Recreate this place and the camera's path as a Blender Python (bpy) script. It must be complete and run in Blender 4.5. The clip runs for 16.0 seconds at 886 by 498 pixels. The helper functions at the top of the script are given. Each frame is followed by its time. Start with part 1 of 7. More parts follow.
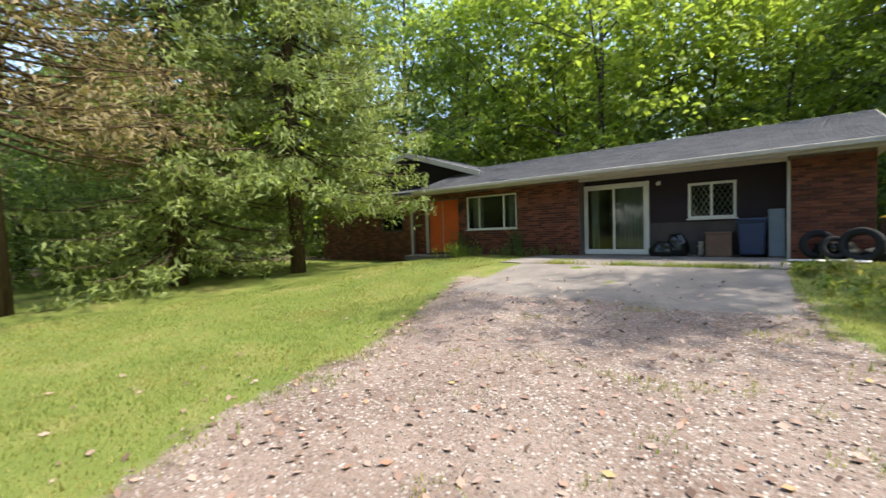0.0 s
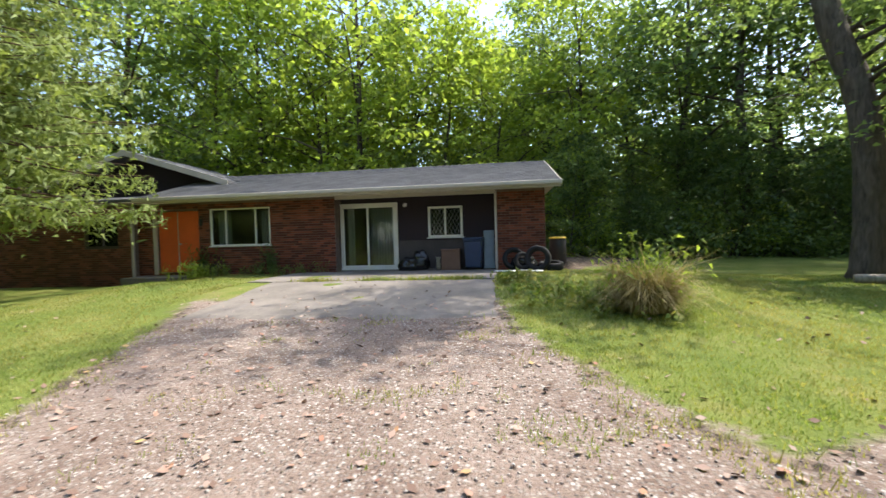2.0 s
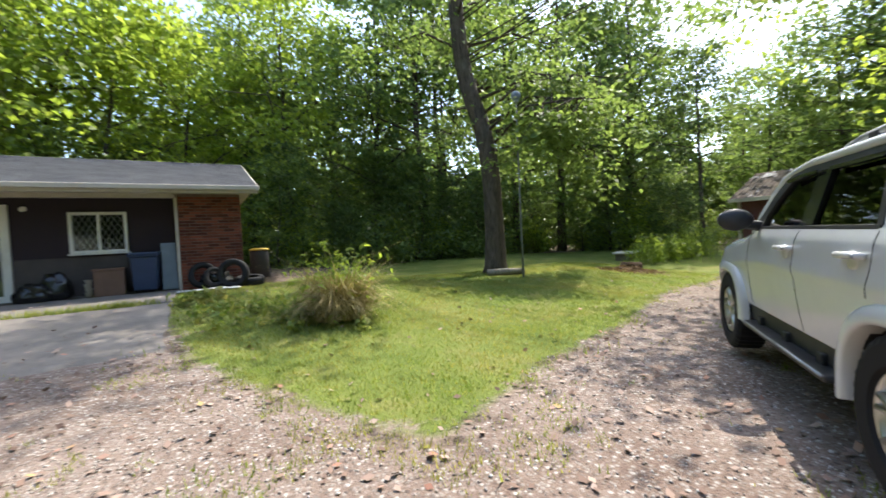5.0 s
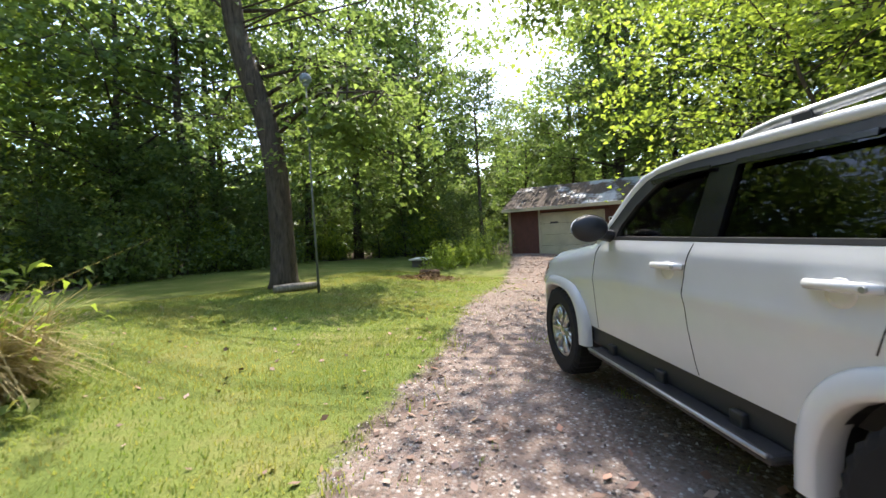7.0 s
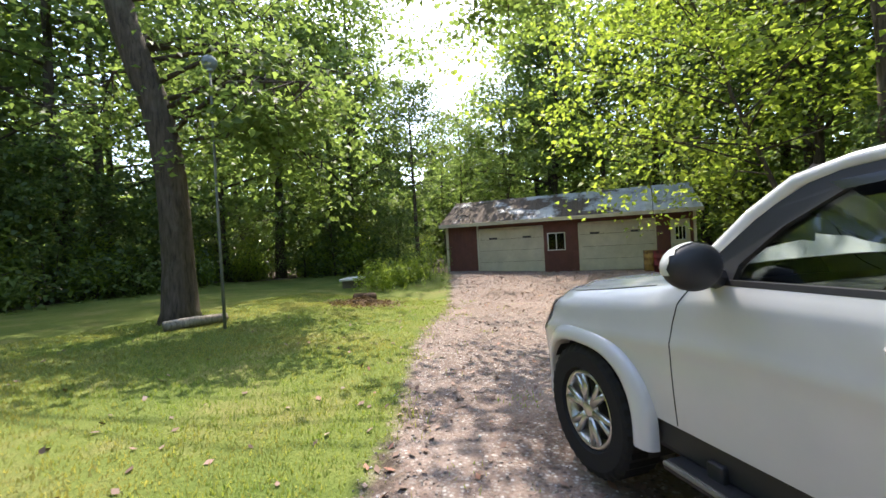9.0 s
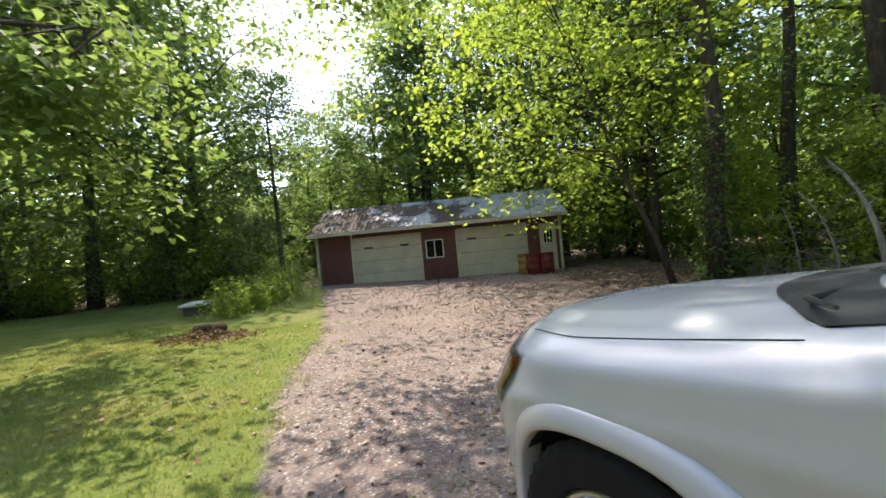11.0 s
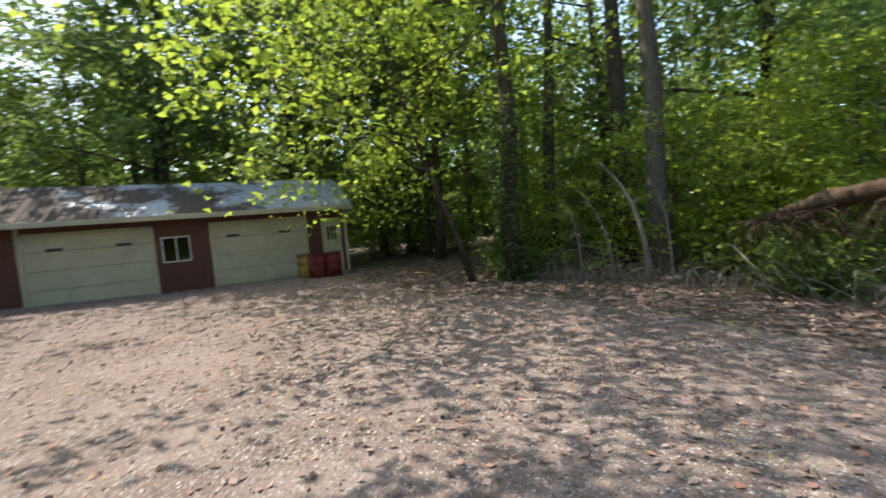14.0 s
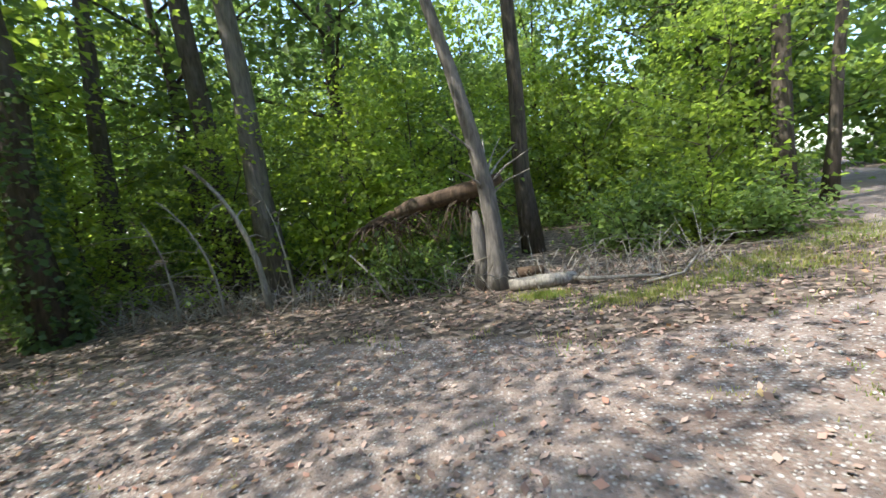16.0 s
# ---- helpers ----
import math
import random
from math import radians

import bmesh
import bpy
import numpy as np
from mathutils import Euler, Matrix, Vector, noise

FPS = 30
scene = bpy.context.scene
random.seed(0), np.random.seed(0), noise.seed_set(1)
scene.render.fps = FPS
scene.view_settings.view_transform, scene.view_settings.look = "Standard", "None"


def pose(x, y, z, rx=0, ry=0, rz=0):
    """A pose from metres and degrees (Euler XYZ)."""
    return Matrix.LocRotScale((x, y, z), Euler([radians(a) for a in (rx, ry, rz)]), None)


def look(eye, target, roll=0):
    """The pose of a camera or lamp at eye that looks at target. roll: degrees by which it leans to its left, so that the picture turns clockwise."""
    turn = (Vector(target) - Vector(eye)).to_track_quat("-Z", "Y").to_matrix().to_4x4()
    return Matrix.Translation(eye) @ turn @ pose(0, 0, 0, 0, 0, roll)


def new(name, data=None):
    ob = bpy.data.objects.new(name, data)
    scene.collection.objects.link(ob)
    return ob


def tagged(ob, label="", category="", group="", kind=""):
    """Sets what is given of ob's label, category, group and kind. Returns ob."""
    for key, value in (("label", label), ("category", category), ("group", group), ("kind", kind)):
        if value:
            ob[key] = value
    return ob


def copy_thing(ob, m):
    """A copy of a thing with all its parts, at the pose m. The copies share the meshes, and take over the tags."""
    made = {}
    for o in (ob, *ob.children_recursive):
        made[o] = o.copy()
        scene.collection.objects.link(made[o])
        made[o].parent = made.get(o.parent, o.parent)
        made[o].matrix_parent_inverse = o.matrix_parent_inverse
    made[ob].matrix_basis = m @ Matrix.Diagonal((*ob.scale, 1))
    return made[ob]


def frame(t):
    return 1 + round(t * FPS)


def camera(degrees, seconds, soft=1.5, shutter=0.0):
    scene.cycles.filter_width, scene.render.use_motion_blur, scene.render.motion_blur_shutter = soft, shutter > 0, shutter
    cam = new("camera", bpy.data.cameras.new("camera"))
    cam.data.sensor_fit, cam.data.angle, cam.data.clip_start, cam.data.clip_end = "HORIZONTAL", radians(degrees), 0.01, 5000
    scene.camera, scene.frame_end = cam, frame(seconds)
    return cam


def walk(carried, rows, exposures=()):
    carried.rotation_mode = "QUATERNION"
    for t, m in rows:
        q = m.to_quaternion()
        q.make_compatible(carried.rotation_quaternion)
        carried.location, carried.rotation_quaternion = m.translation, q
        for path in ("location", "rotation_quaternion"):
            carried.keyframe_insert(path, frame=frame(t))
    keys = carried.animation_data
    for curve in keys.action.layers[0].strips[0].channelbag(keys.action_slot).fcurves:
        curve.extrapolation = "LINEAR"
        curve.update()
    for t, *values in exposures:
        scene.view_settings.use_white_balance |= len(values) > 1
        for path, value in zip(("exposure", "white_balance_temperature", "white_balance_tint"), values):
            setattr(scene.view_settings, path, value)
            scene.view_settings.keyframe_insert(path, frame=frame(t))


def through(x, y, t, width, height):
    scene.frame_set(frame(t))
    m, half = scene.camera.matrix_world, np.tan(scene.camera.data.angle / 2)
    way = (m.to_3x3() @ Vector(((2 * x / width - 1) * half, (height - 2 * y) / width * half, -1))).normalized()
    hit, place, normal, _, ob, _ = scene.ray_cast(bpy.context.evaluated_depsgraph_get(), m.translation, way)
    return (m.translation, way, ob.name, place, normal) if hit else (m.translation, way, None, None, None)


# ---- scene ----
cam = camera(94.3, 16.0, shutter=0.3)
# seconds, eye, target, lean
PATH = [
    (0, (-1.554, -0.162, 1.397), (-2.815, 1.388, 1.302), -2.1),
    (0.5, (-1.548, -0.083, 1.391), (-2.544, 1.65, 1.306), -2.1),
    (1, (-1.481, -0.029, 1.399), (-2.223, 1.827, 1.324), -2.1),
    (1.5, (-1.438, -0.009, 1.408), (-1.928, 1.929, 1.342), -1.9),
    (2, (-1.285, 0.129, 1.386), (-1.551, 2.11, 1.336), -1.6),
    (2.5, (-1.176, 0.161, 1.387), (-1.23, 2.16, 1.35), -1.3),
    (3, (-1.096, 0.188, 1.403), (-0.967, 2.184, 1.383), -1.3),
    (3.5, (-1.052, 0.203, 1.4), (-0.759, 2.181, 1.403), -1.8),
    (4, (-0.997, 0.223, 1.411), (-0.546, 2.171, 1.429), -2.6),
    (4.5, (-0.917, 0.287, 1.388), (-0.253, 2.174, 1.412), -3.5),
    (5, (-0.896, 0.394, 1.374), (0.123, 2.114, 1.319), -3.0),
    (5.2, (-0.796, 0.477, 1.343), (0.341, 2.12, 1.26), -2.4),
    (7.3, (0.268, 1.695, 1.447), (2.017, 2.662, 1.371), -3.7),
    (7.5, (0.39, 1.807, 1.464), (2.162, 2.732, 1.386), -4.0),
    (8, (0.688, 2.048, 1.49), (2.498, 2.895, 1.412), -4.1),
    (8.2, (0.816, 2.126, 1.511), (2.632, 2.96, 1.443), -3.7),
    (10.3, (1.876, 2.805, 1.557), (3.839, 3.188, 1.557), -4.4),
    (10.5, (2.04, 2.855, 1.578), (4.016, 3.164, 1.571), -4.6),
    (11, (2.499, 2.925, 1.569), (4.494, 3.058, 1.539), -5.3),
    (11.5, (2.969, 3.072, 1.537), (4.967, 3.037, 1.477), -5.9),
    (12, (3.404, 3.182, 1.516), (5.393, 2.991, 1.421), -6.5),
    (12.5, (3.855, 3.223, 1.516), (5.822, 2.886, 1.396), -6.5),
    (13, (4.297, 3.21, 1.502), (6.229, 2.711, 1.367), -6.1),
    (13.5, (4.723, 3.188, 1.505), (6.62, 2.565, 1.396), -4.7),
    (14, (5.128, 3.222, 1.499), (6.889, 2.282, 1.366), -4.9),
    (14.2, (5.323, 3.198, 1.469), (6.969, 2.066, 1.364), -6.6),
    (14.4, (5.473, 3.031, 1.48), (7.0, 1.742, 1.403), -3.3),
    (14.5, (5.548, 2.948, 1.484), (6.996, 1.58, 1.304), -6.2),
    (15, (5.926, 2.7, 1.455), (6.917, 0.977, 1.226), -6.9),
    (15.5, (6.15, 2.318, 1.447), (6.719, 0.416, 1.203), -7.5),
    (16, (6.43, 1.92, 1.404), (6.75, -0.04, 1.16), -7.2),
]
# seconds, stops, kelvin, tint
EXPOSURES = [(0, 1.88, 6700, 10), (5.0, 1.93, 6600, 9), (7.5, 2.02, 6600, 13), (10.3, 1.92, 6650, 13), (11.5, 1.76, 6700, 13), (12.8, 1.66, 6700, 13), (13.8, 1.72, 6600, 12), (14.5, 1.80, 6200, 5), (15.2, 2.0, 6000, 3), (16, 2.12, 6100, 6)]
walk(cam, [(t, look(eye, target, lean)) for t, eye, target, lean in PATH], EXPOSURES)

# ---- light ----
SUN_AZ, SUN_EL = 24.0, 56.0
world = bpy.data.worlds.new("sky")
scene.world = world
world.use_nodes = True
wn = world.node_tree.nodes
sky = wn.new("ShaderNodeTexSky")
sky.sky_type = "NISHITA"
sky.sun_disc = False
sky.sun_elevation = radians(SUN_EL)
sky.sun_rotation = radians(90 - SUN_AZ)
sky.air_density, sky.dust_density, sky.ozone_density = 1.0, 1.5, 1.0
wn["Background"].inputs[1].default_value = 0.15
world.node_tree.links.new(sky.outputs[0], wn["Background"].inputs[0])

sun = new("sun", bpy.data.lights.new("sun", "SUN"))
sun.data.energy, sun.data.angle, sun.data.color = 2.3, radians(0.53), (1.0, 0.95, 0.86)
ce, se = math.cos(radians(SUN_EL)), math.sin(radians(SUN_EL))
ca, sa = math.cos(radians(SUN_AZ)), math.sin(radians(SUN_AZ))
sun.matrix_world = look((60 * ce * ca, 60 * ce * sa, 60 * se), (0, 0, 0))


# ---- materials ----
class Mat:
    """A node material under construction."""

    def __init__(self, name, rough=0.8, metal=0.0, spec=0.5):
        self.m = bpy.data.materials.new(name)
        self.m.use_nodes = True
        self.t = self.m.node_tree
        self.b = self.t.nodes["Principled BSDF"]
        self.b.inputs["Roughness"].default_value = rough
        self.b.inputs["Metallic"].default_value = metal
        self.b.inputs["Specular IOR Level"].default_value = spec
        self.tc = self.t.nodes.new("ShaderNodeTexCoord")

    def node(self, kind, **inputs):
        n = self.t.nodes.new("ShaderNode" + kind)
        for k, v in inputs.items():
            self.feed(n, k.replace("_", " "), v)
        return n

    def feed(self, n, key, v):
        sock = n.inputs[int(key)] if key.isdigit() else n.inputs[key]
        if isinstance(v, bpy.types.NodeSocket):
            self.t.links.new(v, sock)
        elif isinstance(v, tuple) and len(v) == 3 and sock.type == "RGBA":
            sock.default_value = (*v, 1)
        else:
            sock.default_value = v

    def place(self, sx=1, sy=1, sz=1, space="Object"):
        n = self.node("Mapping")
        self.t.links.new(self.tc.outputs[space], n.inputs[0])
        n.inputs["Scale"].default_value = (sx, sy, sz)
        return n.outputs[0]

    def noise(self, scale, detail=4, rough=0.6, vec=None, distort=0.0):
        n = self.node("TexNoise", Scale=scale, Detail=detail, Roughness=rough, Distortion=distort)
        self.t.links.new(vec or self.tc.outputs["Object"], n.inputs["Vector"])
        return n.outputs[0]

    def ramp(self, fac, *stops):
        n = self.node("ValToRGB")
        self.t.links.new(fac, n.inputs[0])
        r = n.color_ramp
        while len(r.elements) < len(stops):
            r.elements.new(0.5)
        for e, (p, c) in zip(r.elements, stops):
            e.position, e.color = p, (*c, 1) if isinstance(c, tuple) else (c, c, c, 1)
        return n.outputs[0]

    def mix(self, fac, a, b, how="MIX"):
        n = self.t.nodes.new("ShaderNodeMix")
        n.data_type, n.blend_type = "RGBA", how
        for i, v in ((0, fac), (6, a), (7, b)):
            if isinstance(v, bpy.types.NodeSocket):
                self.t.links.new(v, n.inputs[i])
            else:
                n.inputs[i].default_value = (*v, 1) if isinstance(v, tuple) else v
        return n.outputs[2]

    def math(self, op, a, b=0.0, c=None):
        n = self.t.nodes.new("ShaderNodeMath")
        n.operation = op
        for i, v in enumerate((a, b) if c is None else (a, b, c)):
            if isinstance(v, bpy.types.NodeSocket):
                self.t.links.new(v, n.inputs[i])
            else:
                n.inputs[i].default_value = v
        return n.outputs[0]

    def random(self):
        return self.node("ObjectInfo").outputs["Random"]

    def island(self):
        return self.node("NewGeometry").outputs["Random Per Island"]

    def colour(self, v):
        self.feed(self.b, "Base Color", v)
        return self

    def rough(self, v):
        self.feed(self.b, "Roughness", v)
        return self

    def bump(self, h, strength=0.3, dist=0.01):
        n = self.node("Bump", Strength=strength, Distance=dist, Height=h)
        self.t.links.new(n.outputs[0], self.b.inputs["Normal"])
        return self


def plain(name, c, rough=0.7, metal=0.0, vary=0.15, scale=6.0, bump=0.1, spec=0.5):
    """A painted or moulded surface: soft dirt at one scale, grain at another."""
    m = Mat(name, rough, metal, spec)
    dirt, grain = m.noise(scale, 5), m.noise(scale * 14, 3)
    lo = tuple(v * (1 - vary) for v in c)
    hi = tuple(min(v * (1 + vary), 1) for v in c)
    col = m.ramp(m.math("ADD", m.math("MULTIPLY", dirt, 0.75), m.math("MULTIPLY", grain, 0.25)), (0.3, lo), (0.7, hi))
    m.colour(col).bump(grain, bump, 0.003)
    m.rough(m.math("ADD", m.math("MULTIPLY", dirt, 0.2), rough - 0.1))
    return m.m


def leaf_material(name, dark, light, through=0.45, rough=0.5, dry=None):
    """Leaves: each its own green, light passing through."""
    m = Mat(name, rough, 0, 0.35)
    r = m.island()
    c = m.mix(m.math("MULTIPLY", m.noise(0.6, 2), 0.5), m.ramp(r, (0.0, dark), (1.0, light)), light)
    if dry:
        c = m.mix(m.ramp(m.math("ADD", m.noise(0.55, 4), m.math("MULTIPLY", r, 0.25)), (0.50, 0.0), (0.78, 0.8)), c, dry)
    m.colour(c)
    tr = m.node("BsdfTranslucent")
    warm = m.mix(1.0, c, (1.55, 1.52, 0.90), "MULTIPLY")
    m.feed(tr, "Color", warm)
    mx = m.node("MixShader")
    mx.inputs[0].default_value = through
    out = m.t.nodes["Material Output"]
    m.t.links.new(m.b.outputs[0], mx.inputs[1])
    m.t.links.new(tr.outputs[0], mx.inputs[2])
    m.t.links.new(mx.outputs[0], out.inputs[0])
    return m.m


def bark_material(name, dark, light, scale=1.0):
    m = Mat(name, 0.9, 0, 0.2)
    v = m.place(14 * scale, 14 * scale, 2.2 * scale)
    ridges = m.noise(1.0, 6, 0.65, v, 0.6)
    c = m.ramp(ridges, (0.3, dark), (0.7, light))
    lichen = m.ramp(m.noise(1.7, 4), (0.55, 0.0), (0.75, 1.0))
    c = m.mix(m.math("MULTIPLY", lichen, 0.35), c, (0.2, 0.2, 0.15))
    m.colour(c).bump(ridges, 0.9, 0.03)
    return m.m


def brick_material(name, dark, light):
    m = Mat(name, 0.85, 0, 0.3)
    r = m.random()
    c = m.ramp(r, (0.0, dark), (0.25, dark), (0.75, light), (1.0, tuple(v * 1.25 for v in light)))
    g = m.noise(30, 5)
    st = m.noise(2.0, 4)
    c = m.mix(m.math("MULTIPLY", g, 0.5), c, tuple(v * 0.55 for v in light), "MIX")
    c = m.mix(m.ramp(st, (0.5, 0.0), (0.8, 0.3)), c, (0.12, 0.09, 0.08))
    m.colour(c).bump(g, 0.5, 0.004)
    return m.m


# the paler and darker greens also stand in for sunlit and shaded foliage
M_LEAF = leaf_material("leaf_green", (0.07, 0.12, 0.042), (0.205, 0.275, 0.095), 0.62)
M_LEAF_BRIGHT = leaf_material("leaf_bright", (0.12, 0.19, 0.032), (0.31, 0.385, 0.08), 0.64)
M_LEAF_DARK = leaf_material("leaf_shade", (0.05, 0.09, 0.038), (0.14, 0.20, 0.08), 0.58)
M_NEEDLE = leaf_material("needles", (0.075, 0.115, 0.035), (0.27, 0.33, 0.11), 0.4, 0.6)
M_NEEDLE_DEAD = leaf_material("needles_brown", (0.09, 0.075, 0.035), (0.28, 0.22, 0.11), 0.3, 0.8)
M_GRASS = leaf_material("grass_blade", (0.09, 0.155, 0.03), (0.24, 0.31, 0.07), 0.5, 0.6, (0.36, 0.31, 0.12))
M_STRAW = leaf_material("dry_grass", (0.20, 0.16, 0.07), (0.46, 0.38, 0.20), 0.35, 0.8)
M_BARK = bark_material("bark_grey", (0.035, 0.028, 0.02), (0.14, 0.11, 0.085))
M_BARK_PALE = bark_material("bark_pale", (0.15, 0.125, 0.10), (0.40, 0.355, 0.30), 1.6)
M_BARK_GREY = bark_material("bark_ash", (0.07, 0.06, 0.05), (0.22, 0.19, 0.165))
M_BARK_RED = bark_material("bark_brown", (0.04, 0.025, 0.016), (0.15, 0.10, 0.065))
M_BRICK = brick_material("red_brick", (0.075, 0.026, 0.018), (0.23, 0.072, 0.042))
M_BRICK_BROWN = brick_material("brown_brick", (0.11, 0.045, 0.03), (0.24, 0.09, 0.06))
M_MORTAR = plain("mortar", (0.16, 0.115, 0.09), 0.95, 0, 0.3, 5, 0.5)
M_TRIM = plain("cream_trim", (0.46, 0.41, 0.34), 0.6, 0, 0.14, 3, 0.1)
M_WHITE = plain("white_frame", (0.68, 0.66, 0.60), 0.5, 0, 0.12, 4, 0.1)
M_SHINGLE = plain("grey_shingle", (0.095, 0.096, 0.104), 0.95, 0, 0.35, 2, 0.8, 0.2)
M_DARKWALL = plain("dark_siding", (0.024, 0.015, 0.020), 0.85, 0, 0.2, 2, 0.3)
M_BLOCK = plain("grey_block", (0.072, 0.06, 0.056), 0.9, 0, 0.25, 3, 0.5)
M_ORANGE = plain("orange_paint", (0.62, 0.10, 0.022), 0.5, 0, 0.12, 3, 0.1)
M_CONCRETE = plain("concrete", (0.175, 0.152, 0.132), 0.95, 0, 0.45, 0.9, 0.6)
M_RUBBER = plain("black_rubber", (0.015, 0.015, 0.016), 0.85, 0, 0.3, 9, 0.3, 0.3)
M_BLACK = plain("black_plastic", (0.02, 0.02, 0.022), 0.5, 0, 0.2, 8, 0.1)
M_CABIN = plain("charcoal_trim", (0.03, 0.03, 0.032), 0.7, 0, 0.2, 8, 0.2)
M_BLUE = plain("blue_plastic", (0.022, 0.04, 0.09), 0.5, 0, 0.15, 5, 0.1)
M_PANEL = plain("blue_grey_panel", (0.22, 0.26, 0.29), 0.7, 0, 0.15, 4, 0.1)
M_BROWNBOX = plain("brown_card", (0.16, 0.09, 0.06), 0.85, 0, 0.2, 4, 0.2)
M_INTERIOR = plain("interior_paint", (0.35, 0.33, 0.3), 0.9, 0, 0.1, 2, 0.1)
M_CURTAIN = plain("pale_curtain", (0.6, 0.6, 0.56), 0.9, 0, 0.1, 6, 0.2)
M_STEEL = plain("grey_metal", (0.35, 0.36, 0.36), 0.45, 0.8, 0.2, 8, 0.1)


def glass_material(name, tint=(0.9, 0.95, 0.93), clear=0.75):
    m = Mat(name, 0.02, 0, 0.5)
    g = m.node("BsdfGlossy")
    g.inputs["Roughness"].default_value = 0.02
    t = m.node("BsdfTransparent")
    m.feed(t, "Color", tuple(v * clear for v in tint))
    fr = m.node("Fresnel")
    fr.inputs[0].default_value = 1.52
    mx = m.node("MixShader")
    m.t.links.new(fr.outputs[0], mx.inputs[0])
    m.t.links.new(t.outputs[0], mx.inputs[1])
    m.t.links.new(g.outputs[0], mx.inputs[2])
    m.t.links.new(mx.outputs[0], m.t.nodes["Material Output"].inputs[0])
    return m.m


M_GLASS = glass_material("window_glass")
M_GLASS_DARK = glass_material("tinted_glass", (0.8, 0.85, 0.85), 0.22)


# ---- helpers of this scene ----
def mesh_object(name, bm, material, smooth=False):
    me = bpy.data.meshes.new(name)
    bm.to_mesh(me)
    bm.free()
    for m in material if isinstance(material, (list, tuple)) else [material]:
        me.materials.append(m)
    if smooth:
        me.polygons.foreach_set("use_smooth", [True] * len(me.polygons))
    return new(name, me)


def part(name, bm, material, parent, label="", smooth=False):
    ob = mesh_object(name, bm, material, smooth)
    ob.parent = parent
    if label:
        tagged(ob, label)
    return ob


def thing(name, label, category, m=None, group="", kind=""):
    ob = new(name)
    ob.empty_display_size = 0.2
    if m is not None:
        ob.matrix_world = m
    return tagged(ob, label, category, group, kind)


def pydata(name, verts, faces, material, smooth=False):
    me = bpy.data.meshes.new(name)
    me.from_pydata([tuple(v) for v in verts], [], [tuple(f) for f in faces])
    for m in material if isinstance(material, (list, tuple)) else [material]:
        me.materials.append(m)
    if smooth:
        me.polygons.foreach_set("use_smooth", [True] * len(me.polygons))
    return me


def box(bm, x0, y0, z0, x1, y1, z1, bevel=0.0):
    """A block between two corners, with its edges rounded off."""
    r = bmesh.ops.create_cube(bm, size=1)["verts"]
    for v in r:
        v.co = Vector((x0 if v.co.x < 0 else x1, y0 if v.co.y < 0 else y1, z0 if v.co.z < 0 else z1))
    if bevel:
        es = list({e for v in r for e in v.link_edges})
        bmesh.ops.bevel(bm, geom=es, offset=bevel, segments=1 if bevel < 0.01 else 2, affect="EDGES", profile=0.5)
    return bm


def boxed(*a, bevel=0.004):
    return box(bmesh.new(), *a, bevel=bevel)


def tube(bm, pts, radii, sides=8, cap=True):
    """A round limb along points."""
    rings = []
    pts = [Vector([float(c) for c in p]) for p in pts]
    for i, (p, r) in enumerate(zip(pts, map(float, radii))):
        d = (pts[min(i + 1, len(pts) - 1)] - pts[max(i - 1, 0)]).normalized()
        a = d.orthogonal().normalized() if abs(d.z) > 0.99 else d.cross(Vector((0, 0, 1))).normalized()
        b = d.cross(a).normalized()
        if i and (a.dot(last) < 0):
            a, b = -a, -b
        last = a
        rings.append([bm.verts.new(p + r * (math.cos(k * 2 * math.pi / sides) * a + math.sin(k * 2 * math.pi / sides) * b)) for k in range(sides)])
    for q, w in zip(rings, rings[1:]):
        for k in range(sides):
            bm.faces.new((q[k], q[(k + 1) % sides], w[(k + 1) % sides], w[k]))
    if cap:
        bm.faces.new(rings[0][::-1])
        bm.faces.new(rings[-1])
    return bm


def lathe(bm, profile, sides=24, axis="z", centre=(0, 0, 0), close=True):
    """A turned body: profile of (radius, along)."""
    rings = []
    for r, h in profile:
        ring = []
        for k in range(sides):
            a = 2 * math.pi * k / sides
            u, v = r * math.cos(a), r * math.sin(a)
            p = (u, v, h) if axis == "z" else (h, u, v) if axis == "x" else (v, h, u)
            ring.append(bm.verts.new(Vector(p) + Vector(centre)))
        rings.append(ring)
    for q, w in zip(rings, rings[1:]):
        for k in range(sides):
            bm.faces.new((q[k], q[(k + 1) % sides], w[(k + 1) % sides], w[k]))
    if close:
        bm.faces.new(rings[0][::-1])
        bm.faces.new(rings[-1])
    return bm


def smooth01(v, a, b):
    t = np.clip((np.asarray(v, float) - a) / (b - a), 0, 1)
    return t * t * (3 - 2 * t)


def ground_z(x, y):
    """Height of the ground: it climbs to the house and falls away towards the woods."""
    x, y = np.asarray(x, float), np.asarray(y, float)
    up = 0.42 * smooth01(y, 3.5, 10.5) * (1 - 0.65 * smooth01(x, 0.5, 7)) * (1 - 0.7 * smooth01(-x, 9, 15))
    down = 0.28 * smooth01(x - 0.6 * y, 3.5, 8.5) * (1 - 0.6 * smooth01(x, 15, 21))
    return up - down


def gz(x, y):
    return float(ground_z(x, y))


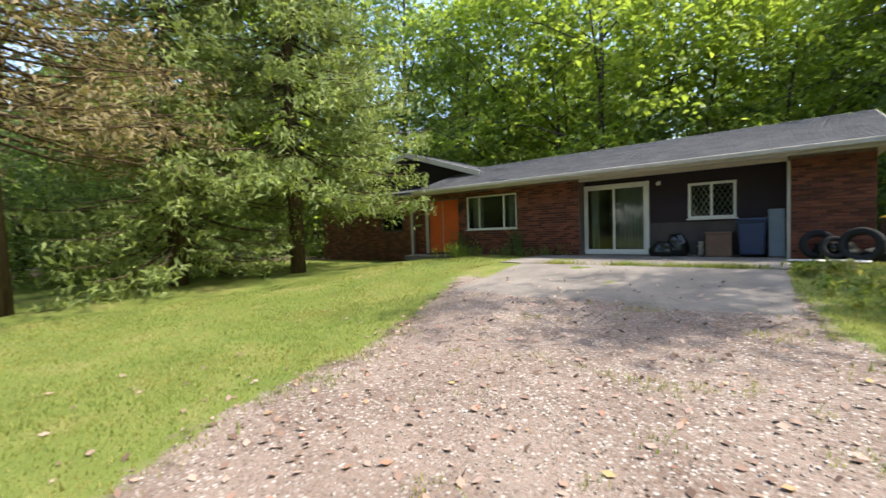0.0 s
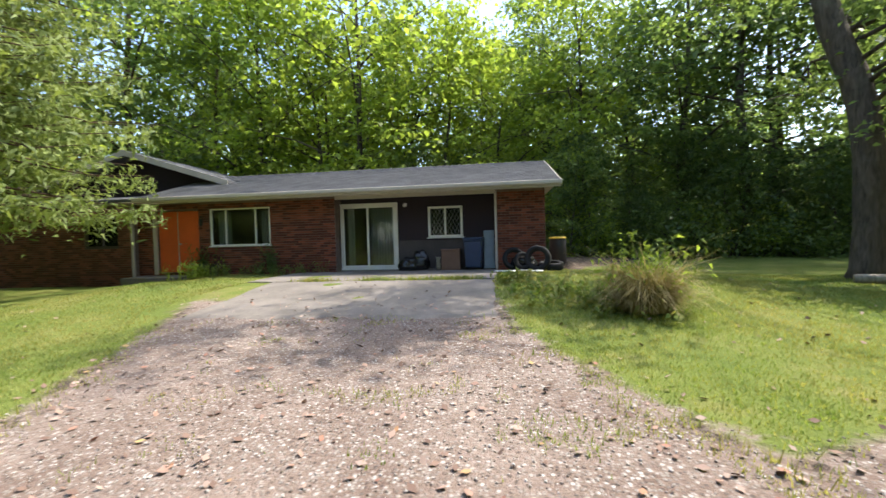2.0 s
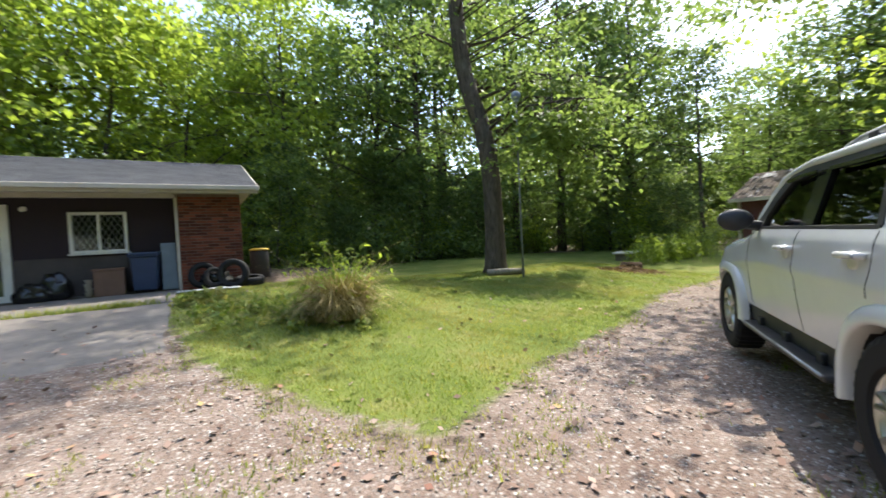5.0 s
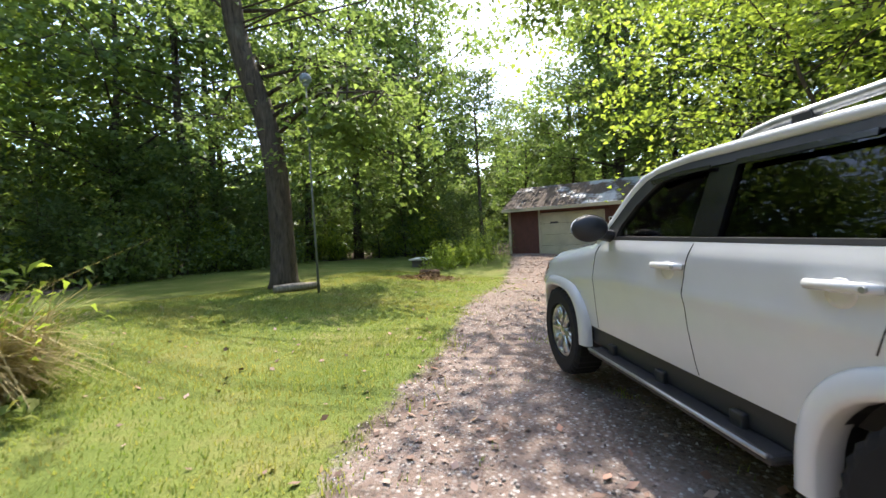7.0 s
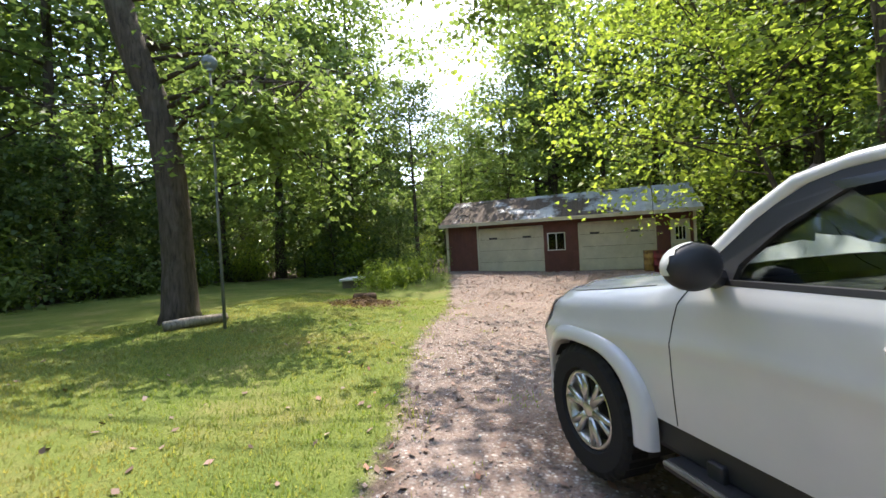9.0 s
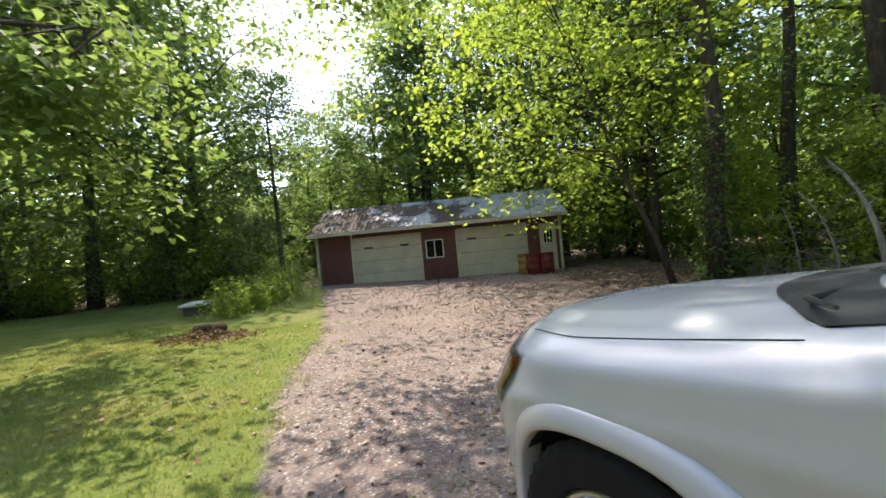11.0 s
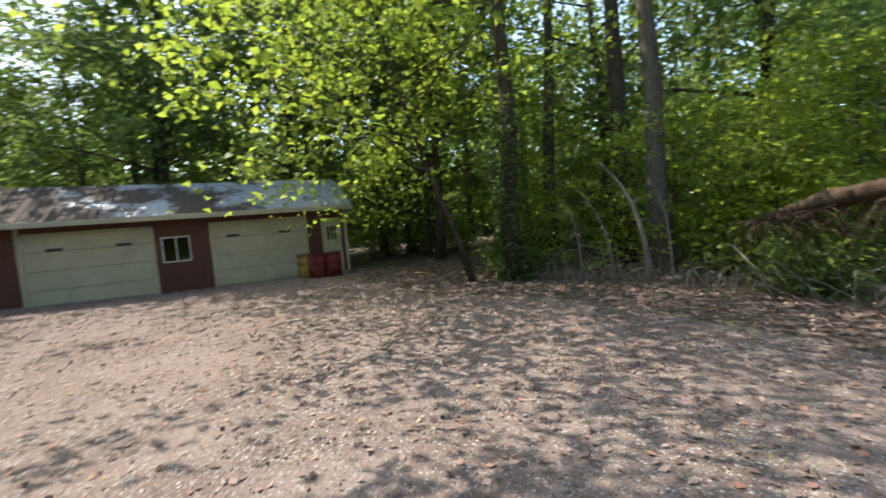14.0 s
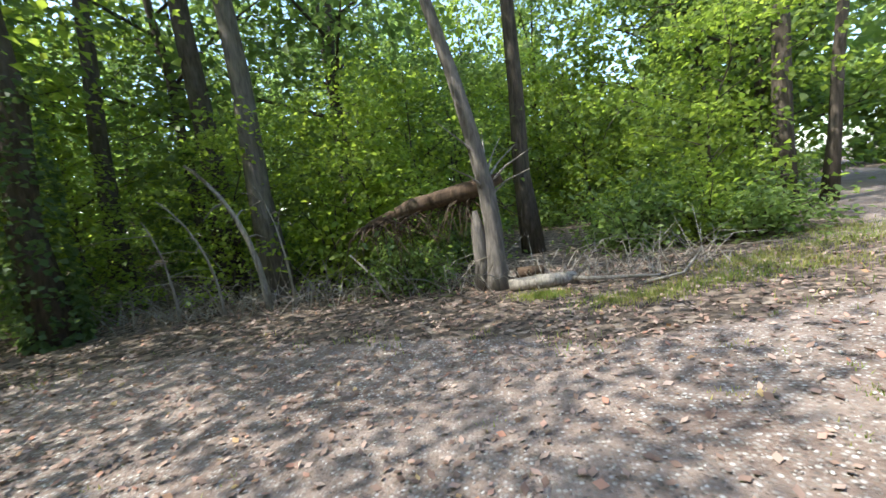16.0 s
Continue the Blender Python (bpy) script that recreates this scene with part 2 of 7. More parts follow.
# ---- ground ----
def inside_distance(px, py, poly):
    """Signed distance to a closed outline, positive inside."""
    poly = np.array(poly, float)
    best = np.full(px.shape, 1e9)
    odd = np.zeros(px.shape, bool)
    for (ax, ay), (bx, by) in zip(poly, np.roll(poly, -1, 0)):
        dx, dy = bx - ax, by - ay
        t = np.clip(((px - ax) * dx + (py - ay) * dy) / (dx * dx + dy * dy), 0, 1)
        best = np.minimum(best, np.hypot(px - ax - t * dx, py - ay - t * dy))
        crosses = (ay > py) != (by > py)
        with np.errstate(divide="ignore", invalid="ignore"):
            odd ^= crosses & (px < (bx - ax) * (py - ay) / (by - ay) + ax)
    return np.where(odd, best, -best)


DRIVE = [(-7.3, 7.6), (-6.4, 5.4), (-5.3, 2.9), (-4.95, 1.4), (-4.3, 0.2), (-5.5, -4), (-9, -14), (-17, -30), (-10, -30), (-5, -16), (-0.8, -8),
         (1.2, -4.2), (3, -2.5), (5.5, -2.1), (6.6, -2.6), (9.7, -3.1), (12.6, -2.3), (14, -1.1), (18, -0.5), (21.9, -1.2), (21.9, 10.3), (19.5, 9.2),
         (11.9, 6.5), (7.0, 5.2), (4.2, 4.05), (2.1, 3.5), (1.0, 3.0), (0.4, 2.7), (-0.3, 4.2), (-1.1, 5.9), (-1.36, 7.6)]
LAWN = [(-30, 8), (-16, 12.4), (1, 12.4), (6, 20), (16, 22), (21.5, 18), (21.5, 9.5), (14, 6), (6, 4), (-1, 2), (-3, 2), (-3, -5), (-8, -16), (-26, -6), (-26, 4)]


def zones(x, y):
    x, y = np.asarray(x, float), np.asarray(y, float)
    d = inside_distance(x, y, DRIVE)
    g = inside_distance(x, y, LAWN)
    drive = smooth01(d, -0.75, 0.75)
    lawn = smooth01(g, -0.8, 0.8) * (1 - drive)
    return drive, lawn, np.clip(1 - drive - lawn, 0, 1)


def ground_material():
    m = Mat("earth", 0.95, 0, 0.15)
    at = m.node("Attribute")
    at.attribute_name = "zone"
    sep = m.node("SeparateColor")
    m.t.links.new(at.outputs["Color"], sep.inputs[0])
    edge = m.math("MULTIPLY", m.math("SUBTRACT", m.noise(1.8, 6, 0.7), 0.5), 1.5)
    dr = m.ramp(m.math("ADD", sep.outputs[0], edge), (0.42, 0.0), (0.58, 1.0))
    ln = m.ramp(m.math("ADD", sep.outputs[1], edge), (0.40, 0.0), (0.60, 1.0))
    # gravel: pale stones with brown fines between
    vor = m.node("TexVoronoi", Scale=32.0, Randomness=1.0)
    m.t.links.new(m.tc.outputs["Object"], vor.inputs["Vector"])
    hue = m.node("SeparateColor")
    m.t.links.new(vor.outputs["Color"], hue.inputs[0])
    stone = m.ramp(hue.outputs[0], (0.0, (0.09, 0.07, 0.06)), (0.45, (0.24, 0.205, 0.178)), (0.8, (0.33, 0.295, 0.262)), (1.0, (0.56, 0.53, 0.49)))
    fines = m.ramp(m.noise(0.9, 5), (0.35, (0.165, 0.110, 0.086)), (0.65, (0.265, 0.20, 0.165)))
    gravel = m.mix(m.ramp(vor.outputs["Distance"], (0.25, 0.0), (0.55, 0.85)), stone, fines)
    gravel = m.mix(m.ramp(m.noise(0.45, 5), (0.45, 0.0), (0.7, 0.55)), gravel, fines)
    # turf
    turf = m.ramp(m.noise(0.8, 6, 0.7), (0.3, (0.095, 0.145, 0.03)), (0.52, (0.16, 0.195, 0.045)), (0.75, (0.29, 0.245, 0.10)))
    turf = m.mix(m.math("MULTIPLY", m.noise(45, 3), 0.45), turf, (0.08, 0.09, 0.02))
    # leaf litter
    lit = m.node("TexVoronoi", Scale=11.0, Randomness=1.0)
    m.t.links.new(m.tc.outputs["Object"], lit.inputs["Vector"])
    lh = m.node("SeparateColor")
    m.t.links.new(lit.outputs["Color"], lh.inputs[0])
    litter = m.ramp(lh.outputs[0], (0.0, (0.05, 0.038, 0.03)), (0.5, (0.12, 0.09, 0.068)), (0.85, (0.20, 0.15, 0.115)), (1.0, (0.30, 0.24, 0.19)))
    c = m.mix(ln, litter, turf)
    c = m.mix(dr, c, gravel)
    m.colour(c)
    h = m.math("ADD", m.math("MULTIPLY", vor.outputs["Distance"], -0.6), m.noise(60, 4))
    m.bump(h, 0.8, 0.02)
    return m.m


def axis_steps(lo, hi, fine_lo, fine_hi, step):
    a = list(np.arange(fine_lo, fine_hi + 1e-6, step))
    v, s = fine_lo, step
    while v > lo:
        s *= 1.25
        v -= s
        a.insert(0, v)
    v, s = fine_hi, step
    while v < hi:
        s *= 1.25
        v += s
        a.append(v)
    return np.array(a)


def build_ground():
    xs, ys = axis_steps(-900, 900, -22, 26, 0.25), axis_steps(-900, 900, -18, 22, 0.25)
    X, Y = np.meshgrid(xs, ys)
    near = np.exp(-((np.abs(X - 2) / 30) ** 4) - (np.abs(Y - 2) / 30) ** 4)
    Z = ground_z(X, Y)
    dr, ln, lt = zones(X, Y)
    rough = np.array([noise.noise((x * 0.9, y * 0.9, 0)) * 0.035 + noise.noise((x * 3.1, y * 3.1, 4)) * 0.015 for x, y in zip(X.ravel(), Y.ravel())]).reshape(X.shape)
    Z = Z + rough * near * (1 - 0.5 * dr)
    slab = smooth01(inside_distance(X, Y, [(-22, 12.3), (1.0, 12.3), (1.0, 21), (-22, 21)]), -0.3, 0.2)
    Z = Z - 0.25 * slab
    n, k = X.shape
    idx = np.arange(n * k).reshape(n, k)
    faces = np.stack([idx[:-1, :-1], idx[:-1, 1:], idx[1:, 1:], idx[1:, :-1]], -1).reshape(-1, 4)
    me = pydata("ground", np.stack([X.ravel(), Y.ravel(), Z.ravel()], -1).tolist(), faces.tolist(), ground_material(), True)
    a = me.color_attributes.new("zone", "FLOAT_COLOR", "POINT")
    a.data.foreach_set("color", np.stack([dr.ravel(), ln.ravel(), lt.ravel(), np.ones(n * k)], -1).ravel())
    tagged(new("ground", me), "gravel drive, patchy lawn and leaf-strewn earth", "ground", kind="structure")


build_ground()


# ---- house ----
FRONT, RECESS, FLOOR = 12.46, 12.92, 0.46
EAVE_Y, EAVE_Z, RIDGE_Y, RIDGE_Z = 11.85, 2.86, 15.9, 4.12


def wall_run(name, x0, x1, y0, y1, z0, z1, holes=(), material=None, axis="x"):
    """One wall with thickness and openings cut through it, along x (or y)."""
    bm = bmesh.new()
    us = sorted({x0, x1, *[h[0] for h in holes], *[h[1] for h in holes]})
    for a, b in zip(us, us[1:]):
        zs = [z0]
        for h in sorted(holes, key=lambda h: h[2]):
            if h[0] < (a + b) / 2 < h[1]:
                zs += [h[2], h[3]]
        zs.append(z1)
        for lo, hi in zip(zs[::2], zs[1::2]):
            if hi - lo > 1e-4:
                if axis == "x":
                    box(bm, a, y0, lo, b, y1, hi)
                else:
                    box(bm, y0, a, lo, y1, b, hi)
    bmesh.ops.remove_doubles(bm, verts=bm.verts, dist=1e-4)
    return tagged(mesh_object(name, bm, material or M_MORTAR), kind="structure")


def roof_slopes(name, label, slopes, material, thick=0.1, steps=1, lip=0.012):
    """Roof slabs, each from an eave edge to a ridge edge, stepped in courses."""
    bm = bmesh.new()
    for (a, b), (d, c) in slopes:
        a, b, c, d = Vector(a), Vector(b), Vector(c), Vector(d)
        for k in range(steps):
            u, w = k / steps, (k + 1) / steps
            top = [a.lerp(d, u), b.lerp(c, u), b.lerp(c, w), a.lerp(d, w)]
            lift = [thick + lip, thick + lip, thick, thick] if steps > 1 else [thick] * 4
            lo = [bm.verts.new(p) for p in top]
            hi = [bm.verts.new(p + Vector((0, 0, h))) for p, h in zip(top, lift)]
            bm.faces.new(hi)
            bm.faces.new(lo[::-1])
            for i in range(4):
                bm.faces.new((lo[i], lo[(i + 1) % 4], hi[(i + 1) % 4], hi[i]))
    bmesh.ops.recalc_face_normals(bm, faces=bm.faces)
    return tagged(mesh_object(name, bm, material), label, kind="structure")


def frame_bars(x0, x1, z0, z1, w, y0, y1, bars=()):
    """A window or door frame: four sides and upright bars."""
    bm = bmesh.new()
    box(bm, x0, y0, z0, x0 + w, y1, z1, 0.004)
    box(bm, x1 - w, y0, z0, x1, y1, z1, 0.004)
    box(bm, x0 + w, y0, z1 - w, x1 - w, y1, z1, 0.004)
    box(bm, x0 + w, y0, z0, x1 - w, y1, z0 + w, 0.004)
    for b in bars:
        box(bm, b - w * 0.45, y0 + 0.004, z0 + w, b + w * 0.45, y1 - 0.004, z1 - w, 0.003)
    return bm


def curtain(x0, x1, z0, z1, y, depth=0.05, folds=9):
    bm = bmesh.new()
    n = folds * 6
    top, bot = [], []
    for k in range(n + 1):
        x = x0 + (x1 - x0) * k / n
        d = depth * math.sin(k / 6 * 2 * math.pi) + 0.01 * math.sin(k * 1.7)
        top.append(bm.verts.new((x, y + d * 0.6, z1)))
        bot.append(bm.verts.new((x + 0.01 * math.sin(k), y + d, z0)))
    for k in range(n):
        bm.faces.new((bot[k], bot[k + 1], top[k + 1], top[k]))
    r = bmesh.ops.extrude_face_region(bm, geom=bm.faces[:])
    for v in r["geom"]:
        if isinstance(v, bmesh.types.BMVert):
            v.co.y += 0.006
    return bm


def window_unit(name, x0, x1, z0, z1, y, bars=(), lattice=False, w=0.055, label="", paint=None):
    win = thing(name, label, "window", kind="structure")
    part("window_frame", frame_bars(x0, x1, z0, z1, w, y - 0.05, y + 0.05, bars), paint or M_WHITE, win)
    part("window_sill", boxed(x0 - 0.04, y - 0.09, z0 - 0.035, x1 + 0.04, y + 0.02, z0 - 0.003), paint or M_WHITE, win)
    edges = [x0 + w, *bars, x1 - w]
    for a, b in zip(edges, edges[1:]):
        p = part("pane", boxed(a + 0.005, y + 0.012, z0 + w, b - 0.005, y + 0.018, z1 - w, bevel=0), M_GLASS, win)
        p.visible_shadow = False
        if lattice:
            bm = bmesh.new()
            n = 4
            for k in range(-n, n + 1):
                for s in (1, -1):
                    u0, u1 = k / n, k / n + 1
                    pts = [(u, (u - u0) if s > 0 else 1 - (u - u0)) for u in (max(0, u0), min(1, u1))]
                    if pts[0][0] < pts[1][0]:
                        q = [(a + (b - a) * u, y + 0.004, z0 + w + (z1 - z0 - 2 * w) * v) for u, v in pts]
                        tube(bm, q, [0.007, 0.007], 4)
            part("lattice", bm, M_STEEL, win)
    return win


BRICK_MESH = {}


def brick_mesh(w, h, d, material):
    key = (round(w, 3), round(h, 3), round(d, 3), material.name)
    if key not in BRICK_MESH:
        bm = boxed(-w / 2, -d, -h / 2, w / 2, 0, h / 2, bevel=0)
        for v in bm.verts:
            if v.co.y < -d / 2:
                v.co.x *= 0.985
                v.co.z *= 0.94
        me = bpy.data.meshes.new("brick")
        bm.to_mesh(me)
        bm.free()
        me.materials.append(material)
        BRICK_MESH[key] = me
    return BRICK_MESH[key]


BRICKWORK = []


def brickwork(wall, x0, x1, y, z0, z1, holes=(), material=None, singles=280, toward=0.0):
    """Remembered here, laid last: a running bond on the face of a wall."""
    BRICKWORK.append((wall, x0, x1, y, z0, z1, tuple(holes), material or M_BRICK, singles, toward))


def lay_bricks():
    r = random.Random(3)
    W, Hc, D = 0.245, 0.0752, 0.018
    for wall, x0, x1, y, z0, z1, holes, material, singles, toward in BRICKWORK:
        spots = []
        for j in range(int((z1 - z0) / Hc)):
            z = z0 + (j + 0.5) * Hc
            x = x0 + (0 if j % 2 else -W / 2)
            while x < x1:
                a, b = max(x, x0), min(x + W, x1)
                for h in holes:
                    if h[2] - 0.03 < z < h[3] + 0.03:
                        if a < h[0] < b:
                            b = h[0]
                        elif a < h[1] < b:
                            a = h[1]
                        elif h[0] <= a and b <= h[1]:
                            b = a
                if b - a > 0.05:
                    out = r.uniform(-0.004, 0.004) + (0.02 if r.random() < 0.10 else 0)
                    spots.append(((a + b) / 2, z, b - a - 0.011, out, r.random()))
                x += W
        spots.sort(key=lambda s: abs(s[0] - toward) + abs(s[1] - 1.2))
        for cx, z, w, out, _ in spots[:singles]:
            ob = new("brick", brick_mesh(w if w > 0.23 else round(w, 2), Hc - 0.012, D, material))
            ob.location = (cx, y + 0.002 - out, z)
            ob.parent = wall
        rest = spots[singles:]
        if rest:
            v, f = [], []
            for cx, z, w, out, _ in rest:
                k = len(v)
                h = (Hc - 0.012) / 2
                yo, yi = y + 0.002 - out - D, y + 0.002
                v += [(cx - w / 2, yi, z - h), (cx + w / 2, yi, z - h), (cx + w / 2, yi, z + h), (cx - w / 2, yi, z + h),
                      (cx - w * 0.49, yo, z - h * 0.94), (cx + w * 0.49, yo, z - h * 0.94), (cx + w * 0.49, yo, z + h * 0.94), (cx - w * 0.49, yo, z + h * 0.94)]
                f += [(k + 4, k + 5, k + 6, k + 7), (k, k + 1, k + 5, k + 4), (k + 1, k + 2, k + 6, k + 5), (k + 2, k + 3, k + 7, k + 6), (k + 3, k, k + 4, k + 7)]
            ob = new("brick_rest", pydata("brick_rest", v, f, M_BRICK_MANY if material is M_BRICK else M_BRICK_MANY_BROWN))
            ob.parent = wall
            tagged(ob, kind="stuff")


def many(name, dark, light):
    m = Mat(name, 0.85, 0, 0.3)
    g = m.noise(30, 5)
    c = m.ramp(m.island(), (0.0, dark), (0.25, dark), (0.75, light), (1.0, tuple(v * 1.25 for v in light)))
    c = m.mix(m.math("MULTIPLY", g, 0.5), c, tuple(v * 0.55 for v in light))
    c = m.mix(m.ramp(m.noise(2.0, 4), (0.5, 0.0), (0.8, 0.3)), c, (0.12, 0.09, 0.08))
    m.colour(c).bump(g, 0.5, 0.004)
    return m.m


M_BRICK_MANY = many("red_bricks", (0.075, 0.026, 0.018), (0.23, 0.072, 0.042))
M_BRICK_MANY_BROWN = many("brown_bricks", (0.11, 0.045, 0.03), (0.24, 0.09, 0.06))


def build_house():
    big = (-10.6, -8.5, 1.35, 2.56)
    front = wall_run("wall_front", -11.0, -6.32, FRONT, FRONT + 0.2, 0.1, 2.8, [big])
    brickwork(front, -11.0, -6.32, FRONT, 0.25, 2.78, [big], M_BRICK, 290, -6.5)
    pier = wall_run("wall_pier", -1.36, 0.1, FRONT, FRONT + 0.2, 0.1, 2.8)
    brickwork(pier, -1.30, 0.1, FRONT, 0.25, 2.78, (), M_BRICK, 290, -0.6)
    door, win = (-6.3, -4.48, 0.48, 2.53), (-3.44, -2.36, 1.44, 2.4)
    wall_run("wall_recess", -6.3, -1.34, RECESS, RECESS + 0.2, 0.1, 2.8, [door, win], M_DARKWALL)
    wall_run("wall_recess_base", -4.40, -1.36, RECESS - 0.035, RECESS - 0.003, 0.4, 1.36, (), M_BLOCK)
    wall_run("wall_recess_left", FRONT + 0.2, RECESS, -6.5, -6.3, 0.1, 2.8, axis="y")
    wall_run("wall_recess_right", FRONT + 0.2, RECESS + 0.2, -1.36, -1.16, 0.1, 2.8, axis="y")
    wall_run("wall_east", FRONT + 0.2, 19.8, -0.1, 0.1, 0.1, 2.8, axis="y")
    wall_run("wall_back", -19.6, 0.1, 19.8, 20.0, 0.0, 2.8)
    od = (-12.55, -11.05, 0.5, 2.55)
    entry = wall_run("wall_entry", -13.3, -11.0, FRONT + 0.05, FRONT + 0.25, 0.1, 2.8, [od])
    brickwork(entry, -13.3, -11.02, FRONT + 0.05, 0.2, 2.78, [od], M_BRICK, 60, -12)
    ww = (-15.2, -13.9, 1.4, 2.4)
    wing = wall_run("wall_wing", -19.6, -13.3, FRONT - 0.1, FRONT + 0.1, -0.1, 2.8, [ww])
    brickwork(wing, -19.6, -13.3, FRONT - 0.1, 0.0, 2.78, [ww], M_BRICK_BROWN, 200, -14)
    wall_run("wall_west", FRONT + 0.1, 19.8, -19.6, -19.4, -0.1, 2.8, axis="y")
    wall_run("wall_inner", -6.6, -1.0, 16.2, 16.3, FLOOR, 2.8, (), M_INTERIOR)
    wall_run("wall_inner_left", 13.2, 16.2, -6.65, -6.55, FLOOR, 2.8, (), M_INTERIOR, "y")
    wall_run("wall_inner_room", -13.0, -6.7, 16.4, 16.5, FLOOR, 2.8, (), M_INTERIOR)
    tagged(mesh_object("floor", boxed(-19.4, FRONT + 0.3, 0.3, -0.1, 19.8, FLOOR, bevel=0), M_CONCRETE), kind="structure")
    tagged(mesh_object("ceiling", boxed(-19.6, EAVE_Y + 0.02, 2.8, 0.35, 19.9, 2.84, bevel=0), M_TRIM), kind="structure")
    x0, x1, yb = -12.75, 0.47, 2 * RIDGE_Y - EAVE_Y
    roof_slopes("roof", "low grey shingle roof with leaf stains", [(((x0, EAVE_Y, EAVE_Z), (x1, EAVE_Y, EAVE_Z)), ((x0, RIDGE_Y, RIDGE_Z), (x1, RIDGE_Y, RIDGE_Z))),
                (((x1, yb, EAVE_Z), (x0, yb, EAVE_Z)), ((x1, RIDGE_Y, RIDGE_Z), (x0, RIDGE_Y, RIDGE_Z)))], M_SHINGLE, 0.08, 26, 0.012)
    bm = boxed(-12.75, EAVE_Y - 0.03, EAVE_Z - 0.11, 0.47, EAVE_Y - 0.002, EAVE_Z + 0.06, bevel=0.006)
    box(bm, -12.75, EAVE_Y - 0.12, EAVE_Z - 0.04, 0.5, EAVE_Y - 0.034, EAVE_Z + 0.075, 0.02)
    tagged(mesh_object("trim_fascia", bm, M_TRIM), "cream fascia and gutter along the eave", kind="structure")
    bm = bmesh.new()
    for s in (1, -1):
        a, b = Vector((0.50, EAVE_Y if s > 0 else yb, EAVE_Z - 0.06)), Vector((0.50, RIDGE_Y, RIDGE_Z - 0.06))
        tri = [a, b, b + Vector((0, 0, 0.14)), a + Vector((0, 0, 0.14))]
        lo = [bm.verts.new(p) for p in tri]
        hi = [bm.verts.new(p + Vector((-0.026, 0, 0))) for p in tri]
        bm.faces.new(lo)
        bm.faces.new(hi[::-1])
        for i in range(4):
            bm.faces.new((lo[i], hi[i], hi[(i + 1) % 4], lo[(i + 1) % 4]))
    bmesh.ops.recalc_face_normals(bm, faces=bm.faces)
    tagged(mesh_object("trim_rake", bm, M_TRIM), "cream board up the gable edge", kind="structure")
    bm = bmesh.new()
    vs = [bm.verts.new(p) for p in ((0.0, FRONT + 0.2, 2.84), (0.0, 19.8, 2.84), (0.0, RIDGE_Y, RIDGE_Z - 0.02))]
    f = bm.faces.new(vs)
    r = bmesh.ops.extrude_face_region(bm, geom=[f])
    for v in r["geom"]:
        if isinstance(v, bmesh.types.BMVert):
            v.co.x += 0.09
    tagged(mesh_object("wall_gable", bm, M_DARKWALL), kind="structure")
    # beam and posts round the recess
    tagged(mesh_object("trim_beam", boxed(-6.32, FRONT + 0.0, 2.70, -1.30, FRONT + 0.12, 2.8), M_TRIM), kind="structure")
    tagged(mesh_object("trim_post", boxed(-1.37, FRONT - 0.03, 0.42, -1.305, FRONT + 0.06, 2.70), M_TRIM), kind="structure")
    tagged(mesh_object("trim_downspout", boxed(-13.36, FRONT - 0.19, 0.1, -13.28, FRONT - 0.11, 2.75, bevel=0.012), M_TRIM), "cream downspout by the entrance", kind="structure")
    tagged(mesh_object("trim_entry", boxed(-12.68, FRONT - 0.02, 0.45, -12.56, FRONT + 0.05, 2.75), M_TRIM), kind="structure")
    # windows
    window_unit("window_1", *big, FRONT + 0.05, (-10.06, -9.02), w=0.042, label="wide three-part house window with cream frame")
    part_c = curtain(-10.55, -10.08, 1.4, 2.5, FRONT + 0.35, 0.03, 4)
    tagged(mesh_object("curtain", part_c, M_CURTAIN), "pale gathered curtain behind the house window", "curtain")
    tagged(mesh_object("curtain", curtain(-9.0, -8.55, 1.4, 2.5, FRONT + 0.35, 0.03, 4), M_CURTAIN), "pale gathered curtain behind the house window", "curtain")
    window_unit("window_2", *win, RECESS - 0.03, (-2.9,), True, 0.065, "square leaded window in cream frame")
    tagged(mesh_object("curtain", curtain(-3.4, -2.4, 1.4, 2.42, RECESS + 0.3, 0.03, 8), M_CABIN), "dark curtain behind the leaded window", "curtain")
    # frame coloured dark in place of the shade over the wing
    window_unit("window_3", *ww, FRONT - 0.02, (-14.55,), label="bedroom window, shade put into its dark frame colour", paint=M_BLOCK)
    # sliding patio door
    d = thing("door_1", "white sliding patio door with a pale curtain", "door", kind="structure")
    x0, x1, z0, z1 = door
    part("door_frame", frame_bars(x0 - 0.05, x1 + 0.06, z0 - 0.03, z1 + 0.05, 0.09, RECESS - 0.08, RECESS + 0.06), M_WHITE, d)
    for a, b, y in ((x0 + 0.03, -5.36, RECESS + 0.01), (-5.44, x1 - 0.03, RECESS - 0.03)):
        part("sliding_panel", frame_bars(a, b, z0 + 0.05, z1 - 0.03, 0.065, y - 0.018, y + 0.018), M_WHITE, d)
        p = part("pane", boxed(a + 0.06, y - 0.003, z0 + 0.1, b - 0.06, y + 0.003, z1 - 0.09, bevel=0), M_GLASS, d)
        p.visible_shadow = False
    part("door_handle", boxed(-4.60, RECESS - 0.085, 1.35, -4.56, RECESS - 0.05, 1.55, bevel=0.01), M_STEEL, d)
    tagged(mesh_object("curtain", curtain(-5.40, -4.55, 0.5, 2.5, RECESS + 0.28, 0.04, 9), M_CURTAIN), "long pale curtain behind the patio door", "curtain")
    tagged(mesh_object("curtain", curtain(-6.2, -5.95, 0.5, 2.5, RECESS + 0.3, 0.03, 3), M_CURTAIN), "long pale curtain behind the patio door", "curtain")
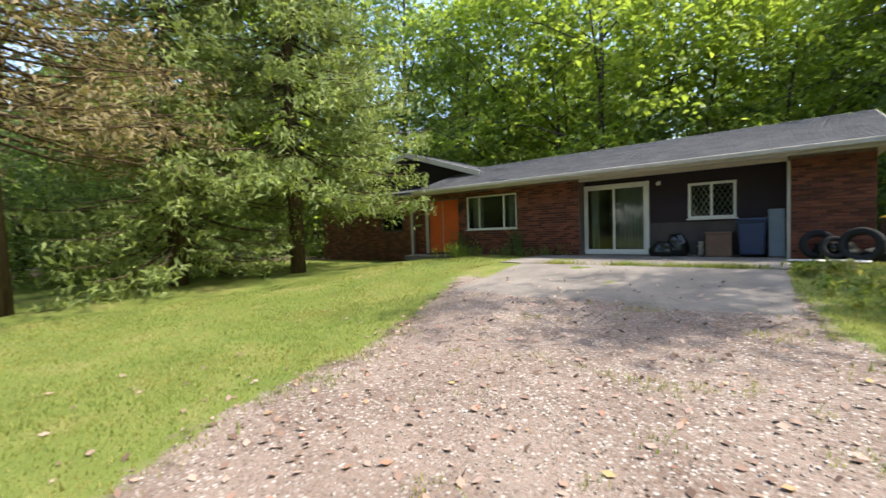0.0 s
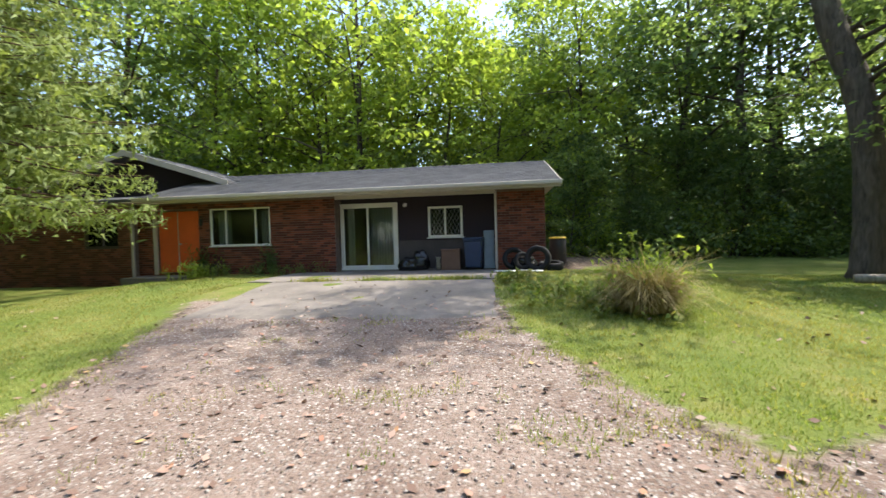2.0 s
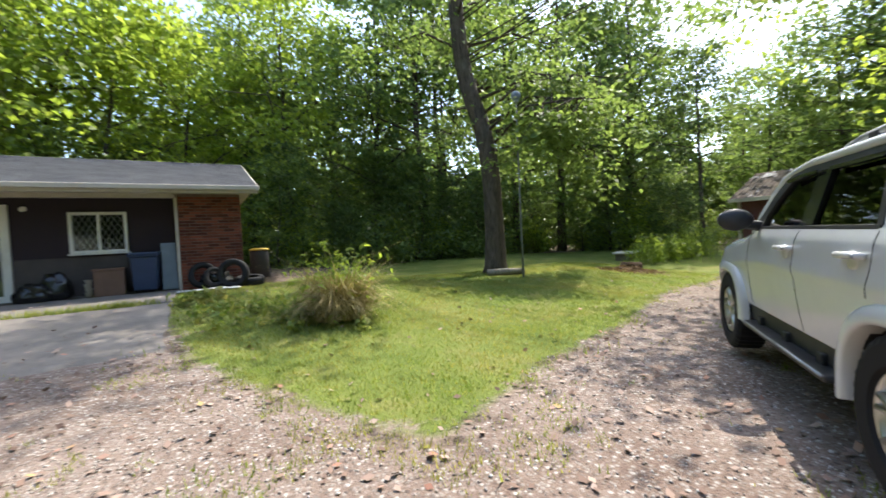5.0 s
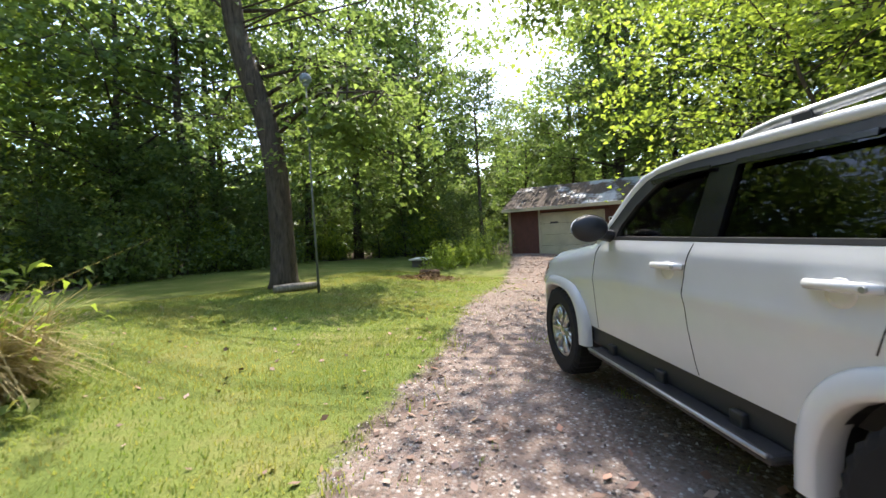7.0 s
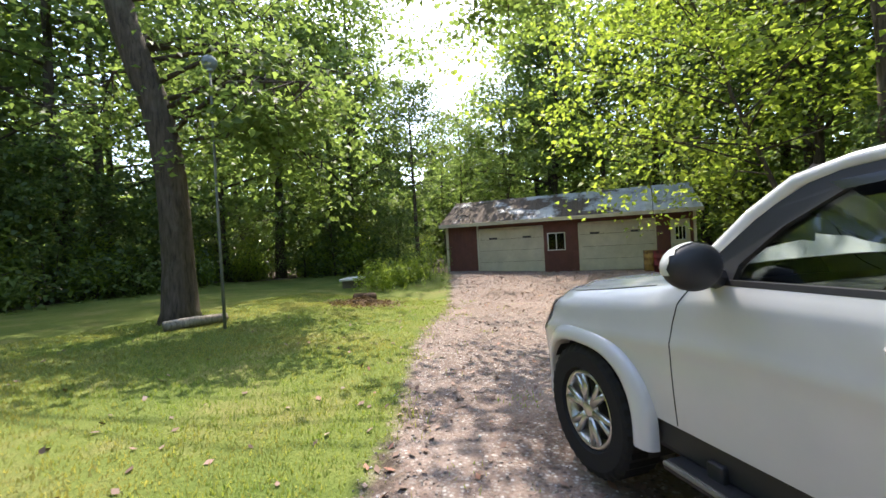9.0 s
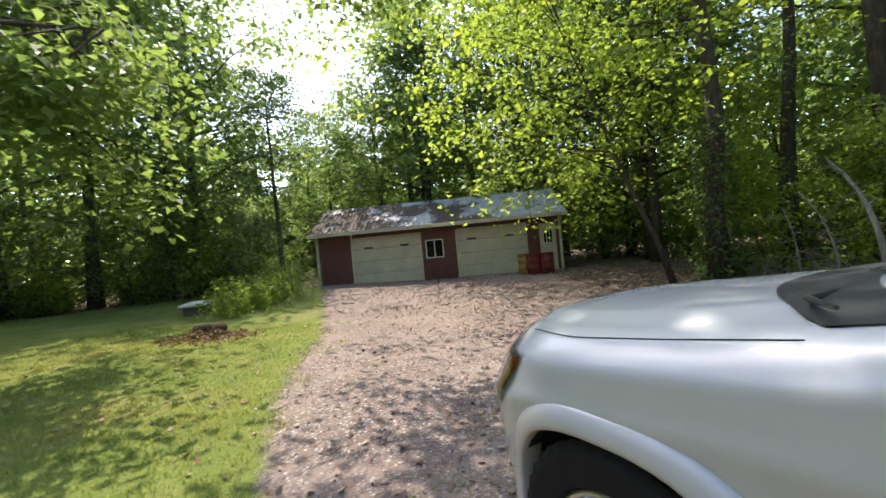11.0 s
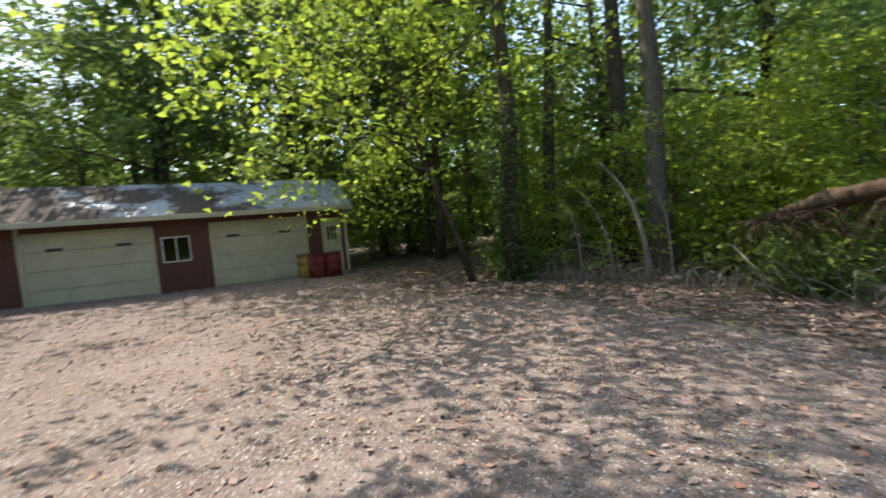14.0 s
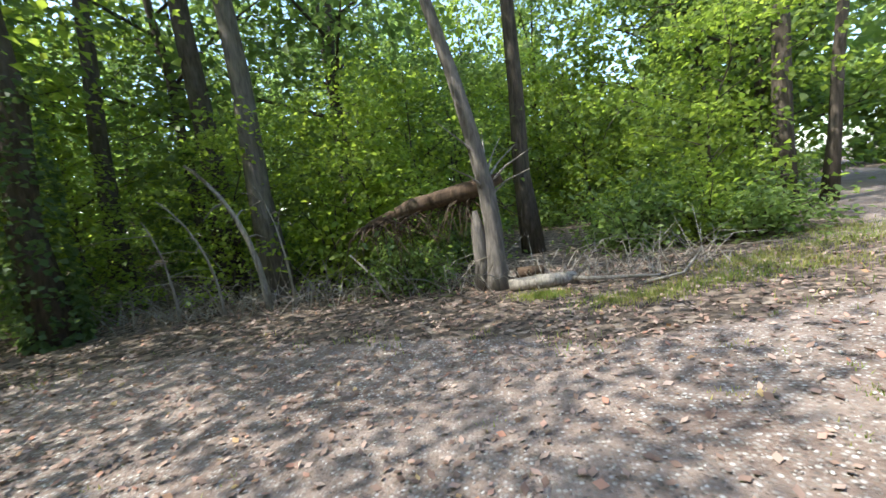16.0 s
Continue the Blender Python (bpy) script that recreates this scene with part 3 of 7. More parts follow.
    # orange double door
    d = thing("door_2", "bright orange painted double entrance door, shut", "door", kind="structure")
    for a, b in ((-12.53, -11.805), (-11.795, -11.07)):
        leaf = part("door_leaf", boxed(a, FRONT + 0.08, 0.52, b, FRONT + 0.13, 2.53), M_ORANGE, d)
        for z in (0.65, 1.62):
            part("door_panel", boxed(a + 0.12, FRONT + 0.07, z, b - 0.12, FRONT + 0.078, z + 0.8, bevel=0.003), M_ORANGE, leaf)
    part("astragal", boxed(-11.83, FRONT + 0.055, 0.52, -11.80, FRONT + 0.068, 2.53), M_TRIM, d)
    bm = lathe(bmesh.new(), [(0.0, -0.07), (0.03, -0.06), (0.03, -0.03), (0.012, -0.02), (0.012, 0.0)], 14, "y", (-11.72, FRONT + 0.08, 1.45), False)
    part("door_knob", bm, M_STEEL, d, smooth=True)
    # step at the entrance
    tagged(mesh_object("step", boxed(-13.1, FRONT - 0.9, 0.05, -10.9, FRONT + 0.1, 0.42, bevel=0.015), M_CONCRETE), "low concrete entrance step", kind="structure")
    # lantern and floodlight
    lamp = thing("wall_lantern", "black wall lantern beside the orange door", "lamp")
    part("bracket", tube(bmesh.new(), [(-10.83, FRONT - 0.015, 2.28), (-10.83, FRONT - 0.12, 2.34), (-10.83, FRONT - 0.14, 2.26)], [0.012] * 3, 6), M_BLACK, lamp)
    part("lantern", lathe(bmesh.new(), [(0.0, 2.27), (0.07, 2.22), (0.06, 2.05), (0.03, 2.0), (0.0, 2.0)], 6, "z", (-10.83, FRONT - 0.14, 0), False), M_BLACK, lamp)
    lamp = thing("flood_light", "small white floodlight under the porch eave", "lamp")
    part("base", boxed(-4.22, RECESS - 0.03, 2.44, -4.12, RECESS - 0.002, 2.54, bevel=0.01), M_WHITE, lamp)
    part("lamp_head", lathe(bmesh.new(), [(0.0, 0.0), (0.03, 0.0), (0.055, -0.09), (0.05, -0.1), (0.0, -0.09)], 16, "y", (-4.17, RECESS - 0.03, 2.47), False), M_WHITE, lamp, smooth=True)
    # split-level upper storey behind
    wall_run("wall_upper", -18.6, -11.6, 14.6, 14.75, 2.84, 3.75, (), M_DARKWALL)
    wall_run("wall_upper_right", 14.75, 19.8, -11.75, -11.6, 2.84, 3.75, (), M_DARKWALL, "y")
    ridge_x, rz, ez = -15.1, 4.95, 3.62
    roof_slopes("roof_upper", "grey shingle gable roof of the upper storey", [
        (((-10.9, 20.2, ez), (-10.9, 13.9, ez)), ((ridge_x, 20.2, rz), (ridge_x, 13.9, rz))),
        (((-19.3, 13.9, ez), (-19.3, 20.2, ez)), ((ridge_x, 13.9, rz), (ridge_x, 20.2, rz)))], M_SHINGLE, 0.09)
    bm = bmesh.new()
    for s in (1, -1):
        xe = -10.9 if s > 0 else -19.3
        p = [(xe, 13.88, ez - 0.12), (ridge_x, 13.88, rz - 0.12), (ridge_x, 13.88, rz + 0.09), (xe, 13.88, ez + 0.09)]
        lo = [bm.verts.new(q) for q in p]
        hi = [bm.verts.new((q[0], 13.85, q[2])) for q in p]
        bm.faces.new(lo)
        bm.faces.new(hi[::-1])
        for i in range(4):
            bm.faces.new((lo[i], hi[i], hi[(i + 1) % 4], lo[(i + 1) % 4]))
    bmesh.ops.recalc_face_normals(bm, faces=bm.faces)
    tagged(mesh_object("trim_upper", bm, M_TRIM), "cream gable board", kind="structure")
    bm = bmesh.new()
    f = bm.faces.new([bm.verts.new(p) for p in ((-18.6, 14.6, 3.75), (-11.6, 14.6, 3.75), (-11.6, 14.6, 3.95), (ridge_x, 14.6, rz - 0.05), (-18.6, 14.6, 3.95))])
    r = bmesh.ops.extrude_face_region(bm, geom=[f])
    for v in r["geom"]:
        if isinstance(v, bmesh.types.BMVert):
            v.co.y += 0.12
    tagged(mesh_object("wall_upper_gable", bm, M_DARKWALL), kind="structure")
    roof_slopes("roof_wing", "low roof over the wing", [(((-19.8, 11.9, 2.86), (-12.8, 11.9, 2.86)), ((-19.8, 14.55, 3.3), (-12.8, 14.55, 3.3)))], M_SHINGLE, 0.08)


build_house()


# ---- garage ----
GX, GY0, GY1 = 21.83, -1.3, 10.3


def tin_material():
    m = Mat("ribbed_tin", 0.6, 0.0, 0.3)
    sep = m.node("SeparateXYZ")
    m.t.links.new(m.tc.outputs["Object"], sep.inputs[0])
    along = m.math("MULTIPLY", m.math("SUBTRACT", sep.outputs[1], 4.5), 0.022)
    leaves = m.ramp(m.math("ADD", m.noise(0.55, 7, 0.72), along), (0.45, 0.0), (0.54, 1.0))
    base = m.ramp(m.noise(3, 5), (0.3, (0.34, 0.36, 0.38)), (0.7, (0.46, 0.48, 0.50)))
    c = m.mix(leaves, base, m.ramp(m.noise(22, 4), (0.35, (0.06, 0.045, 0.035)), (0.65, (0.15, 0.115, 0.09))))
    m.colour(c).bump(m.noise(25, 4), 0.3, 0.01)
    m.rough(m.mix(leaves, (0.45, 0.45, 0.45), (0.95, 0.95, 0.95)))
    return m.m


M_TIN = tin_material()
M_CREAM = plain("faded_cream_door", (0.55, 0.485, 0.34), 0.7, 0, 0.22, 1.3, 0.15)
M_SLOT = plain("dark_slot", (0.05, 0.045, 0.04), 0.7, 0, 0.2, 8, 0.1)
M_REDBROWN = plain("red_brown_boards", (0.13, 0.05, 0.035), 0.8, 0, 0.25, 3, 0.3)


def build_garage():
    z0 = -0.2
    wall_run("wall_garage_front", GY0, GY1, GX, GX + 0.15, z0, 2.42, [(5.2, 8.5, z0, 2.2), (0.25, 3.58, z0, 2.2), (4.2, 5.0, 0.92, 1.75), (-1.1, -0.3, z0, 2.05)], M_REDBROWN, "y")
    wall_run("wall_garage_back", GY0, GY1, GX + 5.0, GX + 5.15, z0, 2.42, (), M_DARKWALL, "y")
    wall_run("wall_garage_left", GX + 0.15, GX + 5.0, GY1 - 0.15, GY1, z0, 2.42, (), M_CREAM)
    wall_run("wall_garage_right", GX + 0.15, GX + 5.0, GY0, GY0 + 0.15, z0, 2.42, (), M_CREAM)
    tagged(mesh_object("floor_garage", boxed(GX - 0.5, GY0, -0.35, GX + 5.0, GY1, -0.13, bevel=0), M_CONCRETE), kind="structure")
    for a, b in ((GY1 - 0.12, GY1 + 0.02), (GY0 - 0.02, GY0 + 0.1), (8.5, 8.6)):
        tagged(mesh_object("trim_garage", boxed(GX - 0.03, a, z0, GX - 0.003, b, 2.40), M_CREAM), kind="structure")
    # vertical boards on the red-brown panels
    boards = thing("board_cladding", "red-brown upright boards on the garage front", "cladding", kind="structure")
    for a, b in ((8.62, 10.16), (5.02, 5.18), (3.6, 4.18), (-0.28, 0.23)):
        n = max(1, round((b - a) / 0.2))
        for k in range(n):
            part("board", boxed(GX - 0.02, a + (b - a) * k / n + 0.004, z0 + 0.02, GX - 0.003, a + (b - a) * (k + 1) / n - 0.004, 2.38, bevel=0), M_REDBROWN, boards)
    # roof
    ridge = GX + 2.58
    a, b = GY0 - 0.25, GY1 + 0.25
    roof_slopes("roof_garage", "ribbed tin roof under drifts of dead leaves", [(((GX - 0.4, b, 2.44), (GX - 0.4, a, 2.44)), ((ridge, b, 3.82), (ridge, a, 3.82))),
                (((GX + 5.56, a, 2.44), (GX + 5.56, b, 2.44)), ((ridge, a, 3.82), (ridge, b, 3.82)))], M_TIN, 0.05)
    ribs = bmesh.new()
    y = a + 0.1
    while y < b:
        tube(ribs, [(GX - 0.4, y, 2.495), (ridge, y, 3.875)], [0.018, 0.018], 5)
        y += 0.23
    tagged(mesh_object("roof_garage_ribs", ribs, M_TIN), "tin roof ribs", kind="structure")
    tagged(mesh_object("trim_garage_fascia", boxed(GX - 0.43, a, 2.33, GX - 0.405, b, 2.5), M_CREAM), "cream garage fascia", kind="structure")
    # overhead doors: four panels and two slots each
    for a, b in ((5.2, 8.5), (0.25, 3.58)):
        d = thing("garage_door", "closed cream overhead garage door, stained green below", "garage door", group="garage doors")
        for k in range(4):
            lo = z0 + 0.05 + k * 0.585
            part("door_section", boxed(GX + 0.05, a + 0.02, lo, GX + 0.10, b - 0.02, lo + 0.575, bevel=0.008), M_CREAM, d)
        for y in (a + 0.62, b - 0.95):
            part("slot", boxed(GX + 0.035, y, 1.60, GX + 0.048, y + 0.42, 1.69, bevel=0.003), M_SLOT, d)
        part("door_trim", frame_bars(0, b - a, 0, 2.3, 0.05, -0.02, 0.02), M_CREAM, d).matrix_basis = pose(GX + 0.02, a, z0, 0, 0, 90)
    w = thing("window_4", "white-framed sliding garage window", "window", kind="structure")
    part("window_frame", frame_bars(0, 0.84, 0, 0.87, 0.045, -0.03, 0.03, (0.42,)), M_WHITE, w)
    for u in (0.05, 0.43):
        p = part("pane", boxed(u, -0.003, 0.04, u + 0.36, 0.003, 0.83, bevel=0), M_GLASS, w)
        p.visible_shadow = False
    w.matrix_world = pose(GX - 0.01, 4.18, 0.90, 0, 0, 90)
    d = thing("door_3", "white side door with a nine-light window", "door", kind="structure")
    part("door_leaf", boxed(GX + 0.04, -1.08, z0, GX + 0.09, -0.32, 2.03), M_CREAM, d)
    part("window_frame", frame_bars(0, 0.44, 0, 0.62, 0.03, -0.012, 0.012, (0.15, 0.29)), M_WHITE, d).matrix_basis = pose(GX + 0.03, -0.92, 1.12, 0, 0, 90)
    part("pane", boxed(GX + 0.032, -0.90, 1.14, GX + 0.038, -0.50, 1.72, bevel=0), M_GLASS_DARK, d)
    part("door_knob", lathe(bmesh.new(), [(0.0, -0.07), (0.03, -0.05), (0.015, -0.02), (0.015, 0.0)], 12, "x", (GX + 0.04, -0.40, 0.95), False), M_STEEL, d)
    # drums
    for x, y, mat, lab, lean in ((20.75, 0.62, M_YELLOW, "rusty yellow steel drum beside the garage", 0), (20.30, 0.28, M_DRUM, "faded red steel drum beside the garage", 40), (20.15, -0.26, M_DRUM, "dark red steel drum filled with scrap", 90)):
        d = thing("drum", lab, "barrel", pose(x, y, -0.13, 0, 0, lean), group="drums by the garage")
        prof = [(0.27, 0.0), (0.285, 0.015), (0.285, 0.28), (0.298, 0.30), (0.285, 0.32), (0.285, 0.57), (0.298, 0.59), (0.285, 0.61), (0.285, 0.85), (0.292, 0.87), (0.275, 0.88), (0.27, 0.84), (0.0, 0.84)]
        part("shell", lathe(bmesh.new(), [(0.0, 0.0), *prof], 28, "z", close=False), mat, d, smooth=True)
        part("rim", lathe(bmesh.new(), [(0.275, 0.87), (0.296, 0.872), (0.296, 0.89), (0.275, 0.89)], 28, "z", close=False), mat, d)
    p = thing("scrap_pile", "pile of broken bricks below the garage window", "rubble", pose(GX - 0.35, 4.4, -0.13))
    rr = random.Random(8)
    for k in range(9):
        ob = part("brick", boxed(-0.1, -0.05, 0, 0.1, 0.05, 0.06), M_BRICK_BROWN, p)
        ob.matrix_basis = pose(rr.uniform(-0.2, 0.15), rr.uniform(-0.7, 0.7), 0.005 + 0.055 * (k % 2), 0, 0, rr.uniform(0, 180))


def rusty(name, c, rust=(0.10, 0.045, 0.02)):
    m = Mat(name, 0.6, 0.0, 0.4)
    w = m.ramp(m.noise(4, 7, 0.7), (0.45, 0.0), (0.62, 1.0))
    m.colour(m.mix(w, c, rust)).bump(m.noise(30, 4), 0.3, 0.004)
    return m.m


M_YELLOW = rusty("yellow_drum_paint", (0.42, 0.26, 0.07))
M_DRUM = rusty("red_drum_paint", (0.22, 0.035, 0.035), (0.07, 0.02, 0.015))
build_garage()


# ---- car ----
CAR = pose(3.864, 2.585, 0.08, 0, 0, 36.8) @ pose(-0.04, -0.92, 0)   # on the ground under the middle of the front axle
HUBS, HUB_Z, WHEEL_R = (0.0, -2.79), 0.395, 0.395


def paint_material():
    m = Mat("white_car_paint", 0.28, 0, 0.5)
    dust, film = m.noise(2.2, 6, 0.65), m.noise(40, 3)
    m.colour(m.ramp(dust, (0.25, (0.56, 0.565, 0.57)), (0.75, (0.62, 0.625, 0.625))))
    m.rough(m.math("ADD", m.math("MULTIPLY", film, 0.08), 0.20))
    m.b.inputs["Coat Weight"].default_value = 0.6
    m.b.inputs["Coat Roughness"].default_value = 0.06
    return m.m


M_PAINT = paint_material()
M_ALLOY = plain("wheel_alloy", (0.55, 0.55, 0.54), 0.32, 0.9, 0.1, 10, 0.05)
M_AMBER = plain("amber_lens", (0.75, 0.16, 0.02), 0.15, 0, 0.08, 12, 0.05)
M_LAMP = plain("lamp_bowl", (0.36, 0.35, 0.33), 0.3, 0.0, 0.25, 14, 0.05)
M_PILLAR = plain("gloss_black_trim", (0.008, 0.008, 0.009), 0.16, 0, 0.1, 10, 0.03)
M_REDLENS = plain("red_lens", (0.4, 0.02, 0.02), 0.2, 0, 0.1, 10, 0.05)


def plan_outline(n_side=110):
    """Left half of the car's outline from the tail's middle to the nose's middle."""
    pts = []
    for k in range(14):
        a = math.pi / 2 * k / 14
        pts.append((-3.84 + 0.28 * (1 - math.cos(a) ** 1.0), 0.62 * min(1, k / 8) + 0.31 * math.sin(max(0, (k - 8)) / 6 * math.pi / 2)))
    for k in range(n_side):
        pts.append((-3.52 + 3.72 * k / (n_side - 1), 0.93))
    for k in range(1, 25):
        a = math.pi / 2 * k / 24
        pts.append((0.20 + 0.70 * math.sin(a) ** 0.85, 0.93 * math.cos(a) ** 0.55 if k < 24 else 0.0))
    return pts


def shoulder_z(x):
    """Height of the body's top edge along its length."""
    return float(np.interp(x, [-3.9, -3.0, -1.0, -0.75, -0.45, -0.15, 0.16, 0.46, 0.68, 0.9], [1.225, 1.235, 1.235, 1.215, 1.165, 1.122, 1.084, 1.052, 1.028, 0.975]))


def shell(x, y, v, out=0.0):
    """A point of the painted shell: place on the outline and share of the height, pushed out a little."""
    nose, tail = float(smooth01(x, 0.3, 0.62)), float(smooth01(-x, 3.2, 3.5))
    zt, zb = shoulder_z(x), 0.55 - 0.10 * nose - 0.06 * tail
    # tuck at the sill, fullest below the handles, rounding in at the shoulder, drawn in towards the nose
    inset = 0.045 * (1 - v) ** 2 + 0.07 * max(0, v - 0.55) ** 1.6 - 0.010 * math.exp(-((v - 0.60) / 0.06) ** 2)
    inset += (0.02 + 0.05 * float(smooth01(x, -0.85, -0.4))) * float(smooth01(v, 0.84, 1.0)) ** 2
    inset += 0.17 * float(smooth01(x, 0.1, 0.8)) * max(0.0, v - 0.55) / 0.45
    front = float(smooth01(x, 0.45, 0.9))
    fx = x - front * 0.08 * max(0.0, v - 0.55) / 0.45 - 0.05 * front * (1 - v)
    return Vector((fx + out * front, y * (1 - inset / 0.93) + out * (1 if y > 0 else -1), zb + (zt - zb) * v))


def corner(a):
    """The outline round the nose's corner."""
    return 0.20 + 0.70 * math.sin(a) ** 0.85, 0.93 * math.cos(a) ** 0.55


def car_body():
    """The painted shell below the windows, rounded at the nose, open at the wheel arches and in the cabin."""
    half = plan_outline()
    outline = half + [(x, -y) for x, y in half[-2:0:-1]]
    rows = 24
    bm = bmesh.new()
    rings = [[bm.verts.new(shell(x, y, j / (rows - 1))) for x, y in outline] for j in range(rows)]
    n = len(outline)
    for q, w in zip(rings, rings[1:]):
        for k in range(n):
            bm.faces.new((q[k], q[(k + 1) % n], w[(k + 1) % n], w[k]))
    # bonnet: rings drawn in towards the centre line, crowned, with a raised middle
    last = rings[-1]
    for s, up in ((0.965, 0.014), (0.93, 0.024), (0.85, 0.036), (0.76, 0.044), (0.68, 0.064), (0.6, 0.070), (0.35, 0.078), (0.1, 0.080)):
        ring = [bm.verts.new((v.co.x - (0.02 if v.co.x > 0.5 else 0) * (1 - s), v.co.y * s, v.co.z + up)) for v in rings[-1]]
        for k in range(n):
            if outline[k][0] > -0.72:
                bm.faces.new((last[k], last[(k + 1) % n], ring[(k + 1) % n], ring[k]))
        last = ring
    for k in range(len(half) - 1):
        if half[k][0] > -0.72:
            quad = [last[k], last[k + 1], last[n - k - 1], last[(n - k) % n]]
            bm.faces.new(list(dict.fromkeys(quad)))
    # wheel arches
    for hx in HUBS:
        R = 0.47
        inner = [v for v in bm.verts if abs(v.co.y) > 0.5 and math.hypot(v.co.x - hx, v.co.z - HUB_Z) < R and v.co.z < 0.95]
        tag = set(inner)
        bmesh.ops.delete(bm, geom=[f for f in bm.faces if all(v in tag for v in f.verts)], context="FACES_ONLY")
        for v in inner:
            if v.is_valid and v.link_faces:
                dx, dz = v.co.x - hx, v.co.z - HUB_Z
                d = math.hypot(dx, dz) or 1
                v.co.x, v.co.z = hx + dx / d * R, HUB_Z + dz / d * R
    bmesh.ops.delete(bm, geom=[v for v in bm.verts if not v.link_faces], context="VERTS")
    bmesh.ops.recalc_face_normals(bm, faces=bm.faces)
    return bm


def cabin_y(z):
    """Half-width of the glasshouse at a height."""
    return float(np.interp(z, [1.15, 1.24, 1.585, 1.66, 1.74], [0.895, 0.872, 0.770, 0.745, 0.66]))


def cabin_strip(pts, thick=0.035, out=0.0):
    """A panel of the glasshouse's left flank: corner points (x, z), bent with the flank and given thickness."""
    bm = bmesh.new()
    n = len(pts)
    a = [bm.verts.new((x, cabin_y(z) + out, z)) for x, z in pts]
    b = [bm.verts.new((x, cabin_y(z) + out - thick, z)) for x, z in pts]
    bm.faces.new(a)
    bm.faces.new(b[::-1])
    for k in range(n):
        bm.faces.new((a[k], b[k], b[(k + 1) % n], a[(k + 1) % n]))
    bmesh.ops.recalc_face_normals(bm, faces=bm.faces)
    return bm


def mirrored(bm):
    c = bm.copy()
    for v in c.verts:
        v.co.y = -v.co.y
    bmesh.ops.reverse_faces(c, faces=c.faces)
    return c


def both(name, bm, material, car, label="", smooth=False):
    other = mirrored(bm)
    a = part(name, bm, material, car, label, smooth)
    b = part(name, other, material, car, label, smooth)
    return a, b


def build_wheel(car, x, y):
    s = 1 if y > 0 else -1
    w = new("wheel")
    w.parent = car
    w.matrix_basis = pose(x, y, HUB_Z, 0, 0, 0 if s > 0 else 180)
    tread = []
    for h, r in ((-0.125, 0.30), (-0.13, 0.345), (-0.12, 0.375), (-0.10, WHEEL_R), (-0.04, WHEEL_R), (0.0, WHEEL_R), (0.04, WHEEL_R), (0.10, WHEEL_R), (0.12, 0.375), (0.13, 0.345), (0.125, 0.25), (0.10, 0.235)):
        tread.append((r, h))
    bm = lathe(bmesh.new(), tread, 72, "y", close=False)
    for v in bm.verts:
        a = math.atan2(v.co.z, v.co.x)
        if math.hypot(v.co.x, v.co.z) > 0.37 and int((a + math.pi) / (2 * math.pi) * 72 + 0.5) % 2:
            v.co.x *= 0.975
            v.co.z *= 0.975
    part("tyre", bm, M_RUBBER, w, smooth=False)
    bm = lathe(bmesh.new(), [(0.235, -0.1), (0.235, 0.1), (0.222, 0.112), (0.205, 0.10), (0.19, 0.02)], 40, "y", close=False)
    part("rim", bm, M_ALLOY, w, smooth=True)
    bm = lathe(bmesh.new(), [(0.0, 0.01), (0.21, 0.0)], 32, "y", close=False)
    part("brake_disc", bm, M_CABIN, w)
    bm = bmesh.new()
    for k in range(6):
        a = k * math.pi / 3 + 0.2
        for d in (-0.16, 0.16):
            p = [(0.05 * math.cos(a), 0.085, 0.05 * math.sin(a)), (0.13 * math.cos(a + d * 0.8), 0.09, 0.13 * math.sin(a + d * 0.8)), (0.212 * math.cos(a + d), 0.1, 0.212 * math.sin(a + d))]
            tube(bm, p, [0.026, 0.021, 0.017], 6)
    part("spokes", bm, M_ALLOY, w, smooth=True)
    part("hub_cap", lathe(bmesh.new(), [(0.0, 0.112), (0.03, 0.11), (0.06, 0.098), (0.066, 0.07)], 24, "y", close=False), M_ALLOY, w, smooth=True)


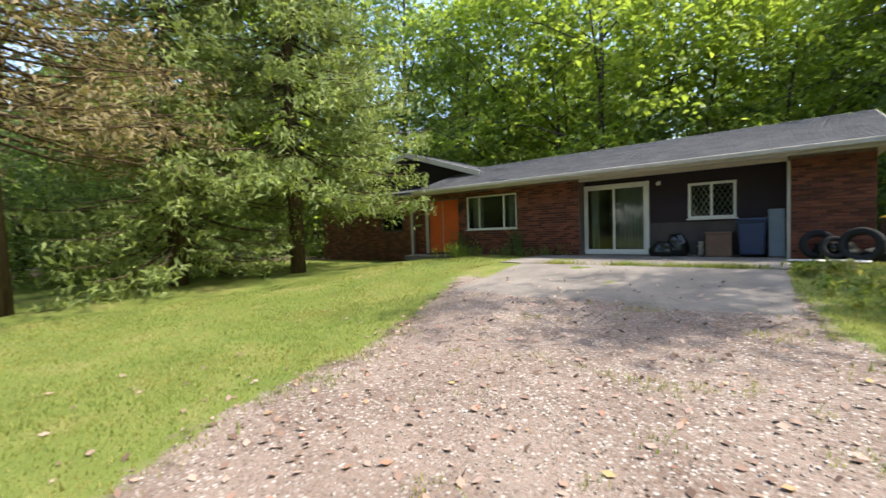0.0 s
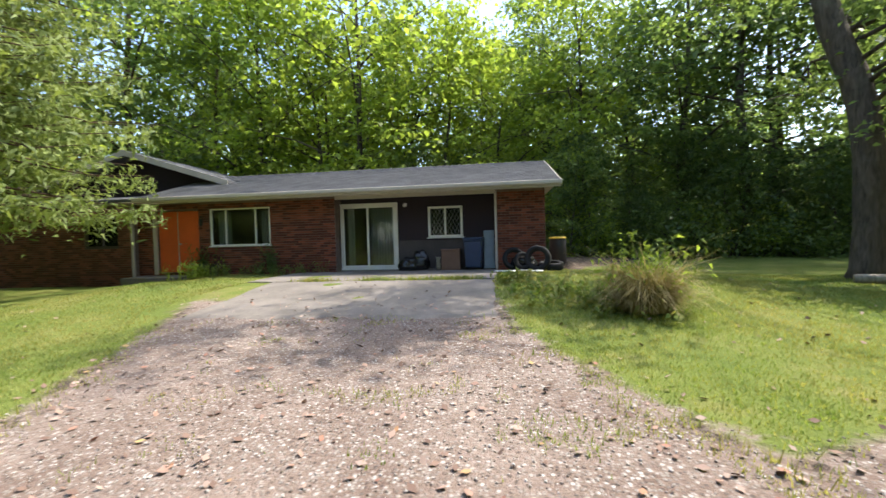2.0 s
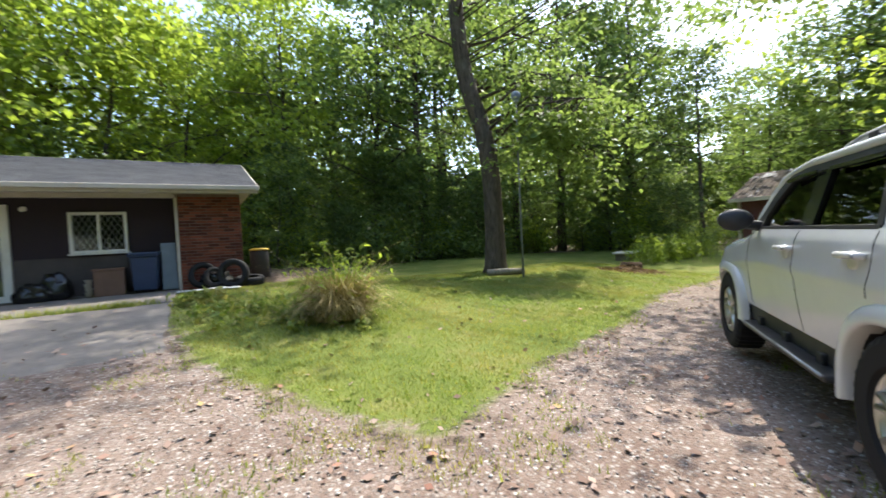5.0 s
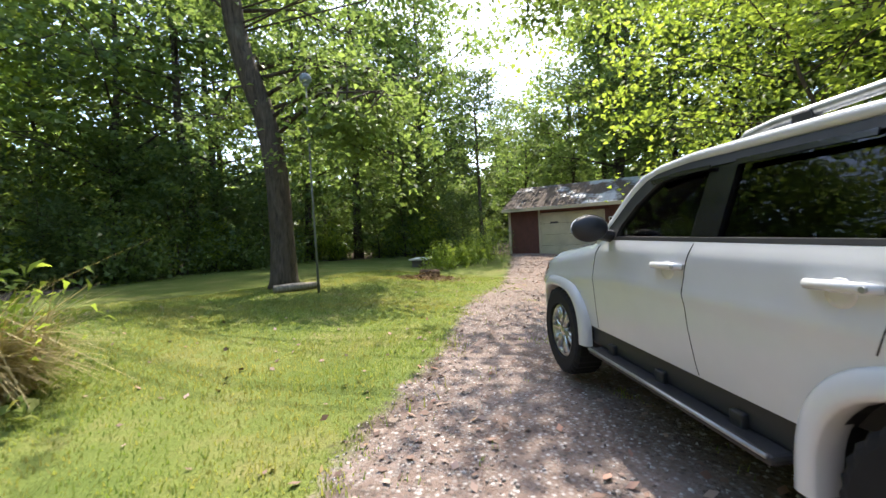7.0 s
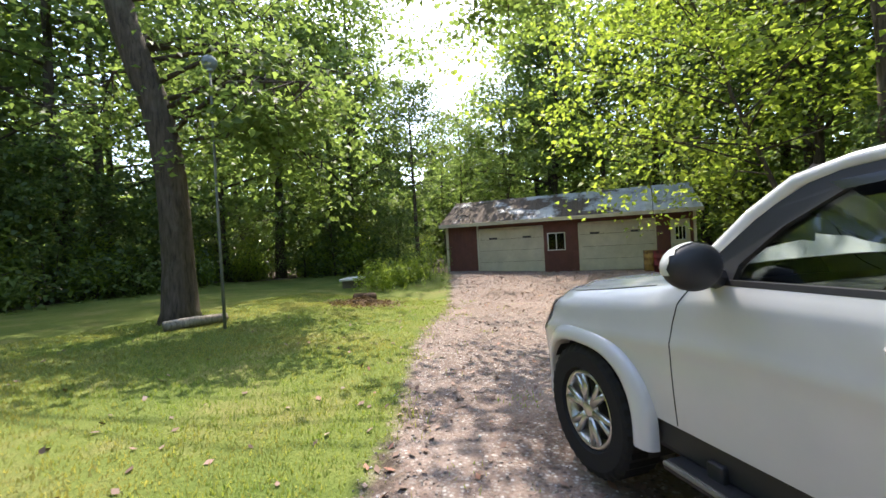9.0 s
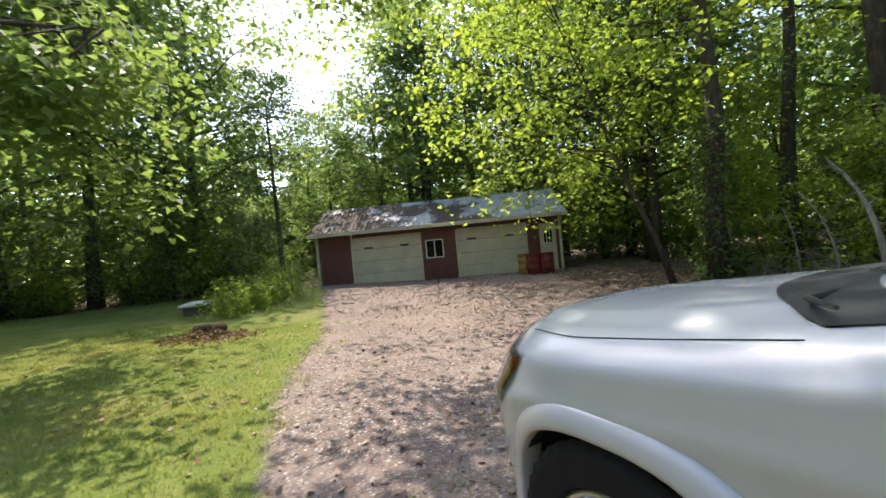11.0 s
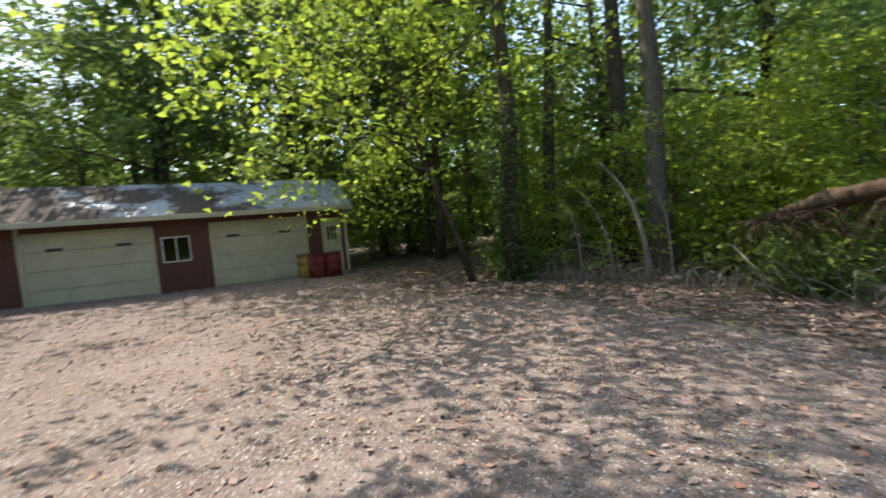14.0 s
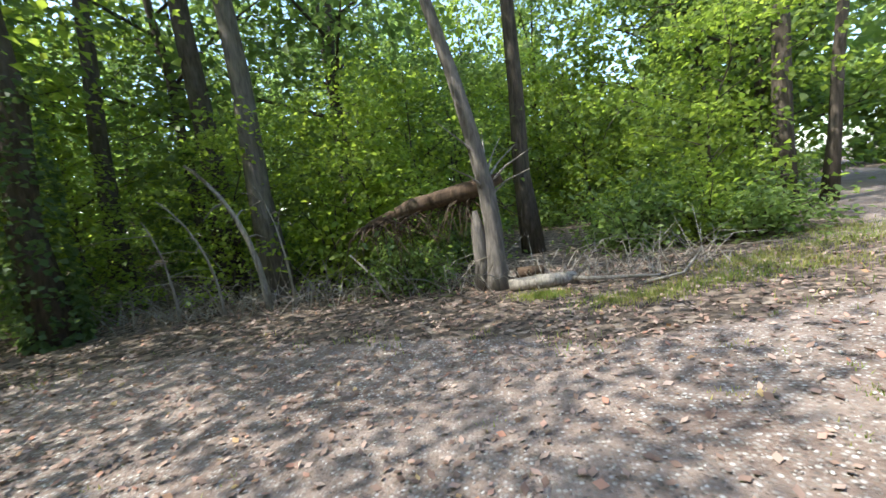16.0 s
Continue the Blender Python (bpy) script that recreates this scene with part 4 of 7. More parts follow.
def build_car():
    car = thing("car", "white four-door off-road estate car parked on gravel", "car", CAR)
    part("body", car_body(), M_PAINT, car, smooth=True)
    part("underbody", boxed(-3.5, -0.62, 0.36, 0.55, 0.62, 0.95, bevel=0.05), M_BLACK, car)
    part("floor_pan", boxed(-2.25, -0.87, 0.40, -0.50, 0.87, 0.60, bevel=0.03), M_BLACK, car)
    # broad squared flares over the wheels, and mud liners
    for hx in HUBS:
        bm = bmesh.new()
        angles = np.linspace(-0.12, math.pi + 0.02, 34)
        rings = []
        for a in angles:
            sq = (abs(math.cos(a)) ** 2.7 + abs(math.sin(a)) ** 2.7) ** (-1 / 2.7)
            ring = []
            for r, y in ((0.425, 0.84), (0.425, 0.945), (0.432, 0.957), (0.450, 0.961), (0.485, 0.955), (0.510, 0.942), (0.522, 0.925), (0.528, 0.885)):
                ring.append(bm.verts.new((hx + r * sq * math.cos(a) * 1.03, y - (0.10 * float(smooth01(hx + r * math.cos(a), 0.15, 0.6))), HUB_Z + r * sq * math.sin(a) * 0.96)))
            rings.append(ring)
        for q, w in zip(rings, rings[1:]):
            for k in range(len(q) - 1):
                bm.faces.new((q[k], q[k + 1], w[k + 1], w[k]))
        bmesh.ops.recalc_face_normals(bm, faces=bm.faces)
        both("wheel_flare", bm, M_PAINT, car, smooth=True)
        bm = bmesh.new()
        a0 = [bm.verts.new((hx + 0.462 * math.cos(a), 0.88, HUB_Z + 0.462 * math.sin(a))) for a in np.linspace(-0.2, math.pi + 0.2, 22)]
        a1 = [bm.verts.new((v.co.x, 0.6, v.co.z)) for v in a0]
        for k in range(21):
            bm.faces.new((a0[k], a0[k + 1], a1[k + 1], a1[k]))
        both("arch_liner", bm, M_BLACK, car)
        for y in (-0.81, 0.81):
            build_wheel(car, hx, y)
    # roof
    bm = bmesh.new()
    rows = []
    for x, z, w in ((-1.08, 1.672, 0.70), (-1.25, 1.706, 0.71), (-1.7, 1.738, 0.715), (-2.4, 1.748, 0.715), (-3.2, 1.735, 0.70), (-3.62, 1.70, 0.67), (-3.78, 1.655, 0.65)):
        rows.append([bm.verts.new((x - 0.10 * abs(u) ** 2 * (1 if x > -1.8 else 0), w * u * 1.04, z - 0.075 * abs(u) ** 3)) for u in (-1, -0.92, -0.6, -0.2, 0.2, 0.6, 0.92, 1)])
    for q, w in zip(rows, rows[1:]):
        for k in range(7):
            bm.faces.new((q[k], w[k], w[k + 1], q[k + 1]))
    r = bmesh.ops.extrude_face_region(bm, geom=bm.faces[:])
    for v in r["geom"]:
        if isinstance(v, bmesh.types.BMVert):
            v.co.z -= 0.035
    bmesh.ops.recalc_face_normals(bm, faces=bm.faces)
    part("roof", bm, M_PAINT, car, smooth=True)
    # flank: pillars, rails, panes
    rail = [(-0.69, 0.85, 1.195), (-0.77, 0.835, 1.268), (-0.86, 0.815, 1.36), (-0.98, 0.785, 1.49), (-1.12, 0.757, 1.60), (-1.28, 0.742, 1.645), (-1.55, 0.742, 1.668), (-2.3, 0.742, 1.67), (-3.2, 0.728, 1.655), (-3.62, 0.69, 1.62)]
    both("cant_rail", tube(bmesh.new(), rail, [0.040, 0.043, 0.042, 0.038, 0.034, 0.03, 0.03, 0.03, 0.03, 0.03], 12), M_PAINT, car, smooth=True)
    both("window_surround", cabin_strip([(-0.95, 1.235), (-0.97, 1.31), (-1.11, 1.45), (-1.30, 1.572), (-1.50, 1.597), (-2.46, 1.597), (-2.47, 1.64), (-1.48, 1.645), (-1.20, 1.615), (-1.02, 1.50), (-0.87, 1.35), (-0.76, 1.235)], 0.04, 0.012), M_BLACK, car)
    both("window_visor", cabin_strip([(-1.28, 1.555), (-1.48, 1.578), (-1.72, 1.582), (-1.72, 1.602), (-1.48, 1.604), (-1.24, 1.585)], 0.006, 0.034), M_PILLAR, car, "smoked rain visor over the window")
    both("window_visor", cabin_strip([(-1.88, 1.576), (-2.44, 1.576), (-2.44, 1.600), (-1.88, 1.602)], 0.006, 0.034), M_PILLAR, car, "smoked rain visor over the window")
    both("centre_pillar", cabin_strip([(-1.665, 1.235), (-1.845, 1.235), (-1.865, 1.61), (-1.70, 1.61)], 0.04, 0.008), M_PILLAR, car)
    both("rear_pillar", cabin_strip([(-2.57, 1.22), (-3.02, 1.22), (-2.98, 1.665), (-2.455, 1.665)], 0.05, 0.01), M_PAINT, car)
    both("tail_pillar", cabin_strip([(-3.58, 1.21), (-3.82, 1.21), (-3.70, 1.66), (-3.5, 1.66)], 0.05, 0.01), M_PAINT, car)
    both("belt_moulding", cabin_strip([(-0.72, 1.228), (-2.58, 1.228), (-2.58, 1.25), (-0.74, 1.25)], 0.04, 0.018), M_BLACK, car)
    both("window_track", cabin_strip([(-2.545, 1.245), (-2.59, 1.245), (-2.475, 1.62), (-2.44, 1.62)], 0.03, 0.014), M_BLACK, car)
    both("door_card", boxed(-2.55, 0.78, 0.6, -0.72, 0.815, 1.225, bevel=0.01), M_CABIN, car)
    for pts in ([(-0.93, 1.235), (-1.68, 1.235), (-1.715, 1.61), (-1.48, 1.61), (-1.28, 1.58), (-1.08, 1.45)], [(-1.83, 1.235), (-2.57, 1.235), (-2.46, 1.61), (-1.85, 1.61)], [(-3.0, 1.235), (-3.60, 1.235), (-3.52, 1.62), (-2.98, 1.62)]):
        for p in both("side_window", cabin_strip(pts, 0.006, -0.012), M_GLASS_DARK if pts[0][0] < -1.0 else M_GLASS_SIDE, car):
            p.visible_shadow = False
    # windscreen and tail glass
    bm = bmesh.new()
    grid = [[bm.verts.new((-0.47 - 0.60 * t - 0.24 * u * u * (1 - 0.65 * t) - 0.03 * math.sin(math.pi * t), u * (0.83 - 0.09 * t), 1.17 + 0.49 * t + 0.03 * math.sin(math.pi * t))) for u in (-1, -0.6, -0.2, 0.2, 0.6, 1)] for t in (0, 0.25, 0.5, 0.75, 1.0)]
    for q, w in zip(grid, grid[1:]):
        for k in range(5):
            bm.faces.new((q[k], q[k + 1], w[k + 1], w[k]))
    ws = part("windscreen", bm, M_GLASS_SIDE, car, smooth=True)
    ws.visible_shadow = False
    bm = boxed(-3.80, -0.62, 1.2, -3.79, 0.62, 1.63, bevel=0)
    part("rear_window", bm, M_GLASS_DARK, car)
    # cowl: black louvred panel between bonnet and glass
    bm = bmesh.new()
    def deck_z(x, y):
        return shoulder_z(x) + float(np.interp(abs(y) / 0.86, [0.1, 0.35, 0.6, 0.68, 0.76, 0.85, 0.93, 1.0], [0.080, 0.078, 0.070, 0.064, 0.044, 0.036, 0.024, 0.0]))
    grid = []
    for u in np.linspace(-1, 1, 17):
        y = 0.76 * u
        grid.append([bm.verts.new((x, y, deck_z(x, y) + 0.006)) for x in np.linspace(-0.24 - 0.28 * u * u, -0.50 - 0.20 * u * u, 5)])
    for q, w in zip(grid, grid[1:]):
        for k in range(4):
            bm.faces.new((q[k], q[k + 1], w[k + 1], w[k]))
    bmesh.ops.recalc_face_normals(bm, faces=bm.faces)
    part("cowl", bm, M_BLACK, car, smooth=True)
    for y in (-0.35, 0.3):
        bm = tube(bmesh.new(), [(-0.47, y, 1.235), (-0.45, y + 0.3, 1.25), (-0.55, y + 0.48, 1.262)], [0.012, 0.01, 0.006], 6)
        part("wiper", bm, M_BLACK, car)
    # shut lines: thin dark seams standing in the doors' gaps
    def body_y(x, z):
        return shell(x, 0.93, (z - 0.55) / (shoulder_z(x) - 0.55)).y

    def seam(xz, r=0.0032):
        pts = [(x, body_y(x, z) - 0.0005, z) for x, z in xz]
        return tube(bmesh.new(), pts, [r] * len(pts), 5)
    zs = np.linspace(0.56, 1.195, 40)
    both("door_seam", seam([(float(np.interp(z, [0.56, 0.86, 1.03, 1.13, 1.2], [-0.66, -0.668, -0.69, -0.72, -0.765])), z) for z in zs]), M_BLACK, car)
    both("door_seam", seam([(float(np.interp(z, [0.56, 0.62, 0.80, 0.99, 1.1, 1.22], [-1.715, -1.70, -1.674, -1.664, -1.68, -1.716])), z) for z in np.linspace(0.56, 1.22, 40)]), M_BLACK, car)
    both("door_seam", seam([(float(np.interp(z, [0.90, 0.96, 1.12, 1.2], [-2.52, -2.545, -2.585, -2.59])), z) for z in np.linspace(0.90, 1.22, 14)]), M_BLACK, car)
    # bonnet seam, turning in behind the lamp
    line = []
    for x in np.linspace(-0.50, 0.47, 26):
        f = 0.965 - 0.02 * float(smooth01(x, 0.15, 0.5))
        line.append((x, f * shell(x, 0.93, 1.0).y, shoulder_z(x) + 0.0015 + float(np.interp(f, [0.85, 0.93, 0.965], [0.036, 0.024, 0.014]))))
    both("bonnet_seam", tube(bmesh.new(), line, [0.0025] * len(line), 5), M_BLACK, car)
    # handles
    for hx in (-1.555, -2.43):
        bm = bmesh.new()
        y = body_y(hx, 1.09)
        tube(bm, [(hx + 0.115, y + 0.004, 1.095), (hx + 0.095, y + 0.032, 1.10), (hx - 0.085, y + 0.034, 1.105), (hx - 0.115, y + 0.006, 1.10)], [0.015, 0.019, 0.019, 0.015], 10)
        bm2 = lathe(bmesh.new(), [(0.0, 0.004), (0.040, 0.002), (0.052, 0.0), (0.050, 0.004), (0.0, -0.004)], 20, "y", (hx + 0.01, y, 1.075), False)
        both("door_handle", bm, M_PAINT, car, smooth=True)
        both("handle_cup", bm2, M_PAINT, car, smooth=True)
        both("lock_barrel", lathe(bmesh.new(), [(0.0, 0.057), (0.010, 0.056), (0.011, 0.046)], 12, "y", (hx - 0.095, y, 1.103), False), M_STEEL, car)
    # mirrors
    bm = bmesh.new()
    bmesh.ops.create_icosphere(bm, subdivisions=3, radius=1)
    for v in bm.verts:
        p = v.co
        p.x = p.x * 0.10 if p.x > 0 else p.x * 0.05
        p.y *= 0.125
        p.z *= 0.092
        p += Vector((-0.965, 1.07, 1.315))
    cap = bm.copy()
    bmesh.ops.delete(cap, geom=[f for f in cap.faces if f.calc_center_median().x < -0.97 or f.calc_center_median().z < 1.29], context="FACES")
    for v in cap.verts:
        v.co = Vector((-0.965, 1.07, 1.315)) + (v.co - Vector((-0.965, 1.07, 1.315))) * 1.04
    mirrors = both("mirror", bm, M_BLACK, car, smooth=True)
    both("mirror_cap", cap, M_PAINT, car, smooth=True)
    both("mirror_arm", tube(bmesh.new(), [(-0.88, 0.86, 1.25), (-0.94, 1.0, 1.275)], [0.045, 0.04], 8), M_BLACK, car)
    # lamps: a clear lens round the corner, the bowl behind it, an amber lamp and a bright strip inside
    def lamp_patch(s0, s1, w0, w1, out, nu=14, nv=8):
        bm = bmesh.new()
        rows = []
        for i in range(nu + 1):
            t = s0 + (s1 - s0) * i / nu
            x, y = corner(math.pi / 2 * (0.165 + 0.42 * t))
            lo = float(np.interp(t, [0, 0.10, 0.34, 0.6, 1.0], [0.86, 0.72, 0.50, 0.60, 0.66]))
            hi = float(np.interp(t, [0, 0.10, 0.30, 0.50, 0.62, 0.75, 1.0], [0.90, 0.905, 0.925, 0.985, 1.0, 0.97, 0.90]))
            rows.append([bm.verts.new(shell(x, y, lo + (hi - lo) * (w0 + (w1 - w0) * k / nv), out)) for k in range(nv + 1)])
        for q, w in zip(rows, rows[1:]):
            for k in range(nv):
                bm.faces.new((q[k], w[k], w[k + 1], q[k + 1]))
        bmesh.ops.recalc_face_normals(bm, faces=bm.faces)
        return bm

    both("headlamp_bowl", lamp_patch(0, 1, 0, 1, 0.004), M_LAMP, car, smooth=True)
    both("side_marker", lamp_patch(0.05, 0.37, 0.30, 0.78, 0.010), M_AMBER, car, "amber marker lamp", smooth=True)
    both("lamp_strip", lamp_patch(0.03, 0.52, 0.82, 0.88, 0.011), M_ALLOY, car, "bright strip inside the lamp", smooth=True)
    both("lamp_strip", lamp_patch(0.40, 0.47, 0.25, 0.74, 0.011), M_ALLOY, car, "bright strip inside the lamp", smooth=True)
    for lens in both("headlamp_lens", lamp_patch(0, 1, 0, 1, 0.018), M_GLASS, car, smooth=True):
        lens.visible_shadow = False
    part("grille", boxed(0.55, -0.42, 0.60, 0.872, 0.42, 0.74, bevel=0.02), M_BLACK, car)
    part("front_bumper", boxed(0.4, -0.5, 0.40, 0.86, 0.5, 0.52, bevel=0.04), M_BLACK, car)
    both("tail_lamp", boxed(-3.83, 0.72, 0.85, -3.70, 0.9, 1.15, bevel=0.03), M_REDLENS, car)
    # running boards and roof rails
    bm = boxed(-2.20, 0.82, 0.37, -0.64, 0.97, 0.415, bevel=0.018)
    both("running_board", bm, M_BLACK, car)
    # the highlight along the board's edge, built as a thin steel tube
    both("step_trim", tube(bmesh.new(), [(-0.66, 0.97, 0.408), (-2.18, 0.97, 0.408)], [0.010, 0.010], 8), M_STEEL, car, "highlight on the running board's edge, set as a steel strip", smooth=True)
    for x in (-0.85, -1.4, -1.95):
        both("step_bracket", boxed(x - 0.04, 0.60, 0.38, x + 0.04, 0.90, 0.48, bevel=0.01), M_BLACK, car)
    bm = tube(bmesh.new(), [(-1.72, 0.655, 1.665), (-1.80, 0.655, 1.712), (-1.95, 0.655, 1.742), (-2.5, 0.655, 1.765), (-3.3, 0.645, 1.755), (-3.45, 0.64, 1.68)], [0.03, 0.036, 0.026, 0.022, 0.022, 0.03], 10)
    both("roof_rail", bm, M_STEEL, car, smooth=True)
    both("rail_foot", boxed(-2.12, 0.63, 1.68, -2.03, 0.685, 1.755, bevel=0.01), M_BLACK, car)
    both("badge", boxed(-2.95, 0.913, 1.05, -2.80, 0.921, 1.08, bevel=0.003), M_BLACK, car)
    # cabin inside
    part("dashboard", boxed(-1.2, -0.72, 0.85, -0.72, 0.72, 1.17, bevel=0.05), M_CABIN, car)
    bm = bmesh.new()
    ring = [(-1.22 - 0.06 * math.sin(a), 0.37 + 0.18 * math.cos(a), 1.16 + 0.17 * math.sin(a)) for a in np.linspace(0, 2 * math.pi, 25)]
    tube(bm, ring, [0.016] * 25, 6, False)
    tube(bm, [(-1.22, 0.2, 1.16), (-1.2, 0.37, 1.15), (-1.22, 0.54, 1.16)], [0.015, 0.04, 0.015], 6)
    part("steering_wheel", bm, M_CABIN, car)
    for x in (-1.85, -2.75):
        for y in (-0.37, 0.37):
            part("seat", box(boxed(x - 0.35, y - 0.26, 0.6, x + 0.25, y + 0.26, 0.88, bevel=0.05), x - 0.42, y - 0.25, 0.8, x - 0.26, y + 0.25, 1.36, 0.05), M_CABIN, car)
            part("headrest", boxed(x - 0.40, y - 0.13, 1.40, x - 0.29, y + 0.13, 1.56, bevel=0.04), M_CABIN, car)


M_GLASS_SIDE = glass_material("side_glass", (0.85, 0.92, 0.9), 0.85)
build_car()


# ---- plants ----
rng = np.random.default_rng(7)


def leaf_quads(centres, normals, size, r, slim=0.55, droop=0.25):
    """Folded leaf blades as a vertex array, four corners each."""
    n = len(centres)
    d = r.normal(size=(n, 3))
    d -= normals * (d * normals).sum(1, keepdims=True)
    d /= np.linalg.norm(d, axis=1, keepdims=True) + 1e-9
    s = np.cross(normals, d)
    L = (size * r.uniform(0.6, 1.35, n))[:, None]
    base = centres - d * L * 0.5
    tip = centres + d * L * 0.5 - normals * L * droop
    lift = normals * L * 0.08
    left = centres + s * L * slim * 0.5 + lift
    right = centres - s * L * slim * 0.5 + lift
    return np.stack([base, left, tip, right], 1).reshape(-1, 3)


def quads(n):
    return np.arange(4 * n).reshape(n, 4)


def array_mesh(name, v, f, material):
    me = bpy.data.meshes.new(name)
    me.vertices.add(len(v))
    me.vertices.foreach_set("co", np.asarray(v, np.float32).ravel())
    k = f.shape[1]
    me.loops.add(f.size)
    me.loops.foreach_set("vertex_index", f.astype(np.int32).ravel())
    me.polygons.add(len(f))
    me.polygons.foreach_set("loop_start", np.arange(0, f.size, k, dtype=np.int32))
    me.materials.append(material)
    me.update(calc_edges=True)
    return me


def unit(v):
    return v / (np.linalg.norm(v, axis=-1, keepdims=True) + 1e-9)


def cloud(tips, per, spread, size, r, flat=0.55, slim=0.55):
    """Leaves in loose sprays round the tips of the twigs, drooping at the rim, held towards the light."""
    c = np.repeat(tips, per, 0)
    k = np.repeat(r.uniform(0.65, 1.45, len(tips)), per)[:, None]
    off = r.normal(size=c.shape) * spread * k
    off[:, 2] *= flat
    off[:, 2] -= 0.22 * (off[:, 0] ** 2 + off[:, 1] ** 2) / (spread + 0.1)
    c = c + off
    nrm = unit(r.normal(size=c.shape) * 0.45 + np.array([0, 0, 0.9]) + 0.5 * unit(off * np.array([1, 1, 0.3])))
    return leaf_quads(c, nrm, size, r, slim)


def tree_parts(seed, height, radius, crown_base, crown_r, tips, per, spread, size, bend=0.3, limbs=16, sides=8, lean=(0, 0), taper=1.0, forks=4):
    """A tapered, slightly crooked trunk with limbs, and the places of its twig ends."""
    r = np.random.default_rng(seed)
    bm = bmesh.new()
    hs = np.linspace(0, 1, 9)
    wob = np.cumsum(r.normal(size=(9, 2)) * bend * 0.35, 0)
    wob -= wob[0]
    trunk = [(wob[i, 0] + lean[0] * h, wob[i, 1] + lean[1] * h, h * height * 0.92) for i, h in enumerate(hs)]
    rad = [radius * (1.35 if i == 0 else 1.0) * (1 - 0.86 * h ** taper) for i, h in enumerate(hs)]
    trunk[0] = (trunk[0][0], trunk[0][1], -0.25)
    tube(bm, trunk, rad, sides)
    T = np.array(trunk)
    ends = []
    for k in range(limbs):
        u = crown_base + (0.97 - crown_base) * (k + r.random() * 0.7) / limbs
        p0 = np.array([np.interp(u, hs, T[:, j]) for j in range(3)])
        a = k * 2.4 + r.normal() * 0.3
        s = (u - crown_base) / (1 - crown_base)
        reach = crown_r * (0.35 + 0.9 * math.sin(math.pi * min(0.25 + 0.75 * s, 1.0)) ** 0.8) * r.uniform(0.7, 1.1)
        rise = reach * (0.25 + 0.55 * s) * r.uniform(0.6, 1.2)
        mid = p0 + np.array([math.cos(a) * reach * 0.5, math.sin(a) * reach * 0.5, rise * 0.65])
        end = p0 + np.array([math.cos(a) * reach, math.sin(a) * reach, rise])
        r0 = float(np.interp(u, hs, rad)) * 0.5
        tube(bm, [p0, mid, end], [r0, r0 * 0.6, 0.012], 5)
        m = max(2, int(tips / limbs))
        for j in range(m):
            w = r.uniform(0.35, 1.05)
            q = p0 + (mid - p0) * min(w * 2, 1) + (end - mid) * max(w * 2 - 1, 0)
            e = q + r.normal(size=3) * np.array([0.34, 0.34, 0.25]) * reach * 0.75
            if j < forks:
                tube(bm, [q, (q + e) / 2 + r.normal(size=3) * 0.08, e], [r0 * 0.35, r0 * 0.22, 0.008], 4)
            ends.append(e)
    leaves = cloud(np.array(ends), per, spread, size, r, 0.30, 0.72)
    return bm, leaves


def make_tree(name, label, seed, leaf, bark, m, **kw):
    bm, leaves = tree_parts(seed, **kw)
    t = thing(name, label, "tree", m)
    stem = part("trunk" if name == "tree" else "stem", bm, bark, t, smooth=True)
    if name != "tree":
        tagged(stem, kind="stuff")
    c = new("crown", array_mesh("crown", leaves, quads(len(leaves) // 4), leaf))
    c.parent = t
    return t


def at_ground(x, y, turn=0.0, size=1.0, sink=0.0):
    return pose(x, y, gz(x, y) - sink, 0, 0, turn) @ Matrix.Diagonal((size, size, size, 1))


def tree_like(label, seed, leaf, x, y, turn=0, name="tree", bark=None, **kw):
    return make_tree(name, label, seed, leaf, bark or M_BARK, at_ground(x, y, turn), **kw)


WOOD = dict(tips=170, per=34, spread=0.60, size=0.26)
PROTOS = [
    tree_like("tall leafy woodland tree in full summer green", 11, M_LEAF, -8, 27, height=17, radius=0.2, crown_base=0.2, crown_r=3.8, **WOOD),
    tree_like("tall leafy woodland tree in full summer green", 12, M_LEAF, 2, 28, height=15, radius=0.17, crown_base=0.14, crown_r=3.4, **WOOD),
    tree_like("slender dark woodland tree with high crown", 13, M_LEAF_DARK, 15, 27, height=19, radius=0.23, crown_base=0.36, crown_r=3.4, **WOOD),
    tree_like("bright green maple at the edge of the wood", 14, M_LEAF_BRIGHT, -4, 23.5, height=13, radius=0.15, crown_base=0.1, crown_r=3.8, **WOOD),
    tree_like("broad leafy woodland tree, branched low", 18, M_LEAF, 6.5, 27.5, height=14, radius=0.19, crown_base=0.12, crown_r=4.4, bend=0.5, **WOOD),
    tree_like("tall bright maple with layered branches", 19, M_LEAF_BRIGHT, -12.5, 26.5, height=16, radius=0.18, crown_base=0.16, crown_r=4.3, **WOOD),
]
SAPLINGS = [
    tree_like("young leafy tree in the undergrowth", 15, M_LEAF, 8, 22.5, name="sapling", height=6.5, radius=0.06, crown_base=0.05, crown_r=1.9, tips=105, per=40, spread=0.4, size=0.155, limbs=18, sides=6, forks=1),
    tree_like("young dark tree in the undergrowth", 16, M_LEAF_DARK, 12, 22.5, name="sapling", height=5.0, radius=0.05, crown_base=0.03, crown_r=1.8, tips=100, per=38, spread=0.42, size=0.155, limbs=16, sides=6, forks=1),
    tree_like("young bright green tree in the undergrowth", 17, M_LEAF_BRIGHT, 1.5, -9.5, name="sapling", height=6.0, radius=0.05, crown_base=0.05, crown_r=1.9, tips=100, per=38, spread=0.42, size=0.155, limbs=16, sides=6, forks=1),
]


